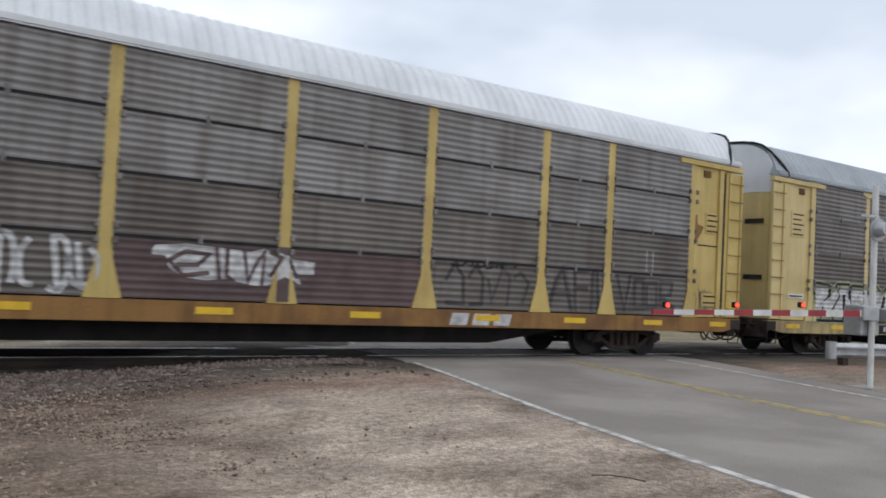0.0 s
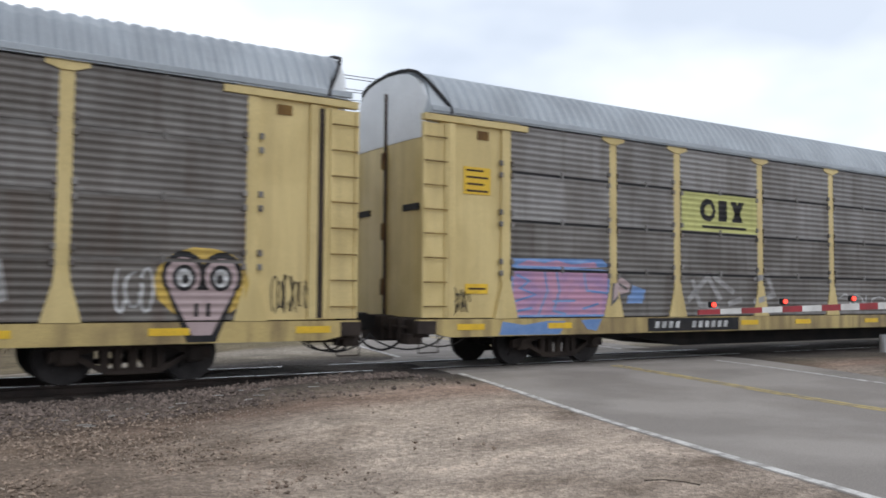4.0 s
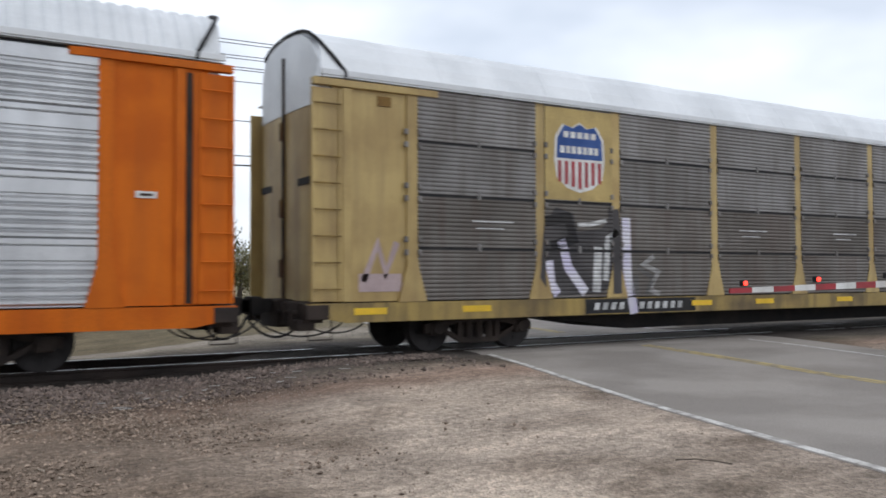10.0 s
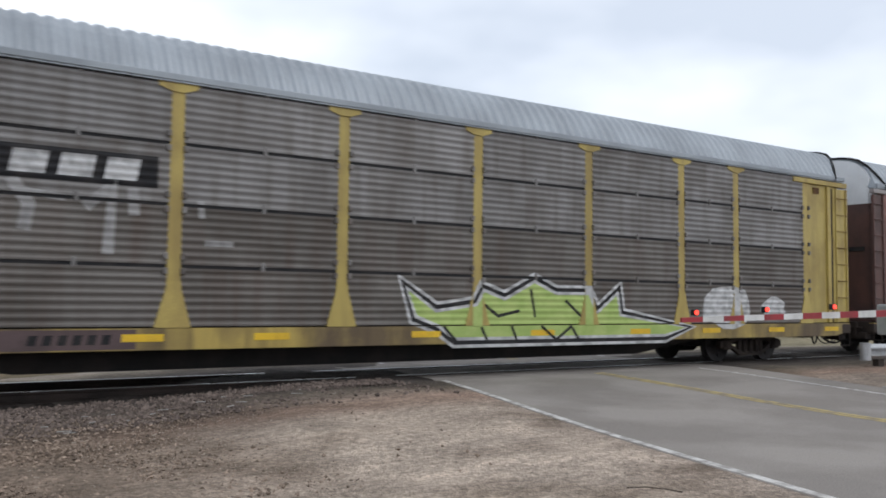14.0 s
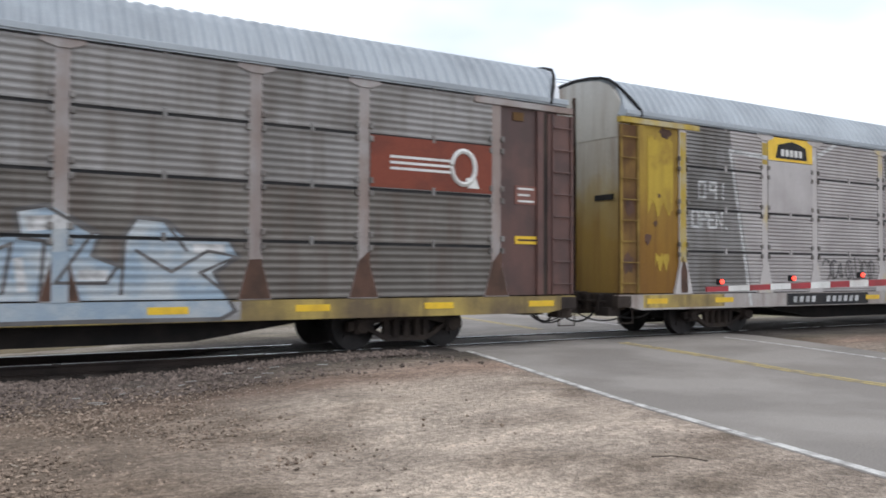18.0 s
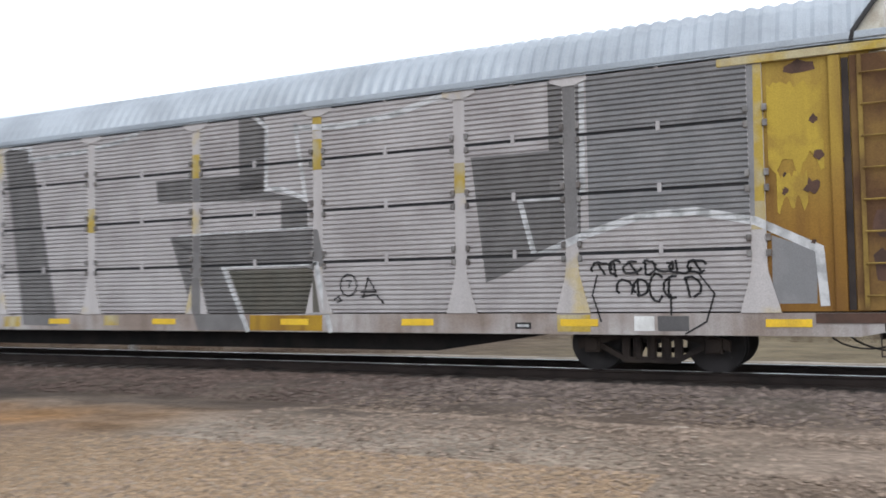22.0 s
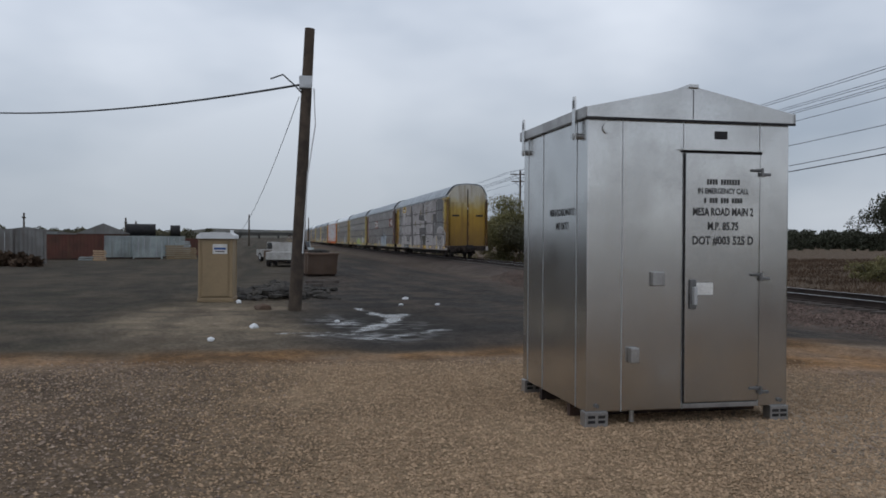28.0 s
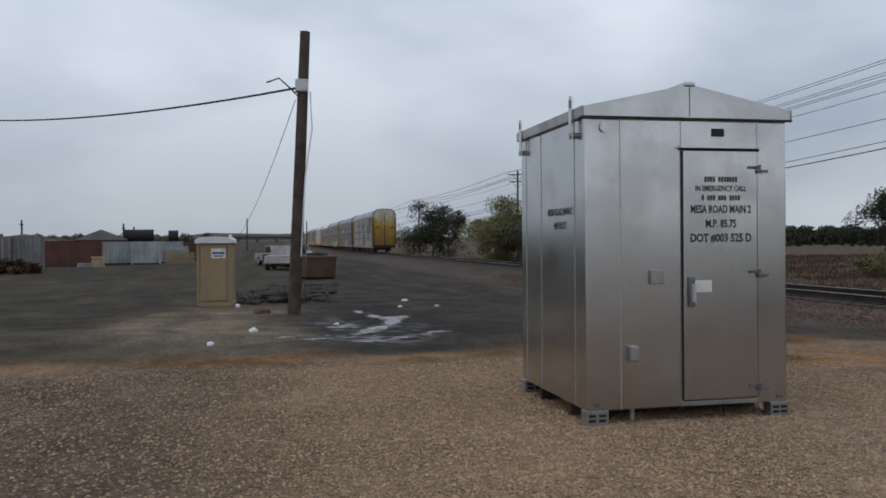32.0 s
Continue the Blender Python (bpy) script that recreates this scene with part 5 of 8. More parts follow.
for l in ([(20.85, 0.99), (21.01, 1.56), (21.2, 1.82), (21.48, 1.0)], [(20.91, 1.31), (21.42, 1.32)], [(21.6, 1.0), (21.54, 1.8), (21.94, 1.81)], [(21.58, 1.45), (21.91, 1.45)], [(22.06, 1.0), (22.06, 1.82)], [(22.19, 1.82), (22.27, 1.01)], [(22.8, 1.78), (23.06, 1.01), (23.21, 1.76)], [(23.35, 1.69), (23.38, 1.08), (23.66, 1.09), (23.63, 1.7), (23.35, 1.69)], [(23.74, 1.64), (23.77, 1.12), (24.09, 1.13), (24.06, 1.65), (23.74, 1.64)], [(24.23, 1.06), (24.2, 1.69), (24.6, 1.66), (24.56, 1.41), (24.24, 1.37), (24.68, 1.1)]):
    patch(c, "graffiti_line", stroke(l, 0.1), "soot", 2)
    patch(c, "graffiti_haze", stroke([(x + 0.06, max(z, 1.05) - 0.03) for x, z in l], 0.13), "screen_brown", 1)
scrawl(c, 18.4, 19.9, 1.72, 1.84, 6, "ink", 6, 0.03)
patch(c, "sill_mark", [rect(18.4 + k * 0.52, 18.8 + k * 0.52, 0.64, 0.86, 0.06) for k in range(3)], "chalk", 1)
patch(c, "stencil_bar", [rect(23.7 + k * 0.2, 23.74 + k * 0.2, 1.9, 2.35) for k in range(2)], "ghost", 1)

part("weld_line", box_bm(25.5, 26.25, 0.042, 0.056, 2.6, 2.63), M["ink"], c, "dark gap across the panel")
part("rust_stain", prism_bm([(25.38, 2.66), (25.4, 3.3), (25.46, 3.32), (25.48, 3.1), (25.7, 3.05), (25.62, 2.9), (25.5, 2.75)], 0.043, 0.052), M["rust"], c, "orange rust stain on the end panel")
part("paint_patch", box_bm(26.6, 27.0, 0.012, 0.024, 1.0, 1.25), M["sticker"], c, "bright yellow patch on the ladder plate")
scrawl(c, 25.4, 26.2, 1.05, 1.6, 7, "charcoal_grey", 7, 0.025)

c = CARS["B"]
patch(c, "company_plate", [rect(6.75, 7.4, 2.85, 3.62), rect(8.45, 9.3, 2.85, 3.62), rect(7.35, 8.5, 2.95, 3.5)], "sun_yellow", 1, label="peeling yellow emblem plate")
patch(c, "emblem", [loop(7.45, 3.25, 0.3, 0.27, random.Random(1), 0.03), rect(7.85, 8.15, 3.0, 3.5), rect(8.3, 8.5, 3.0, 3.5, 0.25), rect(8.55, 8.75, 3.0, 3.5, -0.25)], "charcoal", 2)
mural(c, [(2.13, 0.96), (2.15, 1.95), (2.87, 1.91), (2.95, 1.74), (3.29, 1.96), (3.84, 1.97), (3.93, 1.85), (4.01, 1.94), (4.81, 1.93), (5.09, 1.81), (5.28, 1.98), (5.61, 1.79), (5.87, 1.96), (6.18, 1.74), (6.42, 1.84), (6.85, 1.9), (7.25, 1.79), (7.52, 1.9), (7.9, 1.87), (8.23, 1.7), (8.55, 0.96)], "chalk",
      [[(2.9, 1.92), (2.85, 1.63), (2.63, 1.48)], [(2.58, 1.31), (2.49, 1.0)], [(3.2, 1.86), (3.38, 1.63), (2.95, 1.16), (3.11, 0.99)], [(3.93, 1.91), (3.91, 1.64), (4.03, 1.22), (4.1, 0.97)], [(5.1, 1.78), (5.14, 1.4), (4.99, 0.97)], [(5.43, 1.14), (5.82, 1.2), (5.96, 0.97)], [(6.18, 1.7), (6.34, 0.97)], [(6.64, 1.74), (6.71, 1.47), (6.5, 1.3)], [(7.08, 1.3), (7.31, 0.99)], [(7.26, 1.75), (7.52, 1.55), (7.16, 1.27)], [(8.48, 1.33), (8.08, 1.26), (8.0, 1.05)]], "ink", 0.055, "lime_mist",
      [[(3.6, 1.64), (3.62, 1.04)], [(4.14, 1.34), (4.41, 1.15), (4.74, 1.31), (4.49, 1.4)], [(5.74, 1.66), (5.62, 1.27), (5.85, 1.3)], [(6.65, 1.3), (7.08, 1.3)], [(7.73, 0.98), (7.88, 1.16), (8.0, 0.98)], [(2.88, 1.85), (2.86, 1.62)], [(3.86, 1.85), (3.9, 1.6)]], "white block-letter graffiti with black outlines")
for l, w in (([(8.44, 1.51), (8.61, 1.55), (8.97, 1.37), (9.23, 1.64), (9.6, 1.53), (9.97, 1.62), (10.31, 1.47), (10.47, 1.01)], 0.09), ([(12.3, 0.68), (12.5, 1.1), (12.55, 1.26), (12.9, 1.14), (13.35, 1.44), (13.71, 1.4), (14.2, 1.28), (14.45, 1.41), (14.96, 1.46), (15.48, 1.29), (15.62, 1.11)], 0.06), ([(12.05, 0.66), (12.2, 0.84), (12.5, 0.86), (12.7, 0.68)], 0.06)):
    patch(c, "graffiti_halo", stroke(l, w * 1.7), "chalk", 1)
    patch(c, "graffiti_line", stroke(l, w * 0.6), "charcoal", 2)
patch(c, "graffiti_line", stroke([(9.75, 1.5), (10.0, 1.3), (10.15, 1.0)], 0.05), "chalk", 1)
rg = random.Random(12)
for x, z, rx, rz in ((12.1, 1.0, 0.22, 0.3), (12.75, 0.93, 0.28, 0.27), (13.4, 1.0, 0.28, 0.34), (14.0, 1.04, 0.26, 0.33), (14.55, 0.98, 0.24, 0.3), (15.75, 1.04, 0.33, 0.28)):
    ring = loop(x, z, rx, rz, rg, 0.1, 11)
    patch(c, "graffiti_line", stroke(ring + [ring[0]], 0.045), "ghost", 1)
for x, z, s in ((12.61, 1.36, 0.1), (12.89, 1.31, 0.1), (13.53, 1.49, 0.12), (13.95, 1.54, 0.14), (10.56, 1.24, 0.18), (11.06, 1.48, 0.16), (11.47, 1.41, 0.12), (10.75, 1.08, 0.14), (14.1, 1.2, 0.1), (11.15, 1.7, 0.08)):
    patch(c, "graffiti_fill", [loop(x, z, s, s * 1.1, rg, 0.25, 9)], "chalk", 1)
for a, b in ((18.75, 20.35), (20.95, 21.85)):
    patch(c, "graffiti_haze", [[(a, 1.2), (a + 0.15, 1.72), (b - 0.1, 1.8), (b, 1.25), (b - 0.4, 1.08)]], "ghost", 1)
for l in ([(18.9, 1.3), (19.0, 1.65), (19.25, 1.6), (19.15, 1.3)], [(19.35, 1.6), (19.4, 1.3), (19.6, 1.3)], [(19.7, 1.3), (19.75, 1.65), (20.0, 1.6), (20.1, 1.3)], [(21.1, 1.3), (21.15, 1.68), (21.35, 1.5), (21.5, 1.7), (21.6, 1.3)]):
    patch(c, "graffiti_line", stroke(l, 0.06), "chalk", 2)
rg = random.Random(17)
patch(c, "graffiti_glow", [loop(24.48, 1.5, 0.72, 0.56, rg, 0.04)], "sun_yellow", 1, label="cartoonish heart-shaped graffiti")
patch(c, "graffiti_line", [loop(24.19, 1.62, 0.33, 0.36, rg, 0.03), loop(24.77, 1.62, 0.33, 0.36, rg, 0.03), [(23.9, 1.5), (25.06, 1.5), (24.7, 0.62), (24.26, 0.62)]], "ink", 2)
patch(c, "graffiti_fill", [loop(24.19, 1.6, 0.26, 0.29, rg, 0.03), loop(24.77, 1.6, 0.26, 0.29, rg, 0.03), [(23.98, 1.4), (24.98, 1.4), (24.62, 0.72), (24.34, 0.72)]], "blush", 3)
patch(c, "graffiti_line", [loop(24.2, 1.58, 0.18, 0.2, rg, 0.02), loop(24.76, 1.58, 0.18, 0.2, rg, 0.02)], "ink", 4)
patch(c, "graffiti_fill", [loop(24.2, 1.58, 0.12, 0.14, rg, 0.02), loop(24.76, 1.58, 0.12, 0.14, rg, 0.02)], "chalk", 5)
patch(c, "graffiti_line", [loop(24.22, 1.56, 0.055, 0.07, rg, 0.02), loop(24.74, 1.56, 0.055, 0.07, rg, 0.02), rect(24.36, 24.42, 1.0, 1.2), rect(24.54, 24.6, 1.0, 1.2)], "ink", 6)
scrawl(c, 23.2, 23.75, 1.0, 1.8, 3, "chalk", 18, 0.04)
scrawl(c, 25.6, 26.4, 1.0, 1.7, 9, "ink", 20, 0.02)
board(c, 5.5, 8.7)
patch(c, "sill_mark", [rect(18.5 + k * 0.6, 18.95 + k * 0.6, 0.65, 0.88, 0.06) for k in range(3)], "chalk", 2)
patch(c, "sill_board", [rect(18.35, 20.3, 0.61, 0.91)], "ink", 1)

c = CARS["C"]
patch(c, "company_plate", [rect(6.75, 9.3, 2.8, 3.68)], "lime", 1, label="pale lime emblem plate")
patch(c, "emblem", [loop(7.6, 3.28, 0.26, 0.26, random.Random(2), 0.03), rect(7.95, 8.25, 3.05, 3.52), rect(8.4, 8.6, 3.05, 3.52, 0.24), rect(8.6, 8.8, 3.05, 3.52, -0.24), rect(7.4, 8.9, 2.88, 2.94)], "ink", 2)
patch(c, "emblem", [loop(7.62, 3.28, 0.13, 0.13, random.Random(2), 0.03), rect(6.78, 6.95, 3.1, 3.4)], "lime", 3)
mural(c, [(2.13, 0.96), (2.13, 1.8), (2.24, 1.86), (4.41, 1.86), (4.6, 1.83), (4.58, 0.96)], "pink", [[(2.25, 1.74), (2.54, 1.63), (2.32, 1.49), (2.69, 1.37), (2.18, 1.24)], [(2.91, 1.83), (2.99, 1.44), (2.77, 0.99)], [(3.21, 1.84), (3.29, 1.45), (3.14, 1.06), (3.45, 1.0)], [(3.92, 1.83), (4.0, 1.46), (4.59, 1.41)], [(3.14, 1.25), (3.69, 1.26)], [(2.2, 1.05), (2.6, 1.12)], [(3.9, 1.1), (4.3, 1.2)]], "bright_blue", 0.045, label="pink graffiti block with blue outlines")
patch(c, "graffiti_fill", [[(2.13, 1.88), (2.13, 2.05), (4.41, 2.1), (4.6, 1.95), (3.52, 1.88)]], "bright_blue", 1)
patch(c, "graffiti_fill", [[(2.25, 1.92), (2.5, 2.03), (2.9, 1.98), (3.2, 2.04), (3.6, 1.97), (4.2, 2.03), (4.3, 1.92)]], "pink", 2)
patch(c, "graffiti_fill", [[(1.84, 0.62), (1.91, 0.87), (2.4, 0.8), (2.99, 0.87), (3.45, 0.86), (3.3, 0.61)]], "bright_blue", 1)
patch(c, "graffiti_fill", [[(3.85, 0.88), (4.4, 0.9), (4.25, 0.66), (4.0, 0.7)]], "bright_blue", 1)
mural(c, [(4.67, 1.2), (4.71, 1.61), (4.93, 1.79), (5.23, 1.63), (5.19, 1.42), (4.84, 1.34)], "blush", [[(4.9, 1.6), (5.1, 1.5)]], "charcoal", 0.05, label="rounded pink graffiti letter")
patch(c, "graffiti_fill", [[(5.19, 1.6), (5.64, 1.49), (5.55, 1.21), (5.1, 1.21)]], "bright_blue", 1)
for l in ([(6.97, 1.3), (7.58, 1.8), (7.99, 1.31)], [(7.78, 1.82), (8.42, 1.47)], [(9.2, 1.8), (9.67, 1.82), (9.9, 1.41), (9.2, 1.25)], [(7.1, 1.7), (7.3, 1.2), (7.9, 1.1)], [(8.3, 1.2), (8.7, 1.3)]):
    patch(c, "graffiti_haze", stroke(l, 0.13), "ghost", 1)
scrawl(c, 12.5, 14.5, 1.1, 1.45, 4, "chalk", 25, 0.04)
scrawl(c, 0.75, 1.2, 1.0, 1.5, 6, "ink", 26, 0.02)
scrawl(c, 23.3, 24.6, 1.1, 1.75, 3, "chalk", 27, 0.05)
scrawl(c, 25.7, 26.5, 1.05, 1.4, 8, "ink", 28, 0.02)
board(c, 5.7, 8.6)

for x, z, s in ((25.75, 3.72, 0.07), (26.15, 3.6, 0.09), (25.8, 3.1, 0.06), (26.3, 3.25, 0.08), (25.7, 2.55, 0.045), (26.1, 2.2, 0.05), (26.4, 2.7, 0.05), (25.9, 1.95, 0.04), (26.35, 1.75, 0.05)):
    part("rust_spot", prism_bm(loop(x, z, s, s * 1.3, random.Random(int(x * 100)), 0.25, 10), 0.044, 0.052), M["plate_rust"], c)

c = CARS["D"]
lg = []
for k in range(4):
    a = 18.25 + k * 0.55
    lg += [rect(a, a + 0.44, 3.24, 3.31, 0.03), rect(a + 0.07, a + 0.5, 3.43, 3.5, 0.03), rect(a, a + 0.14, 3.24, 3.46, 0.1)]
patch(c, "emblem", lg, "orange_red", 1, "silver", "slanted orange-red emblem shapes")
patch(c, "emblem", [[(17.98, 3.13), (20.2, 3.13), (20.1, 3.19), (18.15, 3.21)]], "ink", 1, "silver")
board(c, 6.75, 9.25)
patch(c, "inspection_plate", [rect(19.95, 20.42, 0.62, 0.9)], "white", 1)
patch(c, "inspection_plate", [rect(20.0, 20.37, 0.66, 0.86)], "ink", 2)

c = CARS["E"]
part("emblem_plate", box_bm(4.84, 6.51, -0.009, 0.03, 2.8, 4.56), M["sun_tan"], c, "tan steel plate with a shield emblem")


def shield(x, z, w, h):
    return [(x - w * 0.34, z + h * 0.46), (x - w * 0.15, z + h * 0.42), (x, z + h * 0.5), (x + w * 0.15, z + h * 0.42), (x + w * 0.34, z + h * 0.46), (x + w * 0.48, z + h * 0.28), (x + w * 0.5, z - h * 0.05), (x + w * 0.45, z - h * 0.3), (x + w * 0.25, z - h * 0.44), (x, z - h * 0.5), (x - w * 0.25, z - h * 0.44), (x - w * 0.45, z - h * 0.3), (x - w * 0.5, z - h * 0.05), (x - w * 0.48, z + h * 0.28)]


def flat(car, name, outline, material, y, label=""):
    return part(name, prism_bm(outline, y - 0.0115, y - 0.009), M[material], car, label)


flat(c, "shield", shield(5.68, 3.63, 1.25, 1.36), "white", -0.001, "striped shield emblem")
flat(c, "shield_field", [(5.68 + (x - 5.68) * 0.95, z) for x, z in ((5.08, 3.6), (6.28, 3.6), (6.26, 3.98), (6.08, 4.24), (5.86, 4.19), (5.68, 4.28), (5.5, 4.19), (5.28, 4.24), (5.1, 3.98))], "navy", -0.004)
for k in range(7):
    x = 5.14 + k * 0.165
    dz = 0.08 * abs(k - 3) / 3
    flat(c, "stripe", rect(x, x + 0.085, 3.02 + dz * 1.6, 3.55), "red", -0.004)
for k in range(5):
    flat(c, "lettering_bar", rect(5.28 + k * 0.17, 5.4 + k * 0.17, 4.0, 4.12), "white", -0.007)
for k in range(7):
    flat(c, "lettering_bar", rect(5.2 + k * 0.14, 5.3 + k * 0.14, 3.7, 3.84), "white", -0.007)
rg = random.Random(31)
patch(c, "graffiti_haze", [[(4.83, 2.38), (5.1, 2.66), (5.52, 2.54), (5.62, 2.2), (6.24, 2.28), (6.55, 2.65), (6.7, 2.51), (6.75, 1.44), (6.24, 1.02), (4.96, 0.97), (4.7, 1.32)]], "soot", 1, label="black and white spray graffiti")
for l, w, mm in (([(4.89, 2.39), (5.37, 2.47), (5.52, 2.06), (5.03, 1.92)], 0.2, "ink"), ([(6.55, 2.58), (6.62, 1.09)], 0.3, "soot"), ([(4.93, 1.59), (4.98, 1.2), (5.1, 1.05)], 0.18, "lavender"), ([(5.24, 1.99), (5.38, 1.52), (5.77, 1.07)], 0.2, "lavender"), ([(5.66, 2.34), (5.95, 2.35), (6.32, 2.43)], 0.09, "chalk"), ([(6.13, 1.86), (6.09, 1.1)], 0.2, "chalk"), ([(6.32, 1.3), (6.39, 2.08), (6.62, 2.22)], 0.14, "chalk"), ([(6.87, 2.44), (6.89, 1.44), (7.05, 0.66)], 0.22, "lavender"), ([(7.1, 1.3), (7.1, 1.0)], 0.18, "charcoal"), ([(7.58, 1.73), (7.33, 1.58), (7.74, 1.43), (7.49, 1.07), (7.74, 0.99)], 0.11, "ghost"), ([(7.2, 1.5), (7.6, 1.3), (7.4, 1.0)], 0.09, "charcoal")):
    patch(c, "graffiti_line", stroke(l, w), mm, 2)
mural(c, [(18.18, 1.59), (18.42, 1.68), (18.64, 1.77), (18.68, 1.62), (18.91, 1.6), (18.87, 1.84), (19.42, 1.9), (19.53, 2.04), (19.78, 1.93), (20.14, 1.92), (20.19, 2.02), (20.47, 2.0), (21.01, 1.99), (21.11, 1.85), (21.23, 2.04), (21.51, 1.95), (21.93, 1.92), (22.26, 1.82), (22.26, 1.63), (21.99, 1.23), (22.34, 1.13), (22.35, 0.78), (22.16, 0.66), (21.73, 0.65), (21.47, 0.82), (21.27, 0.73), (20.78, 0.67), (20.35, 0.66), (20.07, 0.78), (19.57, 0.77), (19.4, 0.66), (19.01, 0.65), (18.88, 0.76), (18.43, 0.79), (18.27, 0.98)], "silver_spray",
      [[(18.91, 1.78), (19.02, 1.41), (19.26, 1.24), (18.75, 1.19), (18.92, 0.98), (19.39, 0.97)], [(19.56, 1.79), (19.65, 1.5), (19.83, 1.32), (19.74, 1.28), (19.92, 1.19), (19.97, 0.96)], [(20.24, 1.28), (20.38, 1.79), (20.35, 1.97)], [(20.34, 1.26), (20.62, 1.23), (20.82, 0.9), (20.25, 0.68)], [(21.06, 1.8), (20.87, 1.33), (21.32, 1.18), (21.52, 0.89)], [(21.31, 1.76), (21.11, 1.23)], [(21.83, 1.82), (21.78, 1.47), (21.42, 1.37), (21.99, 1.33)], [(22.2, 1.72), (22.15, 1.43), (21.88, 1.28)], [(21.52, 1.18), (21.99, 1.16), (21.89, 0.79), (22.16, 0.79)], [(20.06, 0.96), (20.34, 1.23)]], "ink", 0.06, "chalk", [[(18.8, 1.19), (18.95, 1.0)], [(20.05, 1.6), (19.85, 1.6), (19.85, 1.45)]], "silver wildstyle graffiti with black outline and white halo")
patch(c, "sill_patch", [rect(18.2, 20.0, 0.615, 0.74)], "ghost", 0)
scrawl(c, 23.0, 24.6, 1.0, 1.5, 4, "charcoal", 34, 0.06)
board(c, 5.8, 8.8)
patch(c, "graffiti_fill", stroke([(1.1, 1.3), (1.35, 1.9), (1.5, 1.4), (1.7, 1.9)], 0.12) + [rect(1.0, 1.8, 1.1, 1.4)], "blush", 2)
for xx in (3.2, 13.5, 10.2, 16.3):
    patch(c, "scratch", [rect(xx, xx + 0.9, 2.32, 2.345), rect(xx + 0.1, xx + 0.7, 2.2, 2.22)], "chalk", 1)

c = CARS["F"]
patch(c, "company_plate", [rect(6.95, 9.15, 2.98, 3.45)], "ink", 1, label="black plate with white emblem shapes")
patch(c, "emblem", [rect(7.14 + k * 0.62, 7.6 + k * 0.62, 3.06, 3.38, 0.06) for k in range(3)], "chalk", 2)
for l, w in (([(4.51, 2.84), (3.86, 2.78), (3.76, 2.23), (3.73, 1.68), (4.01, 1.61)], 0.16), ([(4.35, 2.7), (4.33, 2.2)], 0.12), ([(5.03, 2.77), (5.25, 2.7), (5.13, 1.87), (5.05, 1.7)], 0.17), ([(7.21, 2.94), (7.42, 2.63), (7.37, 2.32)], 0.17), ([(7.32, 2.81), (7.85, 2.75)], 0.1), ([(8.18, 2.67), (8.51, 2.97), (8.47, 2.03)], 0.17), ([(8.8, 2.9), (8.82, 2.6)], 0.16), ([(9.8, 2.8), (9.82, 2.6)], 0.1), ([(9.9, 2.2), (10.3, 2.2)], 0.09), ([(6.05, 1.46), (6.1, 1.12)], 0.16), ([(3.7, 4.1), (3.7, 3.5)], 0.14), ([(6.05, 3.9), (6.05, 3.0)], 0.12), ([(4.4, 3.9), (4.4, 3.3)], 0.2)):
    patch(c, "paint_patch", stroke(l, w), "ghost", 1, label="faded over-painted white stroke")
mural(c, [(13.4, 1.7), (14.12, 1.26), (14.95, 1.37), (15.13, 1.66), (15.66, 1.49), (16.39, 1.84), (16.96, 1.61), (17.85, 1.62), (18.05, 1.25), (18.68, 1.69), (18.77, 1.18), (20.9, 0.86), (20.07, 0.62), (14.5, 0.62), (14.11, 0.87), (13.63, 1.04)], "green", [[(14.28, 0.9), (14.55, 0.64)], [(15.12, 0.88), (15.25, 0.64)], [(15.83, 0.9), (15.95, 0.64)], [(16.57, 0.9), (16.94, 0.64), (17.34, 0.9), (17.53, 0.64)], [(15.2, 1.3), (15.5, 1.1), (16.0, 1.2)], [(16.3, 1.6), (16.4, 1.1)], [(17.2, 1.4), (17.6, 1.1)]], "ink", 0.06, "chalk", label="pale green spiky graffiti with black outline")
rg = random.Random(43)
patch(c, "graffiti_fill", [loop(22.2, 1.3, 0.9, 0.5, rg, 0.15), loop(23.9, 1.3, 0.45, 0.25, rg, 0.15)], "chalk", 2)
board(c, 6.2, 8.9, "wine", "ink")

c = CARS["G"]
part("emblem_plate", box_bm(9.53, 12.11, -0.009, 0.03, 2.74, 3.68), M["oxide_bright"], c, "red-brown plate with white emblem shapes")
for k in range(7):
    flat(c, "lettering_bar", rect(9.62 + k * 0.19, 9.77 + k * 0.19, 3.36, 3.54), "white", -0.001)
for z in (3.14, 3.0, 2.86):
    flat(c, "emblem_stripe", rect(9.6, 11.5 - (3.14 - z), z - 0.035, z + 0.03), "white", -0.001)
part("emblem_ring", tube_bm([(11.65 + 0.24 * math.cos(a), 0.0, 3.2 + 0.26 * math.sin(a)) for a in np.linspace(-0.3, 4.2, 18)], 0.05, 6), M["white"], c)
part("emblem_plate", box_bm(22.62, 25.13, -0.009, 0.03, 2.8, 3.68), M["oxide_bright"], c, "red-brown plate with white emblem shapes")
for z in (3.34, 3.24, 3.14):
    flat(c, "emblem_stripe", rect(23.0, 24.3, z - 0.022, z + 0.022), "white", -0.001)
part("emblem_ring", tube_bm([(24.5 + 0.25 * math.cos(a), 0.0, 3.24 + 0.3 * math.sin(a)) for a in np.linspace(0, 6.28, 22)], 0.05, 6), M["white"], c)
flat(c, "emblem_tail", [(24.55, 3.05), (24.75, 3.1), (24.85, 2.88), (24.6, 2.88)], "white", -0.001)
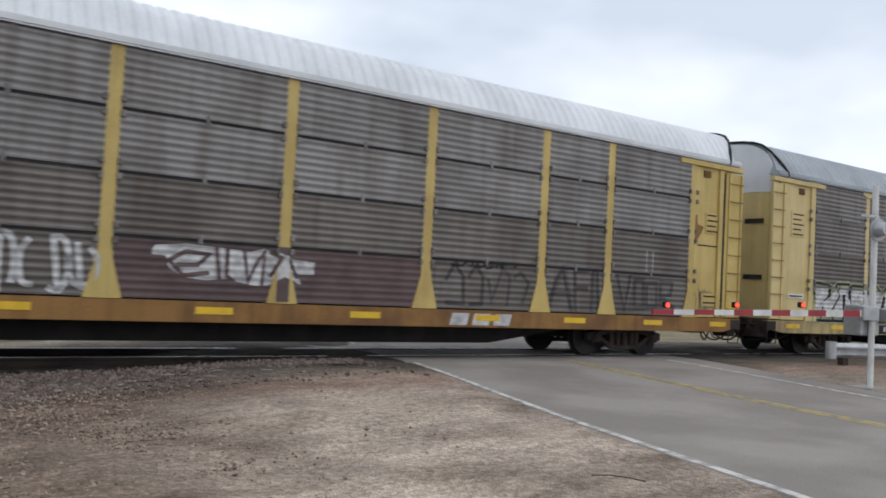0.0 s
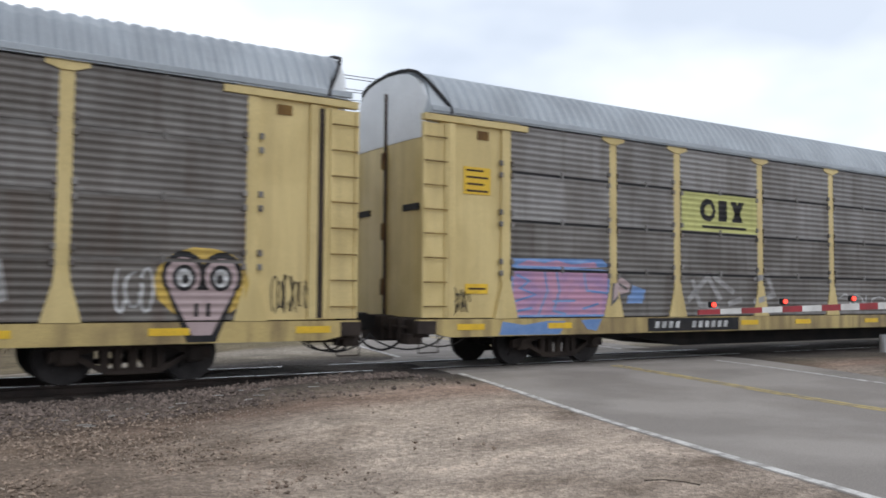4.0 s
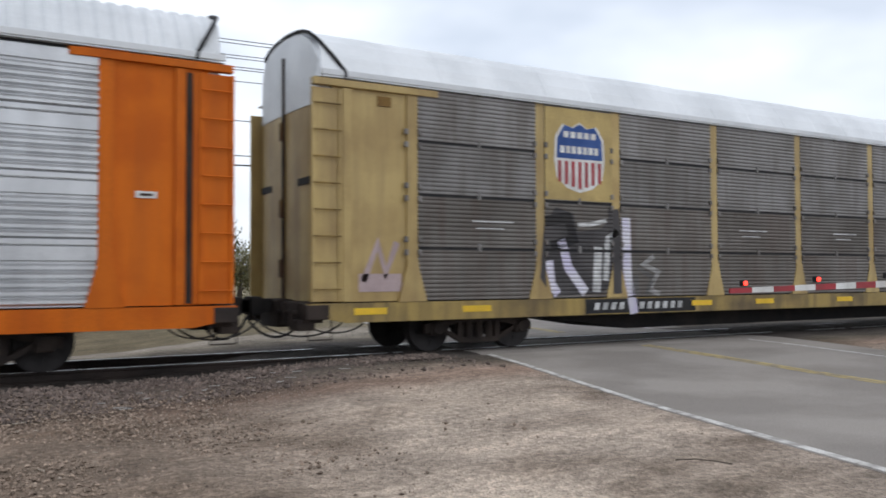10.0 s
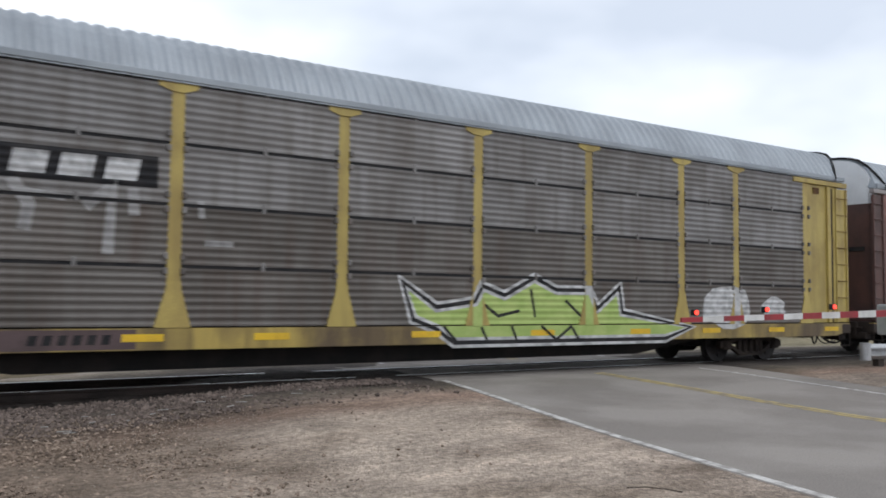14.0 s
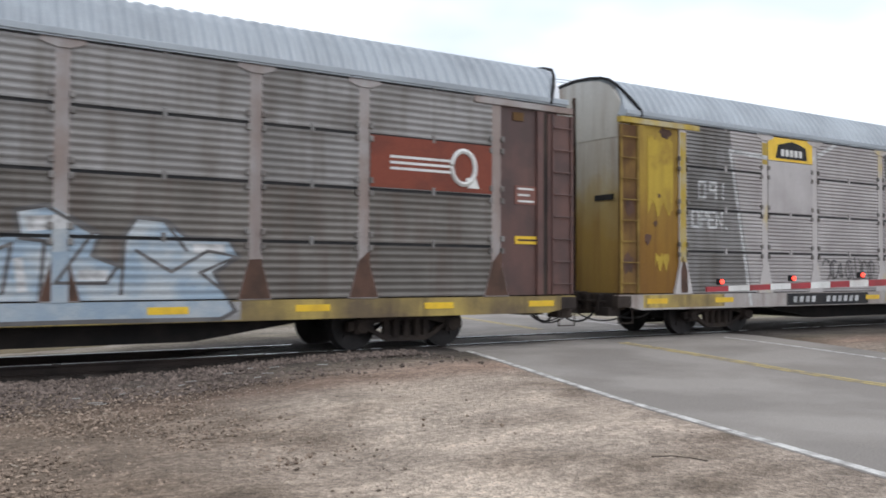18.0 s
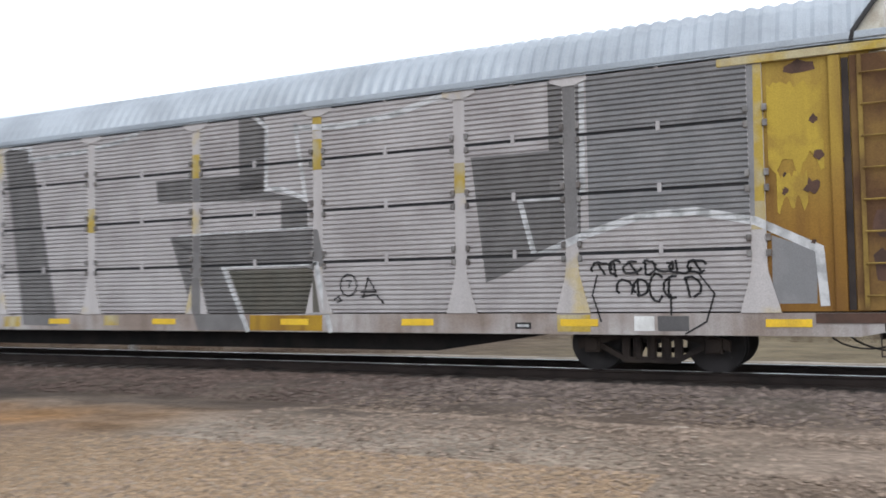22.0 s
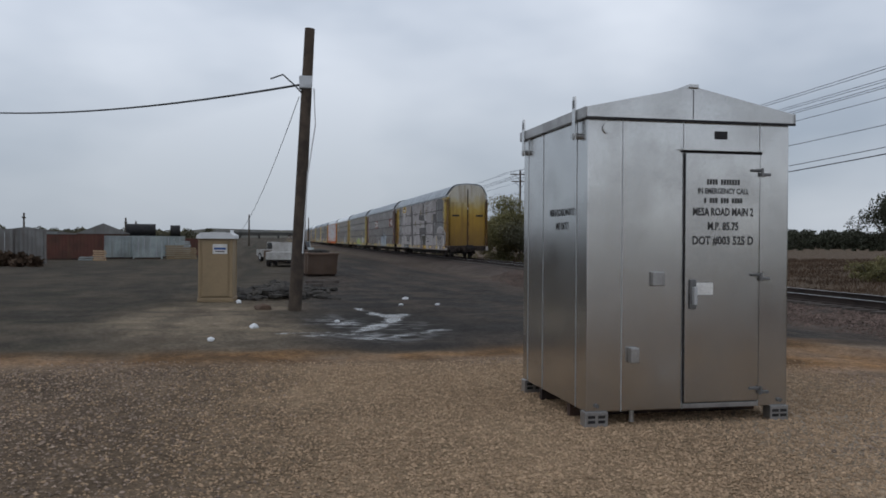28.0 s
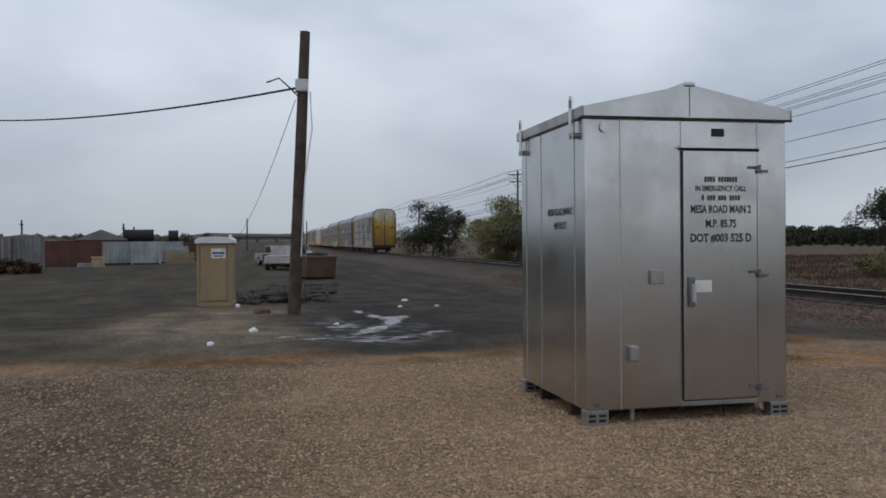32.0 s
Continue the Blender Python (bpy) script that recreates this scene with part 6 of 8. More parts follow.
for x in POSTS:
    part("rust_stain", prism_bm([(x - 0.255, 0.94), (x + 0.255, 0.94), (x + 0.25, 0.99), (x + 0.11, 1.5), (x + 0.1, 1.6 + 0.25 * math.sin(x * 7)), (x - 0.1, 1.55), (x - 0.11, 1.5), (x - 0.25, 0.99)], POST_FACE - 0.003, POST_FACE - 0.0004), M["foot_rust"], c, "dark brown rust at the foot of the post")
patch(c, "sill_patch", [rect(15.0, 20.4, 0.62, 0.9)], "ghost", 0)
mural(c, [(11.94, 0.68), (12.0, 1.11), (12.09, 1.42), (12.34, 1.48), (12.53, 1.58), (12.73, 1.36), (13.23, 1.55), (13.33, 1.35), (13.68, 1.29), (13.79, 1.55), (14.04, 1.29), (14.33, 1.35), (14.56, 1.49), (14.71, 1.28), (14.9, 1.63), (15.02, 1.07), (14.79, 0.66), (13.48, 0.63), (13.0, 0.71), (12.35, 0.63)], "ghost", [[(12.06, 1.36), (12.28, 1.36), (12.22, 1.04), (12.03, 0.94)], [(12.5, 1.55), (12.57, 1.01)], [(12.67, 1.36), (12.77, 1.0), (13.0, 1.35), (12.93, 1.0)], [(13.23, 1.22), (13.54, 1.29), (13.65, 0.99)], [(13.79, 1.52), (13.86, 1.02), (14.19, 1.25), (14.41, 1.01), (14.6, 1.46), (14.56, 0.98)], [(14.71, 1.21), (14.94, 1.56)]], "wine", 0.045, label="dusty white graffiti letters")
for l in ([(12.4, 1.4), (12.45, 1.0)], [(12.85, 1.4), (12.85, 1.0)], [(13.95, 1.2), (14.0, 1.0)], [(14.3, 1.25), (14.35, 1.0)]):
    patch(c, "graffiti_fill", stroke(l, 0.14), "chalk", 2)
patch(c, "graffiti_fill", [[(13.27, 0.66), (13.23, 1.22), (13.54, 1.29), (13.68, 1.02), (13.65, 0.65)]], "sun_tan", 2)
mural(c, [(15.18, 0.63), (15.17, 1.84), (15.57, 1.99), (15.78, 1.96), (15.74, 1.64), (16.32, 1.82), (16.76, 1.76), (17.3, 1.88), (17.25, 2.18), (17.67, 2.27), (18.34, 1.89), (18.24, 1.58), (18.63, 1.42), (18.68, 1.9), (18.84, 2.14), (19.25, 2.11), (19.56, 1.87), (20.21, 1.84), (20.37, 1.59), (19.98, 1.34), (20.31, 0.76), (20.09, 0.64), (18.23, 0.65), (16.41, 0.64)], "blue", [[(15.25, 1.84), (15.37, 1.56), (15.74, 1.64), (15.66, 1.14), (15.25, 1.07)], [(15.82, 1.93), (15.9, 1.06)], [(15.99, 1.71), (16.71, 1.76), (16.41, 1.42), (16.76, 1.35), (16.32, 1.06), (16.03, 1.64)], [(16.85, 1.57), (17.21, 1.72), (17.11, 1.05)], [(17.3, 1.8), (17.62, 1.77), (17.57, 0.97)], [(17.67, 2.23), (18.24, 1.89), (17.76, 1.19), (18.43, 1.19), (18.63, 1.5)], [(18.68, 1.9), (18.63, 1.03)], [(18.83, 1.66), (19.34, 1.35), (19.88, 1.67), (20.31, 1.59), (19.77, 1.34), (20.2, 1.01)], [(19.25, 2.07), (19.56, 1.67)], [(16.32, 0.64), (16.58, 0.9)], [(15.25, 0.9), (15.58, 0.64)]], "charcoal", 0.05, label="pale blue wildstyle graffiti with dark outline")
for l, w in (([(15.4, 1.4), (15.5, 1.1)], 0.16), ([(17.45, 2.0), (17.9, 2.05)], 0.2), ([(18.1, 1.3), (18.4, 1.3)], 0.14), ([(19.7, 1.7), (20.1, 1.7)], 0.14), ([(17.3, 1.5), (17.35, 1.1)], 0.12), ([(16.1, 1.0), (15.95, 1.4)], 0.12)):
    patch(c, "graffiti_fill", stroke(l, w), "chalk", 1.6)
scrawl(c, 1.1, 1.6, 1.75, 2.0, 3, "chalk", 54, 0.03)
board(c, 5.9, 8.7)

c = CARS["H"]
patch(c, "painted_block", [rect(2.12, 4.6, 0.96, 4.58)], "screen_grey", 0, label="unpainted grey screens at the front bay")
patch(c, "graffiti_fill", [[(3.5, 4.58), (4.62, 4.58), (4.62, 0.96), (4.25, 0.96)]], "screen_white", 1)
patch(c, "graffiti_fill", [[(16.06, 4.6), (16.65, 4.6), (16.67, 3.19), (16.07, 3.11)], [(14.0, 3.55), (16.67, 3.52), (16.67, 3.19), (17.02, 3.1), (17.02, 3.0), (14.05, 3.12)], [(17.02, 3.1), (17.6, 2.97), (17.6, 2.45), (17.02, 2.45)]], "charcoal_grey", 1, label="huge grey block-letter graffiti")
patch(c, "graffiti_fill", [[(14.36, 2.42), (17.81, 2.43), (17.98, 1.76), (15.67, 1.8), (15.0, 2.0)], [(14.36, 2.42), (15.67, 1.8), (16.25, 0.62), (15.06, 0.62)]], "charcoal_grey", 1)
patch(c, "graffiti_fill", [[(15.8, 1.74), (17.72, 1.74), (17.86, 0.95), (16.17, 0.95)]], "olive_grey", 2)
patch(c, "sill_patch", [rect(16.3, 17.9, 0.62, 0.9)], "yellow_dirty", 1)
patch(c, "graffiti_fill", [[(20.83, 3.47), (22.17, 3.47), (22.17, 1.86), (21.06, 1.42)], [(22.17, 4.56), (22.68, 4.56), (22.66, 2.07), (22.17, 1.86)]], "charcoal_grey", 1)
patch(c, "graffiti_fill", [[(22.79, 4.56), (25.23, 4.56), (25.2, 2.2), (24.4, 2.37), (23.57, 2.35), (22.79, 2.13)]], "slate", 1)
patch(c, "graffiti_fill", [[(25.41, 2.01), (26.0, 1.78), (25.97, 1.05), (25.4, 1.05)]], "slate", 1)
patch(c, "graffiti_fill", [[(9.55, 4.58), (10.42, 4.5), (11.25, 0.68), (10.2, 0.7)]], "charcoal_grey", 1)
for line in (stroke([(16.45, 4.58), (16.71, 4.36), (16.69, 3.22), (17.07, 3.19), (17.56, 2.99), (17.35, 4.35)], 0.09), stroke([(17.35, 4.3), (18.33, 4.23), (19.36, 4.32), (20.39, 4.57)], 0.11), stroke([(15.67, 1.82), (16.25, 0.62)], 0.1), stroke([(15.67, 1.82), (17.77, 1.82)], 0.07), stroke([(17.77, 1.82), (18.07, 0.62)], 0.1), stroke([(22.72, 4.5), (22.7, 2.73), (21.66, 2.74), (21.9, 1.82)], 0.09), stroke([(21.94, 1.81), (22.74, 2.13), (23.57, 2.37), (24.4, 2.4), (25.21, 2.22), (26.02, 1.8), (26.07, 1.05)], 0.12), stroke([(9.8, 4.58), (10.4, 4.5), (10.38, 4.24), (12.07, 4.32), (13.04, 4.42), (13.56, 4.58)], 0.09), stroke([(4.21, 0.66), (3.52, 4.12)], 0.1), stroke([(3.52, 4.12), (4.96, 4.05), (6.54, 4.15), (7.46, 4.57)], 0.1), stroke([(14.6, 2.44), (17.7, 2.47)], 0.03)):
    patch(c, "graffiti_outline", line, "chalk", 2)
part("emblem_plate", box_bm(4.84, 6.51, -0.009, 0.03, 4.02, 4.57), M["sticker"], c, "yellow plate with a dark shield emblem")
part("white_plate", box_bm(4.84, 6.51, -0.009, 0.03, 2.8, 4.0), M["screen_white"], c, "plain whitewashed plate")
flat(c, "shield", [(5.1, 4.08), (5.2, 4.4), (5.5, 4.46), (5.7, 4.5), (5.95, 4.46), (6.25, 4.38), (6.3, 4.08)], "ink", -0.001)
for k in range(5):
    flat(c, "lettering_bar", rect(5.3 + k * 0.17, 5.42 + k * 0.17, 4.14, 4.3), "white", -0.004)
for ch, x, z in (("0", 2.5, 3.02), ("9", 2.85, 3.02), ("!", 3.22, 3.02), ("O", 2.28, 2.38), ("P", 2.55, 2.38), ("E", 2.8, 2.38), ("N", 3.05, 2.38), (".", 3.36, 2.38)):
    for l in BLOCK[ch]:
        patch(c, "block_letter", stroke([(x + u * 0.19, z + v * 0.34) for u, v in l], 0.065), "chalk", 2)
scrawl(c, 6.9, 9.1, 1.15, 1.8, 7, "charcoal", 61, 0.045)
patch(c, "graffiti_line", stroke([(18.45 + 0.17 * math.cos(a), 1.42 + 0.19 * math.sin(a)) for a in np.linspace(0, 6.3, 12)], 0.03) + stroke([(18.16, 1.17), (18.24, 1.23), (18.3, 1.16), (18.22, 1.13)], 0.03) + stroke([(18.75, 1.2), (18.85, 1.55), (19.0, 1.3), (18.7, 1.3)], 0.03) + stroke([(18.7, 1.22), (19.0, 1.25), (19.16, 1.1)], 0.03) + stroke([(18.4, 1.5), (18.5, 1.5), (18.45, 1.38)], 0.025), "ink", 3)
scrawl(c, 22.85, 24.5, 1.45, 1.75, 7, "ink", 62, 0.035)
scrawl(c, 23.2, 24.4, 1.1, 1.5, 5, "ink", 63, 0.035)
patch(c, "graffiti_line", stroke([(22.9, 1.5), (22.82, 1.2), (22.95, 0.8)], 0.025) + stroke([(24.4, 1.5), (24.62, 1.2), (24.5, 0.8), (24.2, 0.62)], 0.025) + stroke([(24.0, 1.2), (24.0, 0.9)], 0.03), "ink", 3)
patch(c, "inspection_plate", [rect(23.45, 23.75, 0.66, 0.88)], "white", 1)
patch(c, "inspection_plate", [rect(23.8, 24.25, 0.66, 0.88)], "charcoal", 1)
patch(c, "sill_slot", [rect(21.55, 21.82, 0.68, 0.78)], "ink", 1)
patch(c, "sill_slot", [rect(21.59, 21.78, 0.71, 0.75)], "chalk", 2)
for x, z, s in ((26.0, 3.6, 0.05), (25.95, 2.66, 0.09), (25.6, 2.62, 0.04), (26.3, 3.9, 0.03), (26.05, 3.1, 0.06), (25.95, 1.9, 0.03), (26.35, 3.0, 0.04), (1.2, 2.4, 0.05), (0.95, 2.1, 0.1), (1.3, 3.0, 0.04)):
    part("rust_hole", prism_bm(loop(x, z, s, s * 1.2, random.Random(int(x * 100)), 0.4, 13), 0.038, 0.052), M["foot_rust"], c)

patch(c, "paint_patch", [rect(x - 0.1, x + 0.1, z0, z1) for x, z0, z1 in ((25.24, 2.5, 4.45), (22.51, 3.55, 4.15), (22.51, 2.1, 3.05), (20.62, 2.9, 3.4), (17.82, 4.2, 4.45), (17.82, 3.5, 4.05), (15.02, 3.3, 4.0), (12.22, 2.6, 3.1))], "post_yellow", 0, label="flaking yellow paint on the posts")
patch(c, "sill_patch", [rect(22.25, 22.78, 0.64, 0.9)], "post_yellow", 1)
part("latch_seal", box_bm(LEN - 0.225, LEN - 0.205, 1.49, 1.57, 3.68, 3.82), M["white"], c)

patch(c, "sill_patch", [rect(0.8, 3.3, 0.64, 0.91)], "sill_yellow", 0, label="old yellow paint left on the sill")
patch(c, "sill_patch", [rect(9.6, 10.1, 0.66, 0.88), rect(12.6, 13.0, 0.7, 0.9)], "post_yellow", 0)
patch(c, "rust_stain", [[(1.9, 0.95), (2.12, 0.95), (2.1, 1.4), (1.98, 1.75), (1.9, 1.4)]], "foot_rust", 1, label="brown rust at the foot of the post")
for x, z0, z1 in ((2.0, 1.6, 4.4), (25.24, 2.1, 2.5), (4.73, 3.9, 4.4)):
    patch(c, "paint_patch", [rect(x - 0.09, x + 0.1, z0, z1)], "post_yellow", 0)
for x0, x1, z0, z1, seed in ((25.4, 26.12, 3.0, 4.12, 3), (25.5, 25.9, 2.45, 2.85, 4), (0.98, 1.72, 2.7, 4.2, 5), (1.2, 1.6, 1.5, 1.75, 6)):
    rg = random.Random(seed)
    n = 16
    edge = [(x0 + (x1 - x0) * k / n, z0 + rg.uniform(-0.05, 0.07) + 0.12 * math.sin(k * 0.9 + seed)) for k in range(n + 1)]
    top = [(x1 - (x1 - x0) * k / n, z1 + rg.uniform(-0.06, 0.06)) for k in range(n + 1)]
    part("paint_patch", prism_bm(edge + top, 0.042, 0.052), M["flake_yellow"], c, "yellow paint still holding on the panel")
part("sill_grime", box_bm(25.95, 27.1, -0.012, 0.0, 0.78, 0.918), M["foot_rust"], c, "grimy brown end of the sill")
for x, z, sx, sz in ((25.85, 4.34, 0.19, 0.1), (1.5, 4.33, 0.16, 0.14), (0.42, 2.75, 0.14, 0.2), (0.4, 1.55, 0.16, 0.22), (26.85, 2.1, 0.16, 0.2), (26.82, 1.5, 0.17, 0.24), (25.62, 2.75, 0.06, 0.12)):
    rust = loop(x, z, sx, sz, random.Random(int(x * 37 + z * 11)), 0.35, 11)
    part("rust_blotch", prism_bm(rust, 0.0165 if x < 0.7 or x > 26.5 else 0.046, 0.024 if x < 0.7 or x > 26.5 else 0.056), M["foot_rust"], c, "ragged dark rust blotch")
board(c, 5.5, 8.8)

# notices on the end panels of the cars
for key, rows in (("B", ((3.1, 3.75, 1.05, 1.65, "cream"), (1.5, 1.62, 1.0, 1.7, "white"))), ("C", ((3.2, 3.7, 1.05, 1.65, "sticker"), (1.38, 1.56, 1.1, 1.6, "sticker"))), ("A", ((2.9, 3.4, 25.75, 26.3, "yellow"), (1.2, 1.5, 25.7, 26.4, "yellow"))), ("F", ((1.45, 1.7, 0.95, 1.6, "sticker"),)), ("G", ((1.5, 1.7, 1.0, 1.55, "sticker"), (1.9, 2.05, 25.7, 26.3, "sticker"), (2.65, 3.0, 25.7, 26.2, "oxide"))), ("D", ((2.5, 2.6, 25.65, 25.95, "white"),))):
    for z0, z1, x0, x1, mm in rows:
        nt = part("notice", box_bm(x0, x1, 0.036, 0.05, z0, z1), M[mm], CARS[key], "stencilled notice on the end panel")
        nb = max(1, int((z1 - z0) / 0.11))
        for k in range(nb):
            z = z0 + (z1 - z0) * (k + 0.5) / nb
            part("lettering_bar", box_bm(x0 + 0.06, x1 - 0.06 - 0.1 * (k % 2), 0.032, 0.036, z - 0.018, z + 0.018), M["steel" if mm != "oxide" else "white"], nt)
for key in "ABCEFG":
    for x0, s in ((0.0, 1), (LEN, -1)):
        a, b = sorted((x0 + s * 1.35, x0 + s * 1.6))
        part("latch_window", box_bm(a, b, 0.03, 0.06, 4.22, 4.38), M["plate_rust"], CARS[key])


# ---- signal cabinet ----
def cabinet():
    a = 90.6
    cab = thing("signal_cabinet", "bare aluminium railway signal cabinet standing on the gravel pad", "signal cabinet", at=(-6.683, 2.522, -0.147), turn=a)
    W, D, H0, H1 = 1.824, 1.742, 0.10, 2.50
    al = M["aluminium"]
    # local x runs along the door side, local y to the back
    part("body", box_bm(0, W, 0, D, H0, H1, 0.012), al, cab)
    roof = prism_bm([(-0.03, H1 + 0.0), (W + 0.03, H1 + 0.0), (W + 0.03, H1 + 0.085), (W / 2, H1 + 0.285), (-0.03, H1 + 0.085)], -0.035, D + 0.035)
    rf = part("roof", roof, al, cab)
    part("ridge_cap", box_bm(W / 2 - 0.045, W / 2 + 0.045, -0.05, D + 0.05, H1 + 0.265, H1 + 0.305, 0.012), al, rf)
    part("gable_seam", box_bm(W / 2 - 0.004, W / 2 + 0.004, -0.038, -0.034, H1 + 0.02, H1 + 0.26), M["hinge_dark"], rf)
    for x in (-0.036, W + 0.02):
        part("fascia", box_bm(x, x + 0.016, -0.04, D + 0.04, H1 + 0.0, H1 + 0.088, 0.004), M["hinge_light"], rf, "pale eave trim")
    # black strip put in for the shadow line below the roof
    part("drip_edge", box_bm(-0.034, W + 0.034, -0.042, -0.03, H1 - 0.012, H1 + 0.008), M["ink"], rf, "black strip painting the shadow gap under the eave")
    # door
    dx0, dx1, dz0, dz1 = 0.855, 1.535, 0.155, 2.235
    door = part("door", box_bm(dx0, dx1, -0.03, -0.002, dz0, dz1, 0.008), al, cab)
    for nm, b in (("door_seam", (dx0 - 0.012, dx0 - 0.002, dz0, dz1)), ("door_seam", (dx1 + 0.002, dx1 + 0.012, dz0, dz1)), ("door_seam", (dx0 - 0.03, dx1 + 0.03, dz1 + 0.004, dz1 + 0.02)), ("door_seam", (dx0, dx1, dz0 - 0.012, dz0 - 0.002))):
        part(nm, box_bm(b[0], b[1], -0.012, -0.001, b[2], b[3]), M["ink"], cab)
    part("door_sill", box_bm(dx0 - 0.01, dx1 + 0.01, -0.014, -0.002, 0.105, 0.145, 0.004), M["hinge_light"], cab)
    part("drip_cap", box_bm(dx0 - 0.04, dx1 + 0.03, -0.055, -0.002, dz1 + 0.022, dz1 + 0.034), al, cab)
    for z in (0.245, 1.205, 2.085):
        h = part("hinge", box_bm(dx1 - 0.085, dx1 + 0.02, -0.05, -0.03, z + 0.004, z + 0.026, 0.005), M["hinge_dark"], cab)
        part("hinge_strap", box_bm(dx1 - 0.01, dx1 + 0.09, -0.05, -0.03, z - 0.03, z - 0.004, 0.005), M["hinge_dark"], h)
        part("hinge_pin", cyl_bm((dx1 + 0.006, -0.055, z - 0.035), (dx1 + 0.006, -0.055, z + 0.035), 0.012, None, 10), M["hinge_dark"], h)
    hd = part("door_handle", box_bm(dx0 + 0.035, dx0 + 0.095, -0.05, -0.03, 0.935, 1.185, 0.012), M["hinge_dark"], door)
    part("latch_lever", box_bm(dx0 + 0.05, dx0 + 0.08, -0.095, -0.05, 0.975, 1.125, 0.008), M["galv"], hd)
    part("notice", box_bm(dx0 + 0.1, dx0 + 0.25, -0.034, -0.0305, 1.055, 1.155), M["white"], door, "small white paper notice")
    part("nameplate", box_bm(1.13, 1.24, -0.012, -0.001, 2.36, 2.425, 0.003), M["ink"], cab, "small dark maker's plate")
    for x in (0.305, 0.845, dx1 + 0.012):
        part("panel_seam", box_bm(x - 0.003, x + 0.003, -0.004, 0.0, H0, H1), M["galv"], cab)
    part("junction_box", box_bm(0.56, 0.67, -0.04, 0.0, 1.13, 1.245, 0.008), M["hinge_light"], cab)
    part("outlet_box", box_bm(0.365, 0.44, -0.06, 0.0, 0.5, 0.625, 0.01), M["hinge_light"], cab)
    part("vent_cover", cyl_bm((0.17, -0.02, 2.42), (0.17, 0.0, 2.42), 0.045, None, 16), al, cab)
    # lifting eyes and feet
    for x, y, up in ((-0.045, 0.2, 0.2), (-0.045, D - 0.12, 0.2), (W + 0.045, 0.2, 0.1), (W + 0.045, D - 0.12, 0.1)):
        e = part("lifting_eye", prism_bm([(y - 0.035, H1 - 0.16), (y + 0.035, H1 - 0.16), (y + 0.035, H1 + up - 0.04), (y + 0.022, H1 + up), (y - 0.022, H1 + up), (y - 0.035, H1 + up - 0.04)], x - 0.006, x + 0.006, "x"), al, cab, "flat metal lifting strap")
        part("eye_hole", box_bm(x - 0.009, x + 0.009, y - 0.018, y + 0.018, H1 + up - 0.1, H1 + up - 0.03, 0.004), M["hinge_dark"], e)
        part("bolt_plate", cyl_bm((x - 0.012, y, H1 - 0.13), (x + 0.05 if x < 0 else x - 0.05, y, H1 - 0.13), 0.026, None, 12), M["hinge_light"], e)
    for x0, x1 in ((-0.01, 0.19), (W - 0.16, W + 0.01)):
        for y0, y1 in ((-0.012, 0.1), (D - 0.1, D + 0.012)):
            ft = part("foot", box_bm(x0, x1, y0, y1, -0.03, 0.1, 0.006), M["hinge_light"], cab)
            for k in (0.28, 0.72):
                xs = x0 + (x1 - x0) * k
                for z in (0.02, 0.06):
                    part("foot_slot", box_bm(xs - 0.03, xs + 0.03, y0 - 0.004, y0 + 0.004, z - 0.012, z + 0.012), M["ink"], ft)
            part("foot_bolt", cyl_bm(((x0 + x1) / 2, y0 - 0.012, 0.15), ((x0 + x1) / 2, y0 + 0.02, 0.15), 0.018, None, 8), M["hinge_dark"], cab)
    part("base_skid", box_bm(0.03, W - 0.03, 0.45, 0.52, -0.02, 0.1), M["steel"], cab)
    part("base_skid", box_bm(0.03, W - 0.03, D - 0.52, D - 0.45, -0.02, 0.1), M["steel"], cab)
    part("conduit", cyl_bm((0.42, 0.05, 0.0), (0.42, 0.05, 0.12), 0.022, None, 10), M["hinge_light"], cab)
    for y in (0.24, 1.12, 1.58):
        part("panel_seam", box_bm(-0.004, 0.0, y - 0.003, y + 0.003, H0, H1), M["galv"], cab)
    # lettering on the door
    cx = (dx0 + dx1) / 2

    for z, h, n, gaps in ((1.998, 0.045, 12, (4,)), (1.843, 0.042, 14, (1, 5, 9))):
        for k in range(n):
            if k not in gaps:
                x = cx + (k - (n - 1) / 2) * 0.0255
                part("lettering_bar", box_bm(x - 0.0085, x + 0.0085, -0.033, -0.0305, z - h / 2, z + h / 2), M["ink"], door)
    up = Matrix.Rotation(math.pi / 2, 4, "X")
    for txt, h, z, wide in (("IN EMERGENCY CALL", 0.046, 1.92, 0.76), ("MESA ROAD MAIN 2", 0.066, 1.745, 0.67), ("M.P. 85.75", 0.066, 1.625, 0.74), ("DOT #003 525 D", 0.07, 1.505, 0.79)):
        o = lettering("lettering", txt, h, M["ink"], door, Matrix.Translation((cx, -0.032, z)) @ up @ Matrix.Diagonal((wide, 1, 1, 1)))
    for txt, z in (("MESA ROAD MAIN 2", 1.745), ("M.P. 85.75", 1.625)):
        lettering("lettering", txt, 0.062, M["ink"], cab, Matrix.Translation((-0.008, 0.6, z)) @ Matrix.Rotation(-math.pi / 2, 4, "Z") @ up @ Matrix.Diagonal((0.8, 1, 1, 1)))
    return cab


cabinet()


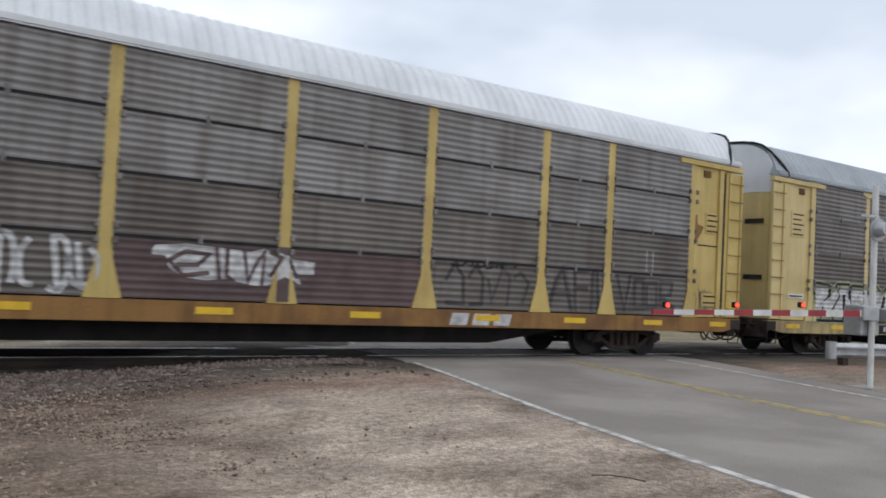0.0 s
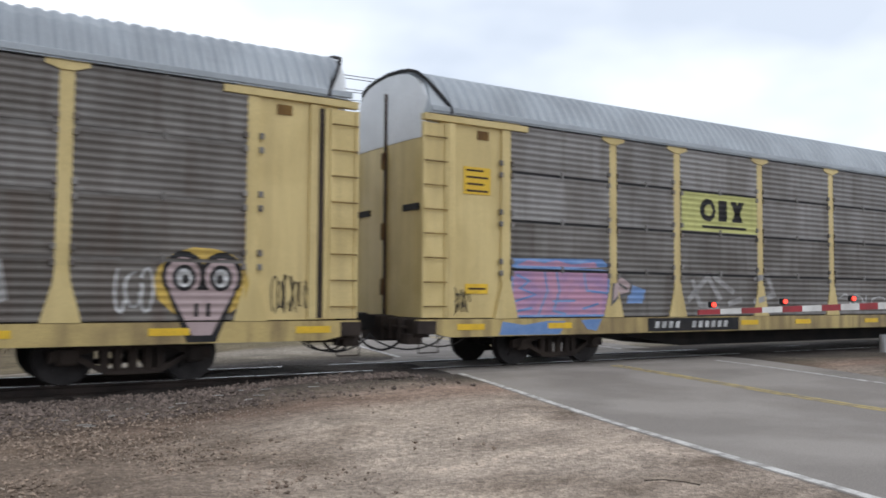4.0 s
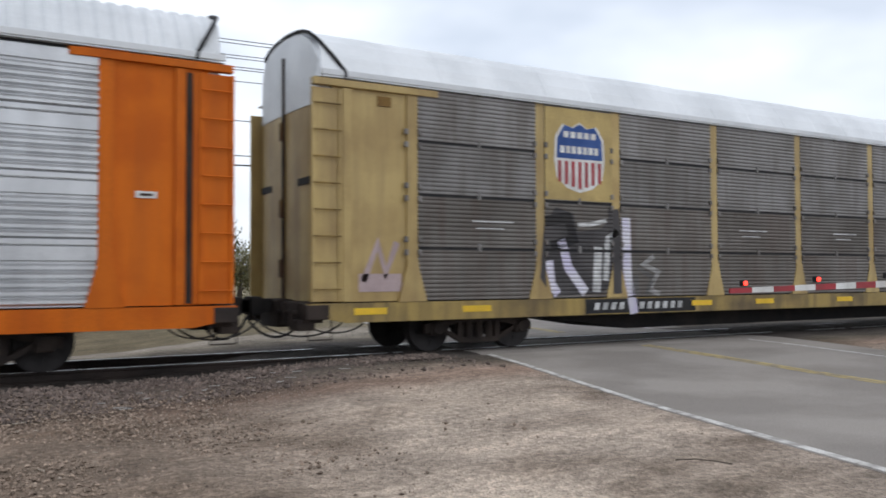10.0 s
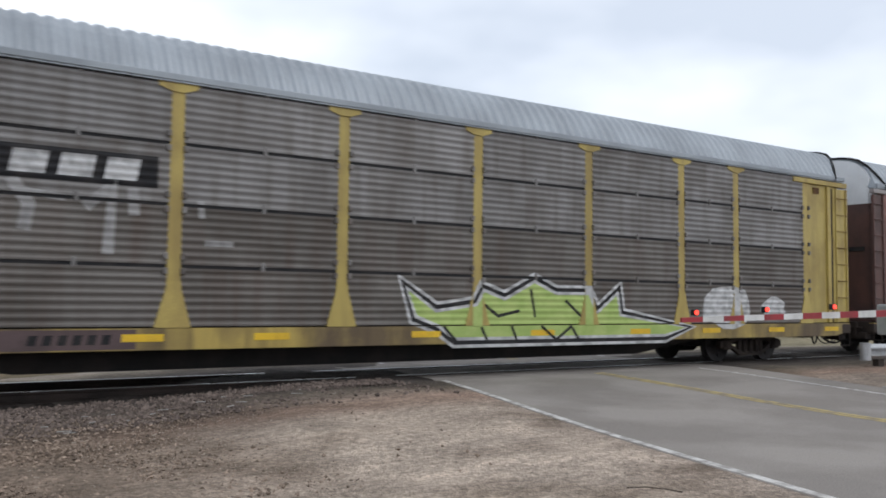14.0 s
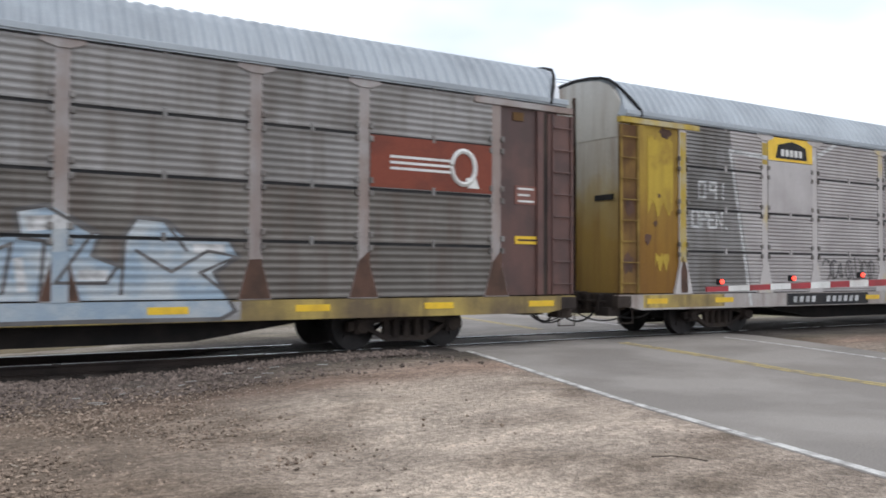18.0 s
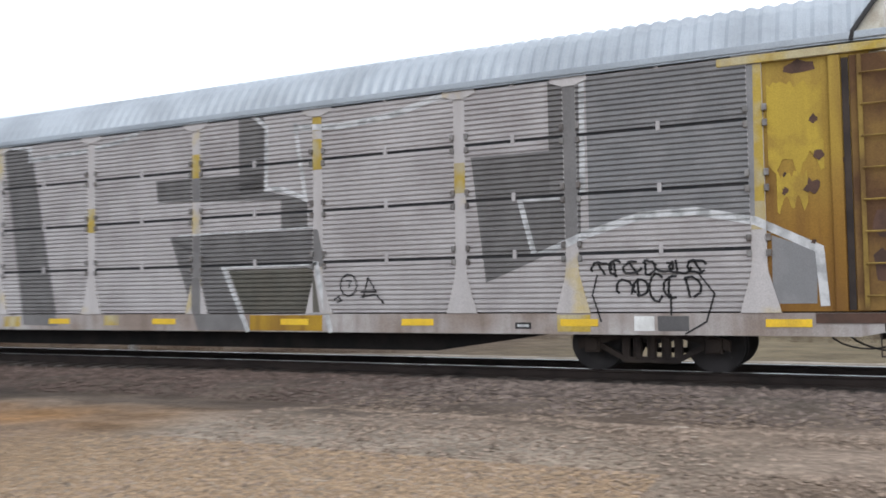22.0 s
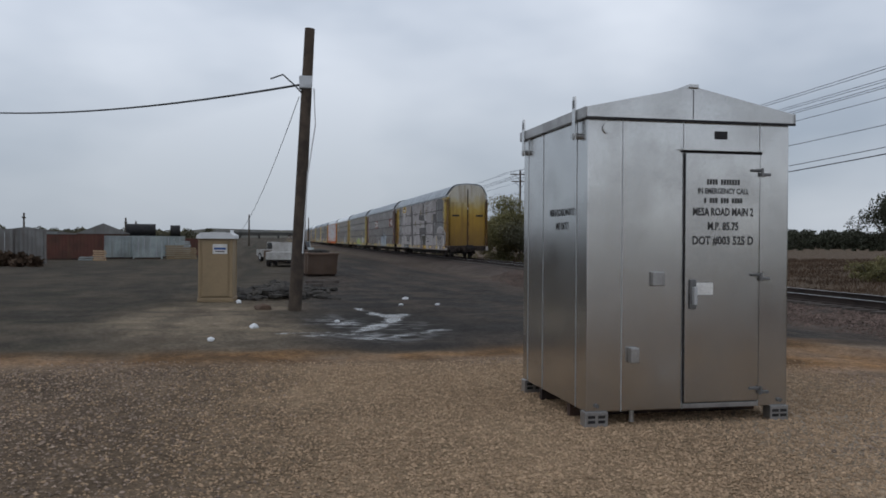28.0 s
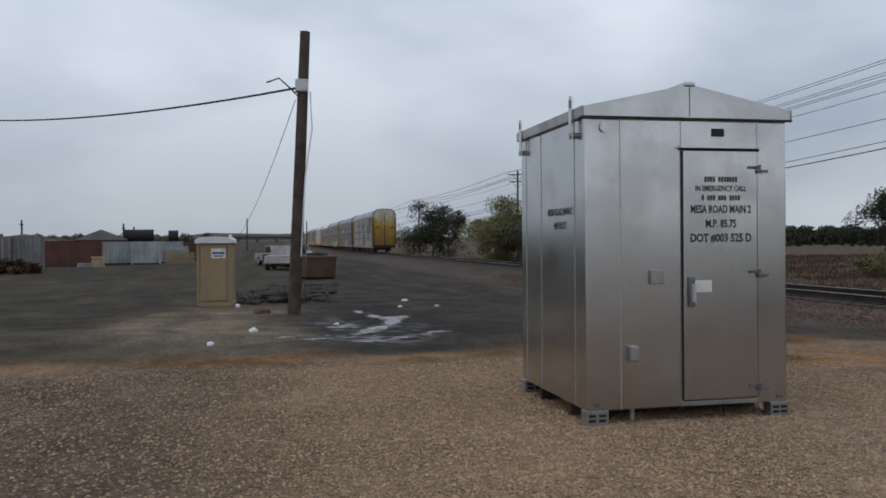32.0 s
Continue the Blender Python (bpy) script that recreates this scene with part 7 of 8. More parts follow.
# ---- crossing gate and guard rail ----
def gate():
    """Gate across one lane: the arm stands square to the road and rises slightly towards its mast."""
    g = thing("crossing_gate", "lowered red and white striped crossing gate with red lamps", "crossing gate", at=(15.42, 8.16, 0), turn=-12.8)
    part("mast", cyl_bm((0, 0, -0.25), (0, 0, 3.56), 0.055, None, 14), M["white"], g, "white metal mast")
    part("base", box_bm(-0.3, 0.3, -0.3, 0.3, -0.3, -0.06, 0.03), M["concrete"], g)
    part("gate_motor", box_bm(-0.2, 0.26, 0.06, 0.46, 0.85, 1.4, 0.04), M["galv"], g)
    stripe, reach = 0.4065, 4.79
    k = 0
    while k * stripe < reach - 0.25:
        xa = -reach + k * stripe
        xb = min(xa + stripe, -0.2)
        za, zb = 1.11 + 0.03 * k * stripe, 1.11 + 0.03 * (k * stripe + xb - xa)
        ha, hb = 0.038 + 0.002 * k, 0.04 + 0.002 * k
        part("stripe", prism_bm([(xa, za - ha), (xb - 0.003, zb - hb), (xb - 0.003, zb + hb), (xa, za + ha)], -0.02, 0.02), M["red"] if k % 2 == 0 else M["white"], g)
        k += 1
    part("arm_clamp", box_bm(-0.28, 0.1, -0.07, 0.07, 1.12, 1.38, 0.02), M["galv"], g)
    part("counterweight", box_bm(0.28, 0.95, -0.1, 0.1, 1.1, 1.36, 0.03), M["galv"], g)
    for x in (0.26, 1.66, 3.1):
        z = 1.11 + 0.03 * x + 0.06 + 0.01 * x
        lp = part("arm_lamp", box_bm(x - reach - 0.045, x - reach + 0.045, -0.04, 0.05, z, z + 0.1, 0.02), M["ink"], g)
        part("lens", cyl_bm((x - reach, -0.04, z + 0.05), (x - reach, -0.06, z + 0.05), 0.036, None, 14), M["lamp_red"], lp)
    ll = part("flasher", cyl_bm((0.02, -0.25, 2.77), (0.02, -0.07, 2.77), 0.11, 0.14, 20), M["galv"], g, "silver backed crossing lamp")
    part("background_disc", cyl_bm((0.02, -0.07, 2.77), (0.02, -0.05, 2.77), 0.21, None, 24), M["galv"], ll)
    part("light_bracket", box_bm(-0.38, 0.08, -0.035, 0.035, 2.98, 3.03), M["galv"], g)
    return g


gate()


def guard_rail():
    g = thing("guard_rail", "galvanised corrugated guard rail beside the crossing", "guard rail", at=(19.05, 11.0, -0.16), turn=-16)
    o = [(0.0, 0.32), (-0.03, 0.34), (-0.09, 0.40), (-0.09, 0.43), (-0.02, 0.48), (-0.02, 0.51), (-0.09, 0.56), (-0.09, 0.59), (-0.03, 0.65), (0.0, 0.67), (0.02, 0.66), (-0.05, 0.575), (0.015, 0.5), (-0.05, 0.42), (0.02, 0.33)]
    part("beam", prism_bm(o, 0.0, 8.0, "x"), M["galv"], g)
    part("end_terminal", cyl_bm((0.0, 0.02, 0.3), (0.0, 0.02, 0.69), 0.12, None, 16), M["galv"], g)
    for x in (0.45, 2.35, 4.25, 6.15, 7.8):
        part("post", box_bm(x - 0.08, x + 0.08, 0.02, 0.2, -0.4, 0.66, 0.01), M["tie"], g)
    return g


guard_rail()

# ---- poles and wires ----
def at_yaw(yaw, r):
    return -math.sin(radians(yaw)) * r, math.cos(radians(yaw)) * r


def gz(x, y):
    return float(ground_z(x, y))


def sagging(a, b, sag, n=14):
    a, b = Vector(a), Vector(b)
    return [a.lerp(b, k / n) - Vector((0, 0, sag * 4 * (k / n) * (1 - k / n))) for k in range(n + 1)]


ARM_Z = ((9.75, 2.7), (8.85, 2.4))
LINE_Y = 30.5


def power_pole(x, y, arms, label, top=10.3):
    z = gz(x, y)
    p = thing("utility_pole", label, "utility pole", "power line poles", at=(x, y, z))
    h = top - z
    part("shaft", cyl_bm((0, 0, -0.3), (0, 0, h), 0.17, 0.11, 12), M["pole"], p)
    for za, w in arms:
        arm = part("crossarm", box_bm(0.12, 0.22, -w / 2, w / 2, za - z - 0.06, za - z + 0.06, 0.01), M["pole"], p)
        for s in (-1, 1):
            part("brace", tube_bm([(0.17, s * w * 0.3, za - z - 0.05), (0.14, s * 0.08, za - z - 0.75)], 0.025, 6), M["pole"], arm)
        for k in (-0.46, -0.3, 0.3, 0.46):
            part("insulator", cyl_bm((0.17, k * w, za - z + 0.06), (0.17, k * w, za - z + 0.24), 0.045, 0.03, 8), M["galv"], arm)
    return p


pp = power_pole(-35.5, LINE_Y, ARM_Z, "tall dark wooden utility pole with two crossarms")
part("transformer", cyl_bm((-0.1, -0.42, 8.0), (-0.1, -0.42, 8.8), 0.16, None, 14), M["dull_steel"], pp, "small grey transformer can")
part("cable_coil", tube_bm([(0.05, -0.15 - 0.35 * (1 + math.cos(a)) / 2, 4.6 + 0.5 * math.sin(a)) for a in np.linspace(0, 6.28, 20)], 0.035, 6), M["wire"], pp, "coil of black cable")
pq = power_pole(28.2, LINE_Y, ((9.75, 2.7), (8.85, 2.0), (7.95, 3.2)), "tall dark wooden utility pole with three crossarms")
part("cable_coil", tube_bm([(0.05, -0.15 - 0.35 * (1 + math.cos(a)) / 2, 4.6 + 0.5 * math.sin(a)) for a in np.linspace(0, 6.28, 20)], 0.035, 6), M["wire"], pq, "coil of black cable")
for x in (-106, -180, -260):
    power_pole(x, LINE_Y + 0.5, ARM_Z, "distant dark wooden utility pole with crossarms")
for x in (95,):
    power_pole(x, LINE_Y, ARM_Z, "distant dark wooden utility pole with crossarms")
PX = [95, 28.2, -35.5, -106, -180, -260]
wires = []
for za, w in ARM_Z:
    for k in (-0.46, -0.3, 0.3, 0.46):
        if not (za < 9 and k == 0.3):
            wires.append((k * w, za + 0.25, 0.016))
wires += [(-0.1, 7.4, 0.018), (-0.12, 6.3, 0.02), (-0.14, 5.95, 0.03)]
for dy, z, r in wires:
    w = thing("power_line", "thin dark overhead cable strung between the poles", "power line", "overhead cables")
    for a, b in zip(PX, PX[1:]):
        part("span", tube_bm(sagging((a + 0.17, LINE_Y + dy, z), (b + 0.17, LINE_Y + dy, z), 0.5 if r < 0.02 else 0.7), r, 5), M["wire"], w)

sx, sy = -22.6, 22.2
sp = thing("utility_pole", "short weathered pole with a meter box", "utility pole", at=(sx, sy, gz(sx, sy)))
part("shaft", cyl_bm((0, 0, -0.3), (0, 0, 7.0), 0.13, 0.09, 12), M["pole_grey"], sp)
mb = part("meter_box", box_bm(-0.16, 0.16, -0.28, -0.12, 1.42, 1.9, 0.02), M["galv"], sp)
part("meter_dial", cyl_bm((0, -0.34, 1.72), (0, -0.28, 1.72), 0.09, None, 16), M["hinge_dark"], mb, "round meter dial")
part("breaker_box", box_bm(-0.13, 0.13, -0.26, -0.12, 0.96, 1.38, 0.02), M["hinge_dark"], sp, "dark grey box below the meter")
part("conduit", cyl_bm((0.0, -0.16, 0.0), (0.0, -0.16, 6.4), 0.03, None, 8), M["galv"], sp)
part("drop_wire", tube_bm(sagging((0, 0, 6.2), (-12.9, 8.3, 6.6), 0.6), 0.02, 5), M["wire"], sp)

lx, ly = -21.9, 0.57
lz = gz(lx, ly)
lp = thing("utility_pole", "leaning bare wooden pole beside the yard", "utility pole", at=(lx, ly, lz))
TOP = (-0.05, 0.36, 6.62 - lz)
part("shaft", cyl_bm((0, 0, -0.4), TOP, 0.17, 0.125, 14), M["pole"], lp)
part("cap_box", box_bm(-0.12, 0.12, 0.10, 0.42, 5.1 - lz, 5.42 - lz, 0.03), M["galv"], lp, "pale weathered service box")
part("down_cable", tube_bm([(0.12, 0.46, 5.1 - lz), (0.14, 0.5, 4.2 - lz), (0.12, 0.32, 3.0 - lz), (0.12, 0.2, 1.0 - lz)], 0.018, 6), M["plastic_white"], lp, "pale cable running down the pole")
ex, ey = at_yaw(112, 52)
part("service_cable", tube_bm(sagging((0.1, 0.1, 5.18 - lz), (ex - lx, ey - ly, 8.35 - lz), 0.75, 24), 0.028, 6), M["wire"], lp)
part("cable_loop", tube_bm([(0.1, 0.15, 5.0 - lz), (0.1, -0.05, 5.2 - lz), (0.1, -0.3, 5.42 - lz), (0.0, -0.6, 5.32 - lz)], 0.02, 6), M["wire"], lp)
gx2, gy2 = at_yaw(92.6, 60)
part("guy_wire", tube_bm(sagging((0.05, 0.1, 4.9 - lz), (gx2 - lx, gy2 - ly, 1.4 - lz), 0.9, 16), 0.009, 5), M["wire"], lp)


# ---- portable toilet ----
def toilet():
    x, y = -26.6, -1.55
    t = thing("portable_toilet", "tan plastic portable toilet with a white roof and small sign", "portable toilet", at=(x, y, gz(x, y)), turn=86)
    part("base", box_bm(-0.52, 0.52, -0.55, 0.55, 0.0, 0.14, 0.03), M["plastic_tan"], t)
    part("body", box_bm(-0.47, 0.47, -0.54, 0.54, 0.14, 1.86, 0.02), M["plastic_tan"], t)
    for s in (-1, 1):
        for u in (-1, 1):
            part("corner_rib", box_bm(s * 0.455 - 0.04, s * 0.455 + 0.04, u * 0.52 - 0.04, u * 0.52 + 0.04, 0.14, 1.86, 0.02), M["plastic_tan"], t)
    part("door_frame", box_bm(-0.36, 0.36, -0.565, -0.54, 0.18, 1.78, 0.012), M["plastic_tan"], t)
    roof = prism_bm([(-0.54, 1.86), (0.54, 1.86), (0.53, 1.96), (0.42, 2.03), (0.0, 2.06), (-0.42, 2.03), (-0.53, 1.96)], -0.62, 0.62)
    part("roof", roof, M["plastic_white"], t, "white translucent plastic roof")
    part("vent_pipe", cyl_bm((0.36, 0.42, 1.88), (0.36, 0.42, 2.12), 0.05, None, 10), M["plastic_white"], t)
    s = part("sign", box_bm(-0.08, 0.34, -0.58, -0.567, 1.42, 1.7), M["white"], t, "small white sign")
    part("sign_bar", box_bm(-0.04, 0.3, -0.583, -0.58, 1.54, 1.6), M["navy"], s)
    part("sign_bar", box_bm(0.0, 0.26, -0.583, -0.58, 1.47, 1.5), M["steel"], s)


toilet()


# ---- yard: containers, vehicles, rubble ----
def container(yaw, r, length, colour, label, end_on=False, height=2.5):
    x, y = at_yaw(yaw, r)
    c = thing("shipping_container", label, "shipping container", "containers in the yard", at=(x, y, gz(x, y)), turn=yaw if end_on is False else yaw + 90)
    L, W = length / 2, 1.22
    out = []
    n = int(length / 0.14)
    for k in range(n):
        a = -L + length * k / n
        out += [(a, -W + (0.04 if k % 2 else 0.0)), (a + length / n * 0.8, -W + (0.04 if k % 2 else 0.0))]
    out += [(L, W), (-L, W)]
    part("body", prism_bm(out, 0.14, height - 0.06, "z"), M[colour], c)
    part("roof", box_bm(-L - 0.01, L + 0.01, -W - 0.01, W + 0.01, height - 0.06, height, 0.01), M[colour], c)
    part("bottom_rail", box_bm(-L - 0.01, L + 0.01, -W - 0.01, W + 0.01, 0.0, 0.14), M["steel"], c)
    for s in (-1, 1):
        for u in (-1, 1):
            part("corner_post", box_bm(s * L - 0.07, s * L + 0.07, u * W - 0.07, u * W + 0.07, 0.0, height + 0.01), M[colour], c)
    for s in (-1, 1):
        for k in (-0.6, -0.2, 0.2, 0.6):
            part("door_bar", cyl_bm((s * (L + 0.04), k * W * 1.1, 0.2), (s * (L + 0.04), k * W * 1.1, height - 0.2), 0.025, None, 6), M["galv"], c)


M["box_red"] = surface("rusty_red_container_paint", (0.115, 0.05, 0.04), (0.085, 0.045, 0.036), 1.0, 0.7, 0.0, 0.05, 40, 0.15, 0.4)
M["box_white"] = surface("greyish_white_container_paint", (0.33, 0.37, 0.37), (0.25, 0.28, 0.28), 1.0, 0.65, 0.0, 0.05, 40, 0.08, 0.3)
M["box_brown"] = surface("rusty_brown_steel", (0.12, 0.085, 0.065), (0.09, 0.06, 0.045), 1.0, 0.75, 0.0, 0.05, 40, 0.1, 0.4)
M["truck_dust"] = surface("dusty_white_vehicle_paint", (0.34, 0.335, 0.32), (0.24, 0.23, 0.215), 2.0, 0.5, 0.0, 0.0, 30, 0.05, 0.3, (0.15, 0.13, 0.11))
M["box_grey"] = surface("grey_container_paint", (0.2, 0.2, 0.195), (0.16, 0.155, 0.15), 1.0, 0.7, 0.0, 0.05, 40, 0.1, 0.3)
container(106.3, 70, 2.44, "box_grey", "weathered grey shipping container standing end-on in the yard", True)
container(104.5, 71, 2.6, "box_grey", "weathered grey shipping container in the yard")
container(101.9, 82, 4.8, "box_red", "rusty red shipping container in the yard", False, 2.2)
container(99.15, 86, 3.2, "box_white", "pale grey-white shipping container in the yard", False, 2.1)
container(97.6, 85, 2.44, "box_white", "pale grey-white shipping container standing end-on", True, 2.1)
container(96.2, 90, 2.44, "box_white", "pale grey-white shipping container standing end-on", True, 2.1)
container(94.9, 97, 2.4, "box_red", "low rusty container behind the toilet", False, 1.9)
container(108.5, 90, 6.06, "box_white", "pale grey-white shipping container in the yard")


def shed(yaw, r, w, d, h, colour, label, roof=1.0):
    x, y = at_yaw(yaw, r)
    s = thing("shed", label, "shed", at=(x, y, gz(x, y)), turn=yaw)
    part("wall", box_bm(-w / 2, w / 2, -d / 2, d / 2, 0, h, 0.02), M[colour], s)
    part("roof", prism_bm([(-w / 2 - 0.2, h), (w / 2 + 0.2, h), (0, h + roof)], -d / 2 - 0.2, d / 2 + 0.2), M["box_grey"], s)
    part("door", box_bm(-0.5, 0.5, -d / 2 - 0.04, -d / 2, 0, 2.0), M["galv"], s)
    return s


for yaw, r, w, h, mm in ((100.9, 79, 1.9, 0.35, "box_white"), (100.4, 78, 1.0, 0.9, "stone_tan"), (96.0, 84, 1.6, 1.3, "plastic_tan"), (95.5, 86, 1.4, 1.7, "box_white"), (95.1, 84, 1.3, 1.1, "plastic_tan")):
    x, y = at_yaw(yaw, r)
    pl = thing("pallet_stack", "stack of weathered pallets and boards in the yard", "pallet", "pallet stacks", at=(x, y, gz(x, y)), turn=yaw + 6)
    n = max(2, int(h / 0.17))
    for k in range(n):
        part("board", box_bm(-w / 2 + 0.06 * (k % 2), w / 2 - 0.05 * (k % 3), -0.5, 0.5, k * h / n, (k + 0.7) * h / n), M[mm], pl)
shed(100.2, 116, 6.0, 5, 2.4, "box_red", "brown shed with a grey gable roof behind the containers", 1.3)
shed(104.5, 110, 6.5, 4, 2.6, "box_white", "low pale shed behind the containers", 0.5)
for yaw, r, w in ((98.0, 125, 3.8), (95.95, 135, 1.4)):
    x, y = at_yaw(yaw, r)
    tk = thing("tank_trailer", "dark tank trailer parked behind the containers", "trailer", at=(x, y, gz(x, y)), turn=yaw)
    part("tank", cyl_bm((-w / 2, 0, 3.0), (w / 2, 0, 3.0), 0.85, None, 18), M["ink"], tk)
    part("chassis", box_bm(-w / 2, w / 2, -0.8, 0.8, 1.0, 2.2), M["ink"], tk)
    for k in (-0.35, 0.35):
        part("wheel", cyl_bm((w * k, -1.1, 0.5), (w * k, 1.1, 0.5), 0.5, None, 16), M["wheel"], tk)
for yaw, r, h in ((98.9, 150, 5.2), (98.3, 170, 5), (104.6, 160, 6), (91.4, 210, 7.5), (87.6, 260, 8)):
    x, y = at_yaw(yaw, r)
    fp = thing("utility_pole", "distant bare wooden pole", "utility pole", at=(x, y, gz(x, y)))
    part("shaft", cyl_bm((0, 0, 0), (0, 0, h), 0.2, 0.14, 8), M["pole"], fp)
    part("crossarm", box_bm(-1.1, 1.1, -0.06, 0.06, h - 0.9, h - 0.7), M["pole"], fp)


def pickup(x, y, turn, paint, label):
    p = thing("pickup_truck", label, "truck", "vehicles in the yard", at=(x, y, gz(x, y)), turn=turn)
    side = [(-2.6, 0.5), (-2.55, 1.0), (-0.3, 1.02), (0.0, 1.05), (0.9, 1.02), (2.4, 0.95), (2.6, 0.8), (2.6, 0.45), (2.0, 0.4), (-2.1, 0.4)]
    part("body", prism_bm(side, -0.92, 0.92), M[paint], p)
    part("cab", prism_bm([(-0.4, 1.02), (-0.25, 1.66), (0.9, 1.66), (1.5, 1.02)], -0.8, 0.8), M[paint], p)
    part("side_window", prism_bm([(-0.28, 1.08), (-0.17, 1.58), (0.84, 1.58), (1.25, 1.08)], -0.812, 0.812), M["glass_dark"], p)
    part("windscreen", prism_bm([(0.96, 1.62), (1.0, 1.64), (1.52, 1.06), (1.47, 1.04)], -0.7, 0.7), M["glass_dark"], p)
    for wx in (-1.6, 1.65):
        for wy in (-0.84, 0.84):
            w = part("wheel", cyl_bm((wx, wy - 0.12, 0.37), (wx, wy + 0.12, 0.37), 0.37, None, 18), M["wheel"], p)
            part("rim", cyl_bm((wx, wy - 0.13, 0.37), (wx, wy + 0.13, 0.37), 0.2, None, 14), M["galv"], w)
    part("bumper", box_bm(2.58, 2.7, -0.85, 0.85, 0.42, 0.62, 0.03), M["galv"], p)


for yaw, r, turn, mm, lab in ((89.15, 62, 172, "truck_dust", "dusty pale pickup truck parked in the dirt yard"), (88.75, 70, 150, "box_brown", "rust-brown pickup truck parked in the dirt yard"), (89.6, 74, 20, "truck_dust", "dusty white truck parked at the back of the yard"), (88.1, 96, 10, "box_white", "pale truck parked at the back of the yard")):
    x, y = at_yaw(yaw, r)
    pickup(x, y, turn, mm, lab)


def dumpster(x, y, turn):
    d = thing("dumpster", "rusty brown open dumpster full of scrap in the yard", "dumpster", at=(x, y, gz(x, y)), turn=turn)
    part("body", prism_bm([(-1.1, 0.12), (1.1, 0.12), (1.4, 1.15), (-1.4, 1.15)], -0.75, 0.75), M["box_brown"], d)
    part("rim", box_bm(-1.45, 1.45, -0.8, 0.8, 1.1, 1.2, 0.02), M["box_brown"], d)
    for k in (-0.8, 0.0, 0.8):
        part("rib", box_bm(k - 0.05, k + 0.05, -0.8, 0.8, 0.15, 1.12, 0.01), M["box_brown"], d)
    for k in (-0.7, 0.7):
        part("skid", box_bm(k - 0.1, k + 0.1, -0.75, 0.75, 0.0, 0.13), M["steel"], d)
    part("scrap", rock_bm(random.Random(3), 0.5, None, (0.2, 0, 1.2)), M["clod"], d, "dark scrap heaped over the rim")


def rock_bm(rng, s, bm=None, at=(0, 0, 0)):
    bm = bm or bmesh.new()
    vs = bmesh.ops.create_icosphere(bm, subdivisions=1, radius=s)["verts"]
    k = Vector((rng.uniform(0.7, 1.5), rng.uniform(0.7, 1.5), rng.uniform(0.4, 0.8)))
    for v in vs:
        v.co = Vector(at) + Vector([c * d * rng.uniform(0.75, 1.2) for c, d in zip(v.co, k)])
    return bm


dumpster(-45.5, 2.4, 8)
rng = random.Random(5)
rub = [mesh_of("rubble_chunk", rock_bm(rng, 0.2)) for _ in range(8)]
for k in range(200):
    yaw, r = rng.choice((rng.uniform(85.8, 92.2), rng.uniform(87.5, 90.8))), rng.uniform(26.5, 33)
    x, y = at_yaw(yaw, r)
    o = put("rubble_chunk", rng.choice(rub), M["clod"], None, at=(x, y, gz(x, y) + rng.uniform(-0.04, 0.1) + 0.22 * max(0.0, 1 - abs(yaw - 89.2) / 1.8)), turn=rng.uniform(0, 360))
    k2 = rng.uniform(0.45, 1.25)
    o.scale = (k2, k2 * rng.uniform(0.7, 1.2), k2 * rng.uniform(0.7, 1.3))
    tagged(o, "dark chunk of broken asphalt in a heap", "rubble", "rubble heap")
for yaw, r, s in ((88.1, 33, 0.9), (86.7, 36, 0.7), (88.9, 31, 0.7)):
    x, y = at_yaw(yaw, r)
    o = tagged(put("plank", mesh_of("plank", box_bm(-s, s, -0.12, 0.12, 0, 0.12, 0.01)), M["tie"], None, at=(x, y, gz(x, y) + 0.08), turn=rng.uniform(60, 120)), "old grey timber lying in the yard", "plank", "loose timbers")
for x, y, s in ((-16.5, -0.3, 0.16), (-13.7, -0.9, 0.12), (-23.5, 3.5, 0.14), (-26.6, 4.1, 0.16), (-18.6, 1.4, 0.08), (-23.4, 4.5, 0.1), (-25.5, -0.9, 0.16)):
    o = tagged(put("litter", mesh_of("litter", rock_bm(rng, s * 0.6)), M["plastic_white"], None, at=(x, y, gz(x, y) + 0.03)), "scrap of pale litter on the ground", "litter", "litter")
x, y = -22.3, -0.2
tagged(put("rock", mesh_of("rock", rock_bm(rng, 0.2)), M["box_brown"], None, at=(x, y, gz(x, y) + 0.05)), "single brown boulder near the toilet", "rock")
# pale planks and scraps along the edge of the track bed
for k in range(16):
    x = rng.uniform(1.5, 6.5)
    y = 11.3 + rng.uniform(-0.9, 0.5) + 0.1 * x
    s = rng.uniform(0.02, 0.09)
    tagged(put("wood_scrap", mesh_of("wood_scrap", box_bm(-s, s, -0.006, 0.006, 0, 0.01, 0.002)), M["concrete"], None, at=(x, y, gz(x, y) + 0.03), turn=rng.uniform(-30, 40)), "pale splinter of wood on the gravel", "wood scrap", "scraps beside the track")
x, y = at_yaw(-47.6, 7.0)
tagged(put("twig", mesh_of("twig", tube_bm([(-0.2, 0, 0.0), (-0.05, 0.02, 0.012), (0.1, 0.0, 0.01), (0.22, -0.02, 0.0)], 0.005, 5)), M["pole"], None, at=(x, y, gz(x, y) + 0.02), turn=-50), "thin dark twig on the dirt", "twig")


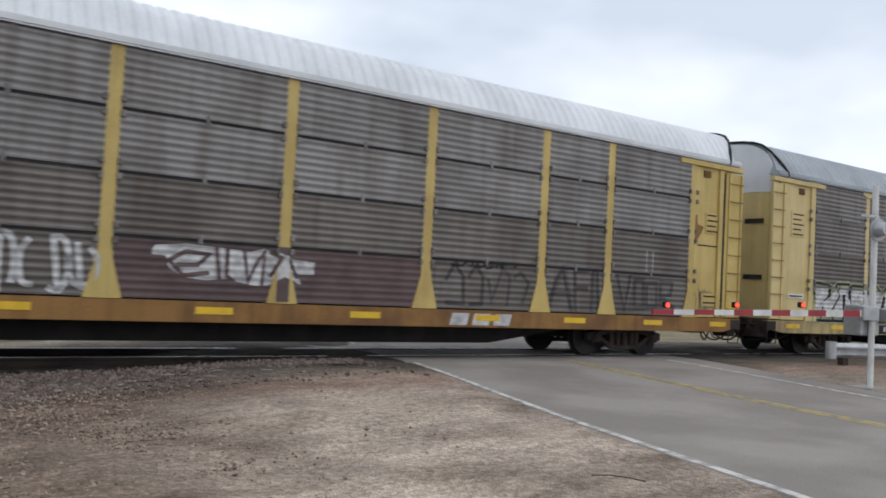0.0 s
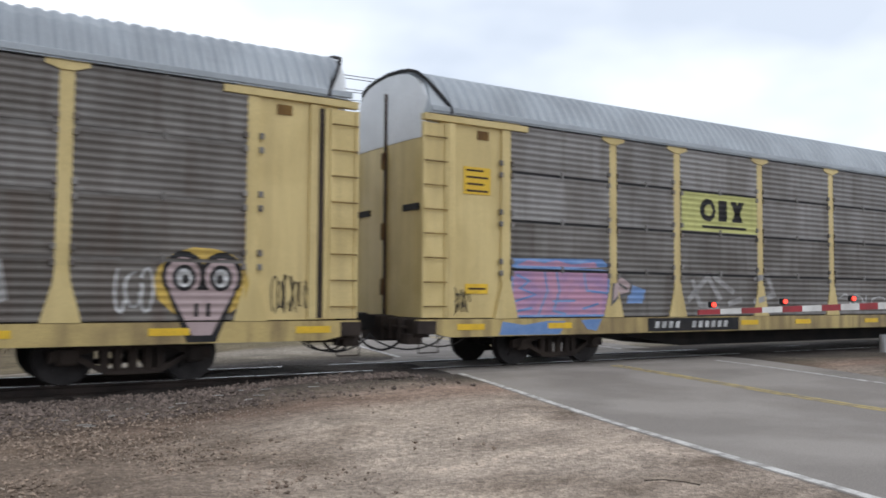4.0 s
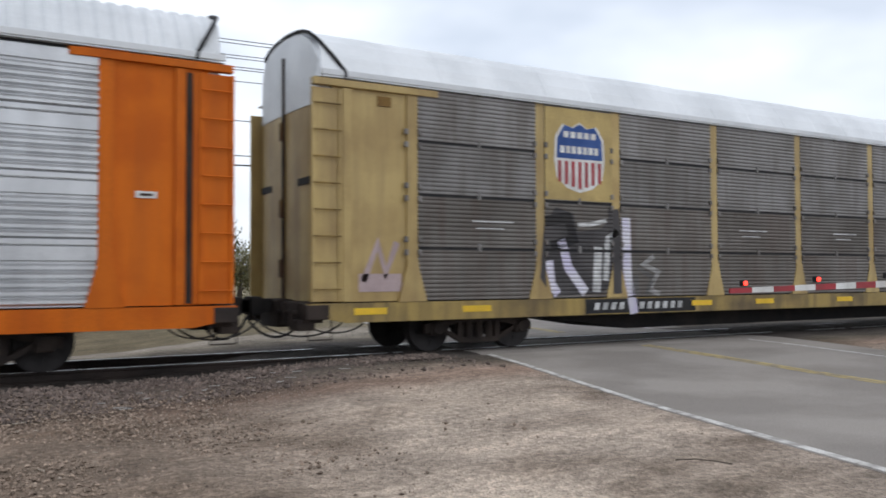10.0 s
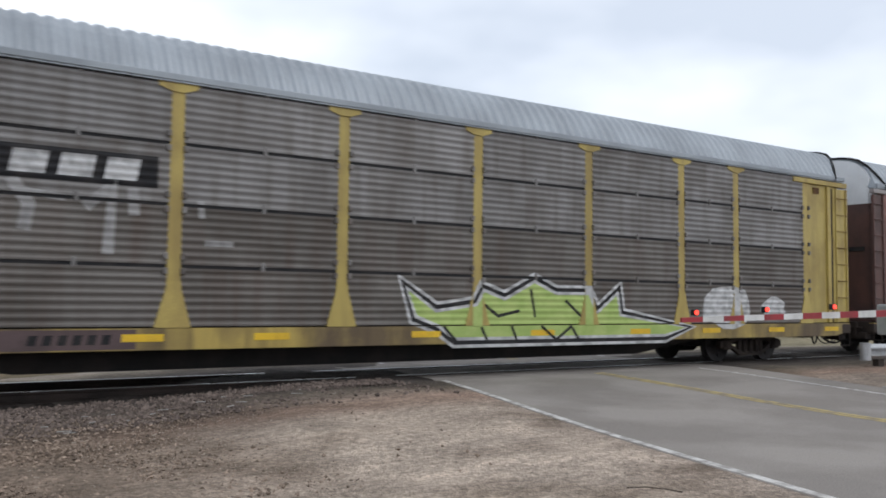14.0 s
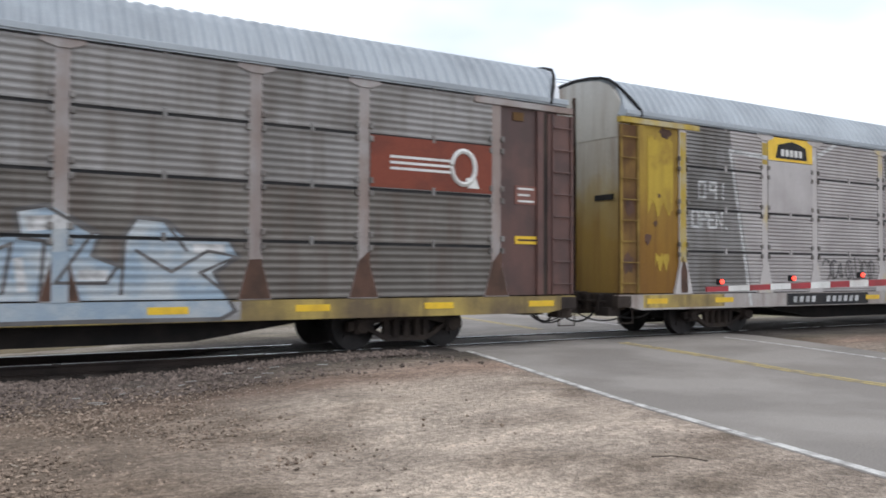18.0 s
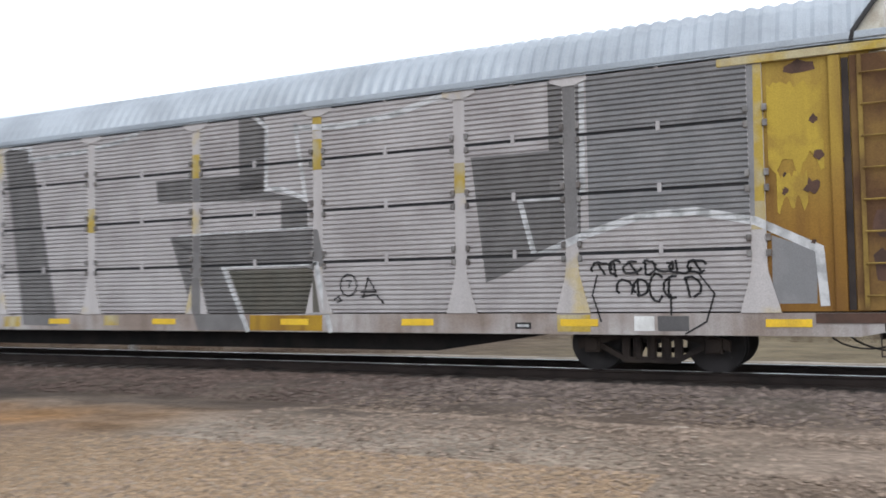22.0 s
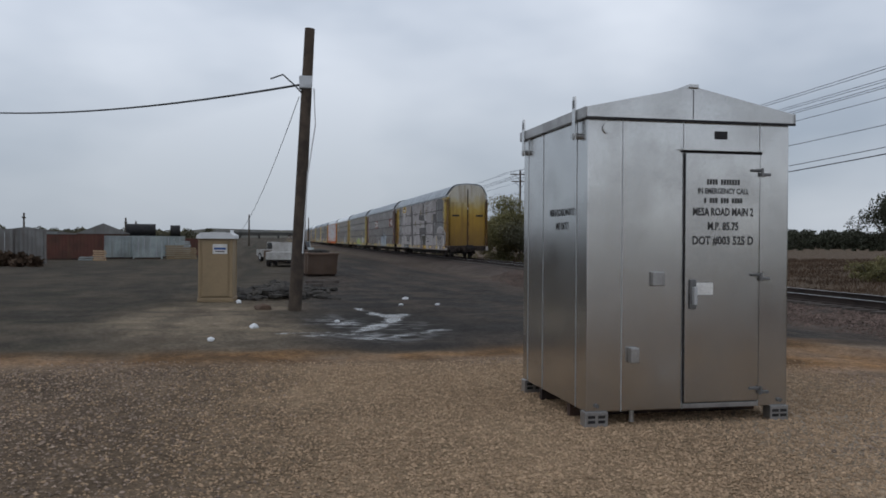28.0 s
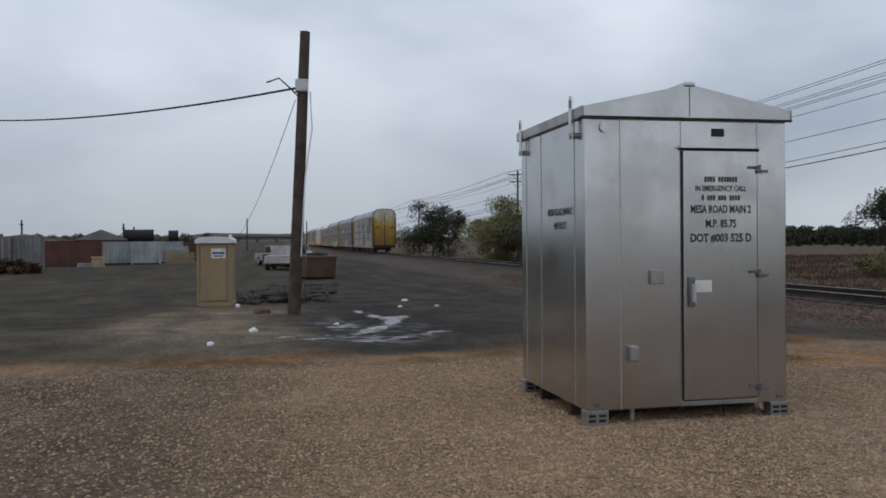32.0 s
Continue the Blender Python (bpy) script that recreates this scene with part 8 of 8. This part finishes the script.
# ---- loose stones ----
def stones(name, count, region, size, material, label, seed, lift=0.25):
    """Thousands of small angular stones in one mesh."""
    rs = np.random.RandomState(seed)
    base = np.array([(1, 0, 0), (-1, 0, 0), (0, 1, 0), (0, -1, 0), (0, 0, 1), (0, 0, -1)], float)
    tri = np.array([(0, 2, 4), (2, 1, 4), (1, 3, 4), (3, 0, 4), (2, 0, 5), (1, 2, 5), (3, 1, 5), (0, 3, 5)])
    xy = region(rs, count)
    n = len(xy)
    s = size[0] + (size[1] - size[0]) * rs.rand(n) ** 2.2
    a = rs.rand(n) * 6.283
    v = base[None] * (0.65 + 0.7 * rs.rand(n, 6, 1)) + rs.uniform(-0.3, 0.3, (n, 6, 3))
    v[:, :, 2] *= 0.7
    c, d = np.cos(a)[:, None], np.sin(a)[:, None]
    vx = v[:, :, 0] * c - v[:, :, 1] * d
    vy = v[:, :, 0] * d + v[:, :, 1] * c
    v = np.stack([vx, vy, v[:, :, 2]], 2) * s[:, None, None]
    z = ground_z(xy[:, 0], xy[:, 1]) + s * lift
    v += np.stack([xy[:, 0], xy[:, 1], z], 1)[:, None, :]
    f = (tri[None] + (np.arange(n) * 6)[:, None, None]).reshape(-1, 3)
    me = bpy.data.meshes.new(name)
    me.from_pydata(v.reshape(-1, 3).tolist(), [], f.tolist())
    me.materials.append(material)
    return tagged(new(name, me), label, "gravel", kind="stuff")


def island_tones(m, spread=0.55):
    """Gives each stone of a joined mesh a tone of its own."""
    n, l = m.node_tree.nodes, m.node_tree.links
    hsv = [k for k in n if k.bl_idname == "ShaderNodeHueSaturation"][0]
    g = n.new("ShaderNodeNewGeometry")
    r = n.new("ShaderNodeMapRange")
    r.inputs["To Min"].default_value, r.inputs["To Max"].default_value = 1 - spread, 1 + spread
    l.new(g.outputs["Random Per Island"], r.inputs["Value"])
    old = hsv.inputs["Value"].links[0].from_socket
    k = n.new("ShaderNodeMath")
    k.operation = "MULTIPLY"
    l.new(old, k.inputs[0])
    l.new(r.outputs["Result"], k.inputs[1])
    l.new(k.outputs[0], hsv.inputs["Value"])
    return m


for k in ("stone_rust", "leaf_pale", "straw_pale", "stone_tan", "stone_grey", "stone_dirt", "stone_path", "straw", "leaf_far", "leaf_green", "leaf_olive", "leaf_dark"):
    island_tones(M[k], 0.08 if "straw" in k or "leaf" in k else 0.48 if k == "stone_dirt" else 0.3)


def pad_region(rs, n):
    p = np.stack([-11.0 + 9.5 * rs.rand(n * 2) ** 0.8, -3.5 + 10.5 * rs.rand(n * 2)], 1)
    ok = (p[:, 1] < 6.2 + 0.28 * (p[:, 0] + 9) + rs.normal(0, 0.4, n * 2)) & (p[:, 0] > -10.9 + rs.normal(0, 0.25, n * 2)) & (np.hypot(p[:, 0], p[:, 1]) > 2.0) & (rs.rand(n * 2) < 0.12 + 0.88 * smooth01(-1.4, 1.6, p[:, 1]))
    return p[ok][:n]


def dirt_region(rs, n):
    p = np.stack([-6 + 13.5 * rs.rand(n * 2), 4.0 + 8.6 * rs.rand(n * 2)], 1)
    path = np.exp(-((p[:, 0] - (5.2 + 0.27 * (p[:, 1] - 8))) / 2.3) ** 2)
    ok = (p[:, 0] < 8.15 + 0.27 * (p[:, 1] - 12.5)) & (rs.rand(n * 2) > 0.97 * path) & (p[:, 1] > 4 + 0.5 * p[:, 0] * 0)
    return p[ok][:n]


def bed_region(rs, n):
    p = np.stack([-45 + 53 * rs.rand(n * 2) ** 0.75, 10.7 + 2.9 * rs.rand(n * 2) ** 0.7], 1)
    ok = (p[:, 0] < 7.6) & (p[:, 1] < 13.05 + rs.normal(0, 0.12, n * 2)) & (rs.rand(n * 2) < 1 - 0.85 * smooth01(2, 6, p[:, 0]) * (p[:, 1] < 12.3))
    return p[ok][:n]


def thin_region(rs, n):
    p = np.stack([-11.2 + 9.0 * rs.rand(n * 2), -4.5 + 4.8 * rs.rand(n * 2)], 1)
    return p[(np.hypot(p[:, 0], p[:, 1]) > 2.2) & (rs.rand(n * 2) < 1 - 0.9 * smooth01(-1.5, 0.3, p[:, 1]))][:n]


stones("gravel", 16000, thin_region, (0.007, 0.018), M["stone_dirt"], "brown stones where the chippings thin out", 6)
stones("gravel", 130000, pad_region, (0.007, 0.017), M["stone_tan"], "loose tan chippings over the pad", 1)
def bare_region(rs, n):
    p = dirt_region(rs, n * 3)
    return p[p[:, 0] < 2.2 + rs.normal(0, 0.8, len(p))][:n]


def path_region(rs, n):
    p = dirt_region(rs, n * 4)
    return p[p[:, 0] > 1.8][:n]


stones("gravel", 14000, bare_region, (0.006, 0.026), M["stone_dirt"], "scattered small dusty stones on the dirt", 2)
stones("gravel", 6500, path_region, (0.004, 0.013), M["stone_path"], "small pale stones on the trodden dirt", 3)
def verge_stones(rs, n):
    p = np.stack([-7 + 12.5 * rs.rand(n * 2), 6.2 + 5.4 * rs.rand(n * 2) ** 0.8], 1)
    return p[rs.rand(n * 2) > 0.97 * smooth01(1.5, 4.0, p[:, 0])][:n]


stones("gravel", 15000, verge_stones, (0.008, 0.028), M["stone_dirt"], "brown and grey stones strewn beside the track bed", 5)
def bed_near(rs, n):
    p = bed_region(rs, n)
    return p[p[:, 0] > -7 + rs.normal(0, 1.0, len(p))]


def bed_away(rs, n):
    p = bed_region(rs, n)
    return p[p[:, 0] < -7 + rs.normal(0, 1.0, len(p))]


stones("ballast", 42000, bed_near, (0.014, 0.045), M["stone_grey"], "coarse grey crushed stone along the track", 4)
stones("ballast", 42000, bed_away, (0.014, 0.045), M["stone_rust"], "coarse rust-stained crushed stone along the track", 14)


def straw_bits(count, seed):
    """Bleached stalks and splinters lying on the dirt beside the track, each a thin three-sided stick."""
    rs = np.random.RandomState(seed)
    p = np.stack([-6 + 12.5 * rs.rand(count), 5.5 + 6.3 * rs.rand(count) ** 0.7], 1)
    p = p[rs.rand(count) > 0.75 * smooth01(2.0, 5.0, p[:, 0])]
    n = len(p)
    half, a, r = 0.012 + 0.07 * rs.rand(n) ** 3, rs.normal(0.2, 0.9, n), 0.002 + 0.003 * rs.rand(n)
    d = np.stack([np.cos(a), np.sin(a), rs.normal(0, 0.12, n)], 1) * half[:, None]
    c = np.stack([p[:, 0], p[:, 1], ground_z(p[:, 0], p[:, 1]) + 0.018], 1)
    side = np.stack([-np.sin(a), np.cos(a), 0 * a], 1) * r[:, None]
    up = np.stack([0 * a, 0 * a, 1.6 * r], 1)
    v = np.stack([c - d - side, c - d + side, c - d + up, c + d - side, c + d + side, c + d + up], 1).reshape(-1, 3)
    f = (np.array([(0, 1, 4, 3), (1, 2, 5, 4), (2, 0, 3, 5)])[None] + (np.arange(n) * 6)[:, None, None]).reshape(-1, 4)
    me = bpy.data.meshes.new("straw_litter")
    me.from_pydata(v.tolist(), [], f.tolist())
    me.materials.append(M["straw_bit"])
    tagged(new("straw_litter", me), "bleached stalks and splinters strewn on the dirt", "straw", kind="stuff")


straw_bits(230, 9)


# ---- trees, scrub and grass ----
def leaves(count, rs, centres, size):
    """Small bent leaf clumps round the given centres: vertices and faces."""
    c = centres[rs.randint(0, len(centres), count)]
    d = rs.normal(0, 1, (count, 3))
    d /= np.linalg.norm(d, axis=1)[:, None]
    p = c[:, :3] + d * c[:, 3:4] * rs.rand(count, 1) ** 0.45 * np.array([1.05, 1.05, 0.85])
    u = rs.normal(0, 1, (count, 3))
    u /= np.linalg.norm(u, axis=1)[:, None]
    w = np.cross(u, rs.normal(0, 1, (count, 3)))
    w /= np.linalg.norm(w, axis=1)[:, None]
    s = size * (0.5 + rs.rand(count, 1))
    v = np.stack([p - u * s, p + w * s * 0.6, p + u * s, p - w * s * 0.6 + np.cross(u, w) * s * 0.25], 1)
    f = np.arange(count * 4).reshape(-1, 4)
    return v.reshape(-1, 3), f


def tree(x, y, h, w, count, leaf, seed, label, bare=0.0, trunk=0.16, size=0.11, name="tree"):
    rs, rg = np.random.RandomState(seed), random.Random(seed)
    t = thing(name, label, name, at=(x, y, gz(x, y)))
    bm = cyl_bm((0, 0, -0.2), (0.05 * h * rg.uniform(-1, 1), 0, h * 0.5), trunk, trunk * 0.55, 8)
    tips = []
    for k in range(9):
        a = k * 2.4 + rg.uniform(-0.4, 0.4)
        z0 = h * rg.uniform(0.15, 0.5)
        p = [(0, 0, z0), (w * 0.22 * math.cos(a), w * 0.22 * math.sin(a), z0 + h * rg.uniform(0.12, 0.25)), (w * 0.42 * math.cos(a) * rg.uniform(0.6, 1.1), w * 0.42 * math.sin(a) * rg.uniform(0.6, 1.1), min(h * 0.97, z0 + h * rg.uniform(0.25, 0.5)))]
        tube_bm(p, trunk * 0.28, 5, bm)
        tips += [p[1], p[2]]
        for _ in range(3):
            q = [p[2][i] + rg.uniform(-0.22, 0.22) * (w if i < 2 else h * 0.5) for i in range(3)]
            tube_bm([p[1], p[2], q], trunk * 0.1, 4, bm)
            tips.append(q)
    part("trunk", bm, M["twig"], t)
    cs = np.array([(a, b, min(max(c, h * 0.12), h * 0.95), w * rs.uniform(0.09, 0.22)) for a, b, c in tips] + [(rs.normal(0, w * 0.22), rs.normal(0, w * 0.22), h * rs.uniform(0.06, 0.85), w * rs.uniform(0.1, 0.2)) for _ in range(26)])
    v, f = leaves(count, rs, cs, size)
    v[:, 2] = np.maximum(v[:, 2], 0.02)
    me = bpy.data.meshes.new("crown")
    me.from_pydata(v.tolist(), [], f.tolist())
    put("crown", me, M[leaf], t)
    return t


TREES = [
    (51.0, 66, 6.4, 4.2, 4600, "leaf_dark", 1, "dark leafy roadside tree beyond the track"),
    (52.3, 60, 1.3, 2.5, 700, "leaf_olive", 2, "olive scrub bush under the tree"),
    (50.0, 58, 1.6, 3.5, 1200, "leaf_olive", 3, "yellowing scrub bush in dry grass"),
    (79.3, 128, 8.0, 6.5, 2200, "leaf_dark", 4, "dark juniper-like tree behind the track"),
    (78.3, 124, 7.6, 6.0, 2000, "leaf_dark", 5, "dark juniper-like tree behind the track"),
    (80.6, 130, 4.5, 7.0, 1500, "leaf_green", 6, "low green thicket behind the track"),
    (74.6, 95, 5.2, 7.4, 8400, "leaf_olive", 7, "broad green bush close to the track"),
    (73.3, 90, 6.4, 7.4, 8400, "leaf_olive", 8, "broad olive-green bush close to the track"),
    (72.0, 88, 5.2, 7.4, 7000, "leaf_far", 9, "broad grey-green bush close to the track"),
    (-13.5, 40, 5.0, 3.4, 2200, "leaf_dark", 10, "dark green tree behind the track"),
    (-15.6, 43, 4.6, 3.5, 1800, "leaf_green", 11, "green bush behind the track"),
    (-10.2, 42, 4.0, 4.0, 900, "twig", 12, "half-bare grey shrub behind the track"),
    (-7.6, 41, 4.2, 4.0, 800, "twig", 13, "half-bare grey shrub behind the track"),
    (-11.8, 45, 3.0, 5.0, 1500, "leaf_olive", 14, "olive scrub behind the track"),
    (-17.8, 48, 3.4, 4.5, 1400, "leaf_olive", 15, "olive scrub behind the track"),
    (-5.0, 46, 3.2, 5.0, 1200, "leaf_olive", 16, "olive scrub behind the track"),
    (-38.0, 75, 2.2, 6.0, 1200, "leaf_pale", 17, "low dull scrub by the far road"),
    (-40.5, 78, 2.4, 6.0, 1200, "leaf_pale", 18, "low grey-green scrub by the far road"),
    (-46.0, 75, 3.0, 7.0, 1500, "leaf_pale", 19, "low olive scrub by the far road"),
    (-50.5, 90, 3.4, 7.0, 1400, "leaf_dark", 20, "dark scrub on the far slope"),
    (-53.5, 95, 3.2, 7.0, 1400, "leaf_green", 21, "green scrub on the far slope"),
    (42.3, 46, 2.7, 3.0, 900, "leaf_olive", 24, "yellowing shrub standing in the dry grass"),
    (67, 100, 5.0, 8.0, 1500, "leaf_green", 25, "green tree beyond the dry field"),
]
for yaw, r, h, w, n, leaf, seed, lab in TREES:
    x, y = at_yaw(yaw, r)
    tree(x, y, h, w, int(n * 4.4), leaf, seed, lab, size=0.035 + 0.0005 * r, name="tree" if h > 3.9 else "shrub")


def far_belt(name, yaws, rr, count, hh, leaf, seed, label, spread=(0.9, 2.0), clumps=90):
    rs = np.random.RandomState(seed)
    yaw = radians(1) * (yaws[0] + (yaws[1] - yaws[0]) * rs.rand(clumps))
    r = rr[0] + (rr[1] - rr[0]) * rs.rand(clumps)
    x, y = -np.sin(yaw) * r, np.cos(yaw) * r
    s = rs.uniform(*spread, clumps)
    cs = np.stack([x, y, ground_z(x, y) + hh * rs.uniform(0.2, 0.75, clumps), s], 1)
    v, f = leaves(count * 5, rs, cs, 0.22 * max(1.0, rr[0] / 140))
    v[:, 2] = np.maximum(v[:, 2], ground_z(v[:, 0], v[:, 1]))
    me = bpy.data.meshes.new(name)
    me.from_pydata(v.tolist(), [], f.tolist())
    me.materials.append(M[leaf])
    tagged(new(name, me), label, "trees", kind="stuff")


far_belt("distant_woods", (36, 66), (275, 330), 26000, 4.6, "leaf_dark", 1, "belt of dark grey-green scrub trees on the far side of the field", (1.8, 3.8), 320)
far_belt("distant_woods", (38, 62), (236, 250), 2500, 1.2, "leaf_dark", 2, "dark hedge along the far side of the dry field", (0.3, 0.7))
far_belt("distant_woods", (-62, -25), (100, 240), 5000, 3.0, "leaf_pale", 3, "grey-green scrub trees on the slope beyond the road")
far_belt("distant_woods", (-62, -30), (60, 120), 2500, 0.8, "straw_pale", 4, "dry brown scrub beyond the road", (0.7, 1.3))
far_belt("distant_woods", (-25, 35), (100, 200), 5000, 3.2, "leaf_far", 5, "grey-green scrub trees far behind the track")


def house(yaw, r, w, h, wall, label):
    x, y = at_yaw(yaw, r)
    s = thing("house", label, "house", "far houses", at=(x, y, gz(x, y) + 1.0), turn=yaw + 10)
    b = part("wall", box_bm(-w / 2, w / 2, -2.2, 2.2, -2, h), M[wall], s)
    part("roof", prism_bm([(-w / 2 - 0.4, h), (w / 2 + 0.4, h), (w / 2 - 1.2, h + 0.7), (-w / 2 + 1.2, h + 0.7)], -2.6, 2.6), M["hill"], s)
    for k in (-0.3, 0.0, 0.3):
        wd = part("window", box_bm(k * w - 0.5, k * w + 0.5, -2.26, -2.2, 0.9, 2.0), M["glass_dark"], s)
        part("frame", box_bm(k * w - 0.58, k * w + 0.58, -2.23, -2.2, 0.82, 2.08), M["white"], wd)


for yaw, r, w, wall in ((46.2, 245, 4, "car_white"), (44.3, 250, 5.5, "box_white"), (47.8, 255, 5, "car_white"), (43.2, 245, 4, "concrete"), (-48.8, 230, 8, "concrete"), (-51.5, 250, 9, "box_white"), (-45.0, 225, 7, "concrete"), (-53.6, 240, 8, "concrete"), (-41.6, 250, 8, "box_white")):
    house(yaw, r, w, 2.3, wall, "small far house with a grey roof among trees")

ox, oy = at_yaw(89.6, 520)
op = thing("overpass", "long low concrete overpass on the horizon", "bridge", at=(ox, oy, gz(ox, oy)), turn=89.6)
part("deck", box_bm(-24, 24, -5, 5, 1.6, 2.9, 0.05), M["hill"], op)
part("parapet", box_bm(-24, 24, -5.3, -5.0, 2.9, 3.6), M["hill"], op)
for k in range(5):
    part("pier", box_bm(-22 + k * 11, -21 + k * 11, -3, 3, -1, 1.6), M["hill"], op)
for yaw, r, w, h in ((110.2, 190, 11, 2.6), (107.4, 210, 9, 2.4), (105.4, 230, 8, 3.0), (103.0, 240, 12, 2.6), (98.6, 260, 10, 2.8), (94.0, 300, 12, 3.0)):
    shed(yaw, r, w, 6, h, "box_white", "low pale building at the far side of the yard", 0.7)
far_belt("distant_woods", (93, 114), (240, 330), 5000, 4.0, "leaf_far", 6, "line of dull trees behind the yard", (1.0, 2.6))
far_belt("distant_woods", (104, 114), (62, 68), 1500, 0.7, "straw", 7, "dry brush in front of the containers", (0.3, 0.6))
hill = bmesh.new()
prev = None
for k in range(121):
    yaw = radians(-80 + k * 2.2)
    r = 1900
    h = 14 + 10 * noise.noise((k * 0.13, 0.5, 0)) + 5 * noise.noise((k * 0.5, 2.5, 0)) + (10 if 84 < math.degrees(yaw) < 96 else 0)
    a = hill.verts.new((-math.sin(yaw) * r, math.cos(yaw) * r, -3))
    b = hill.verts.new((-math.sin(yaw) * (r + 60), math.cos(yaw) * (r + 60), max(8, h)))
    c2 = hill.verts.new((-math.sin(yaw) * (r + 400), math.cos(yaw) * (r + 400), max(6, h * 0.8)))
    if prev:
        hill.faces.new((prev[0], a, b, prev[1]))
        hill.faces.new((prev[1], b, c2, prev[2]))
    prev = (a, b, c2)
ob = part("backdrop", hill, M["hill"], None)
tagged(ob, "low dark scrub-covered hills on the horizon", "hills", kind="structure")


def grass(name, count, region, height, label, seed, material="straw"):
    rs = np.random.RandomState(seed)
    p = region(rs, count)
    n = len(p)
    z = ground_z(p[:, 0], p[:, 1])
    r = np.hypot(p[:, 0], p[:, 1])
    h = height * (0.4 + 0.9 * rs.rand(n))
    wd = 0.004 + 0.00035 * r
    a, lean = rs.rand(n) * 6.283, rs.normal(0, 0.35, (n, 2)) * h[:, None]
    dx, dy = np.cos(a) * wd, np.sin(a) * wd
    v = np.stack([np.stack([p[:, 0] - dx, p[:, 1] - dy, z - 0.02], 1), np.stack([p[:, 0] + dx, p[:, 1] + dy, z - 0.02], 1), np.stack([p[:, 0] + lean[:, 0], p[:, 1] + lean[:, 1], z + h], 1)], 1).reshape(-1, 3)
    me = bpy.data.meshes.new(name)
    me.from_pydata(v.tolist(), [], np.arange(n * 3).reshape(-1, 3).tolist())
    me.materials.append(M[material])
    tagged(new(name, me), label, "grass", kind="stuff")


def verge_region(rs, n):
    p = np.stack([-110 + 165 * rs.rand(n), 22.5 + 75 * rs.rand(n) ** 1.8], 1)
    road_gap = np.abs(p[:, 0] - (12.0 + 0.27 * (p[:, 1] - 12.5))) > 5.0
    tuft = np.array([noise.noise((a * 0.25, b * 0.25, 9.0)) for a, b in p]) + rs.normal(0, 0.25, n) > -0.15
    return p[road_gap & tuft & ~((p[:, 1] < 32) & (p[:, 0] > -14))]


def field_region(rs, n):
    p = np.stack([-80 + 68 * rs.rand(n) ** 0.8, -30 + 29 * rs.rand(n)], 1)
    tuft = np.array([noise.noise((a * 0.2, b * 0.2, 5.0)) for a, b in p]) + rs.normal(0, 0.2, n) > 0.1
    return p[tuft]


def slope_region(rs, n):
    p = verge_region(rs, n)
    return p[p[:, 0] > 8]


def meadow_region(rs, n):
    p = verge_region(rs, n)
    return p[p[:, 0] <= 8]


grass("dry_grass", 190000, meadow_region, 0.27, "tall dry brown grass behind the track", 1)
grass("dry_grass", 60000, slope_region, 0.3, "bleached dry grass beyond the road", 3, "straw_pale")
grass("dry_grass", 5000, field_region, 0.03, "short sparse weeds in the dirt field", 2, "straw")


# ---- train and wheels ----
TRAIN = [(0, -8.93), (1.5, -23.69), (2.5, -33.57), (4, -48.62), (5.5, -63.4), (7, -78.17), (9, -97.62), (10, -107.62), (11.5, -122.1), (13, -136.9), (14.5, -151.3), (16, -165.66), (17.5, -180.25), (19, -194.7), (20, -204.46), (20.5, -209.34), (21, -214.18), (21.5, -219.02), (22, -223.95), (22.5, -229.0), (23, -234.15), (24, -244.5), (26, -265.7), (28, -287.6), (30, -310.5), (32, -334.2)]


def motions():
    order = [(c, 28.2 * i) for i, c in enumerate(CARS.values())] + [(c, -28.2 * (i + 1)) for i, c in enumerate(LEAD)]
    for car, off in order:
        walk(car, [(t, pose(x + off, 12.9, 0)) for t, x in TRAIN])
    ts = [k / FPS for k in range(32 * FPS + 1)]
    roll = np.interp(ts, [t for t, x in TRAIN], [x for t, x in TRAIN]) / 0.42
    for w in WHEELSETS:
        x, y, z = w.location
        walk(w, [(t, pose(x, y, z, 0, math.degrees(a) % 360, 0)) for t, a in zip(ts, roll)])


motions()
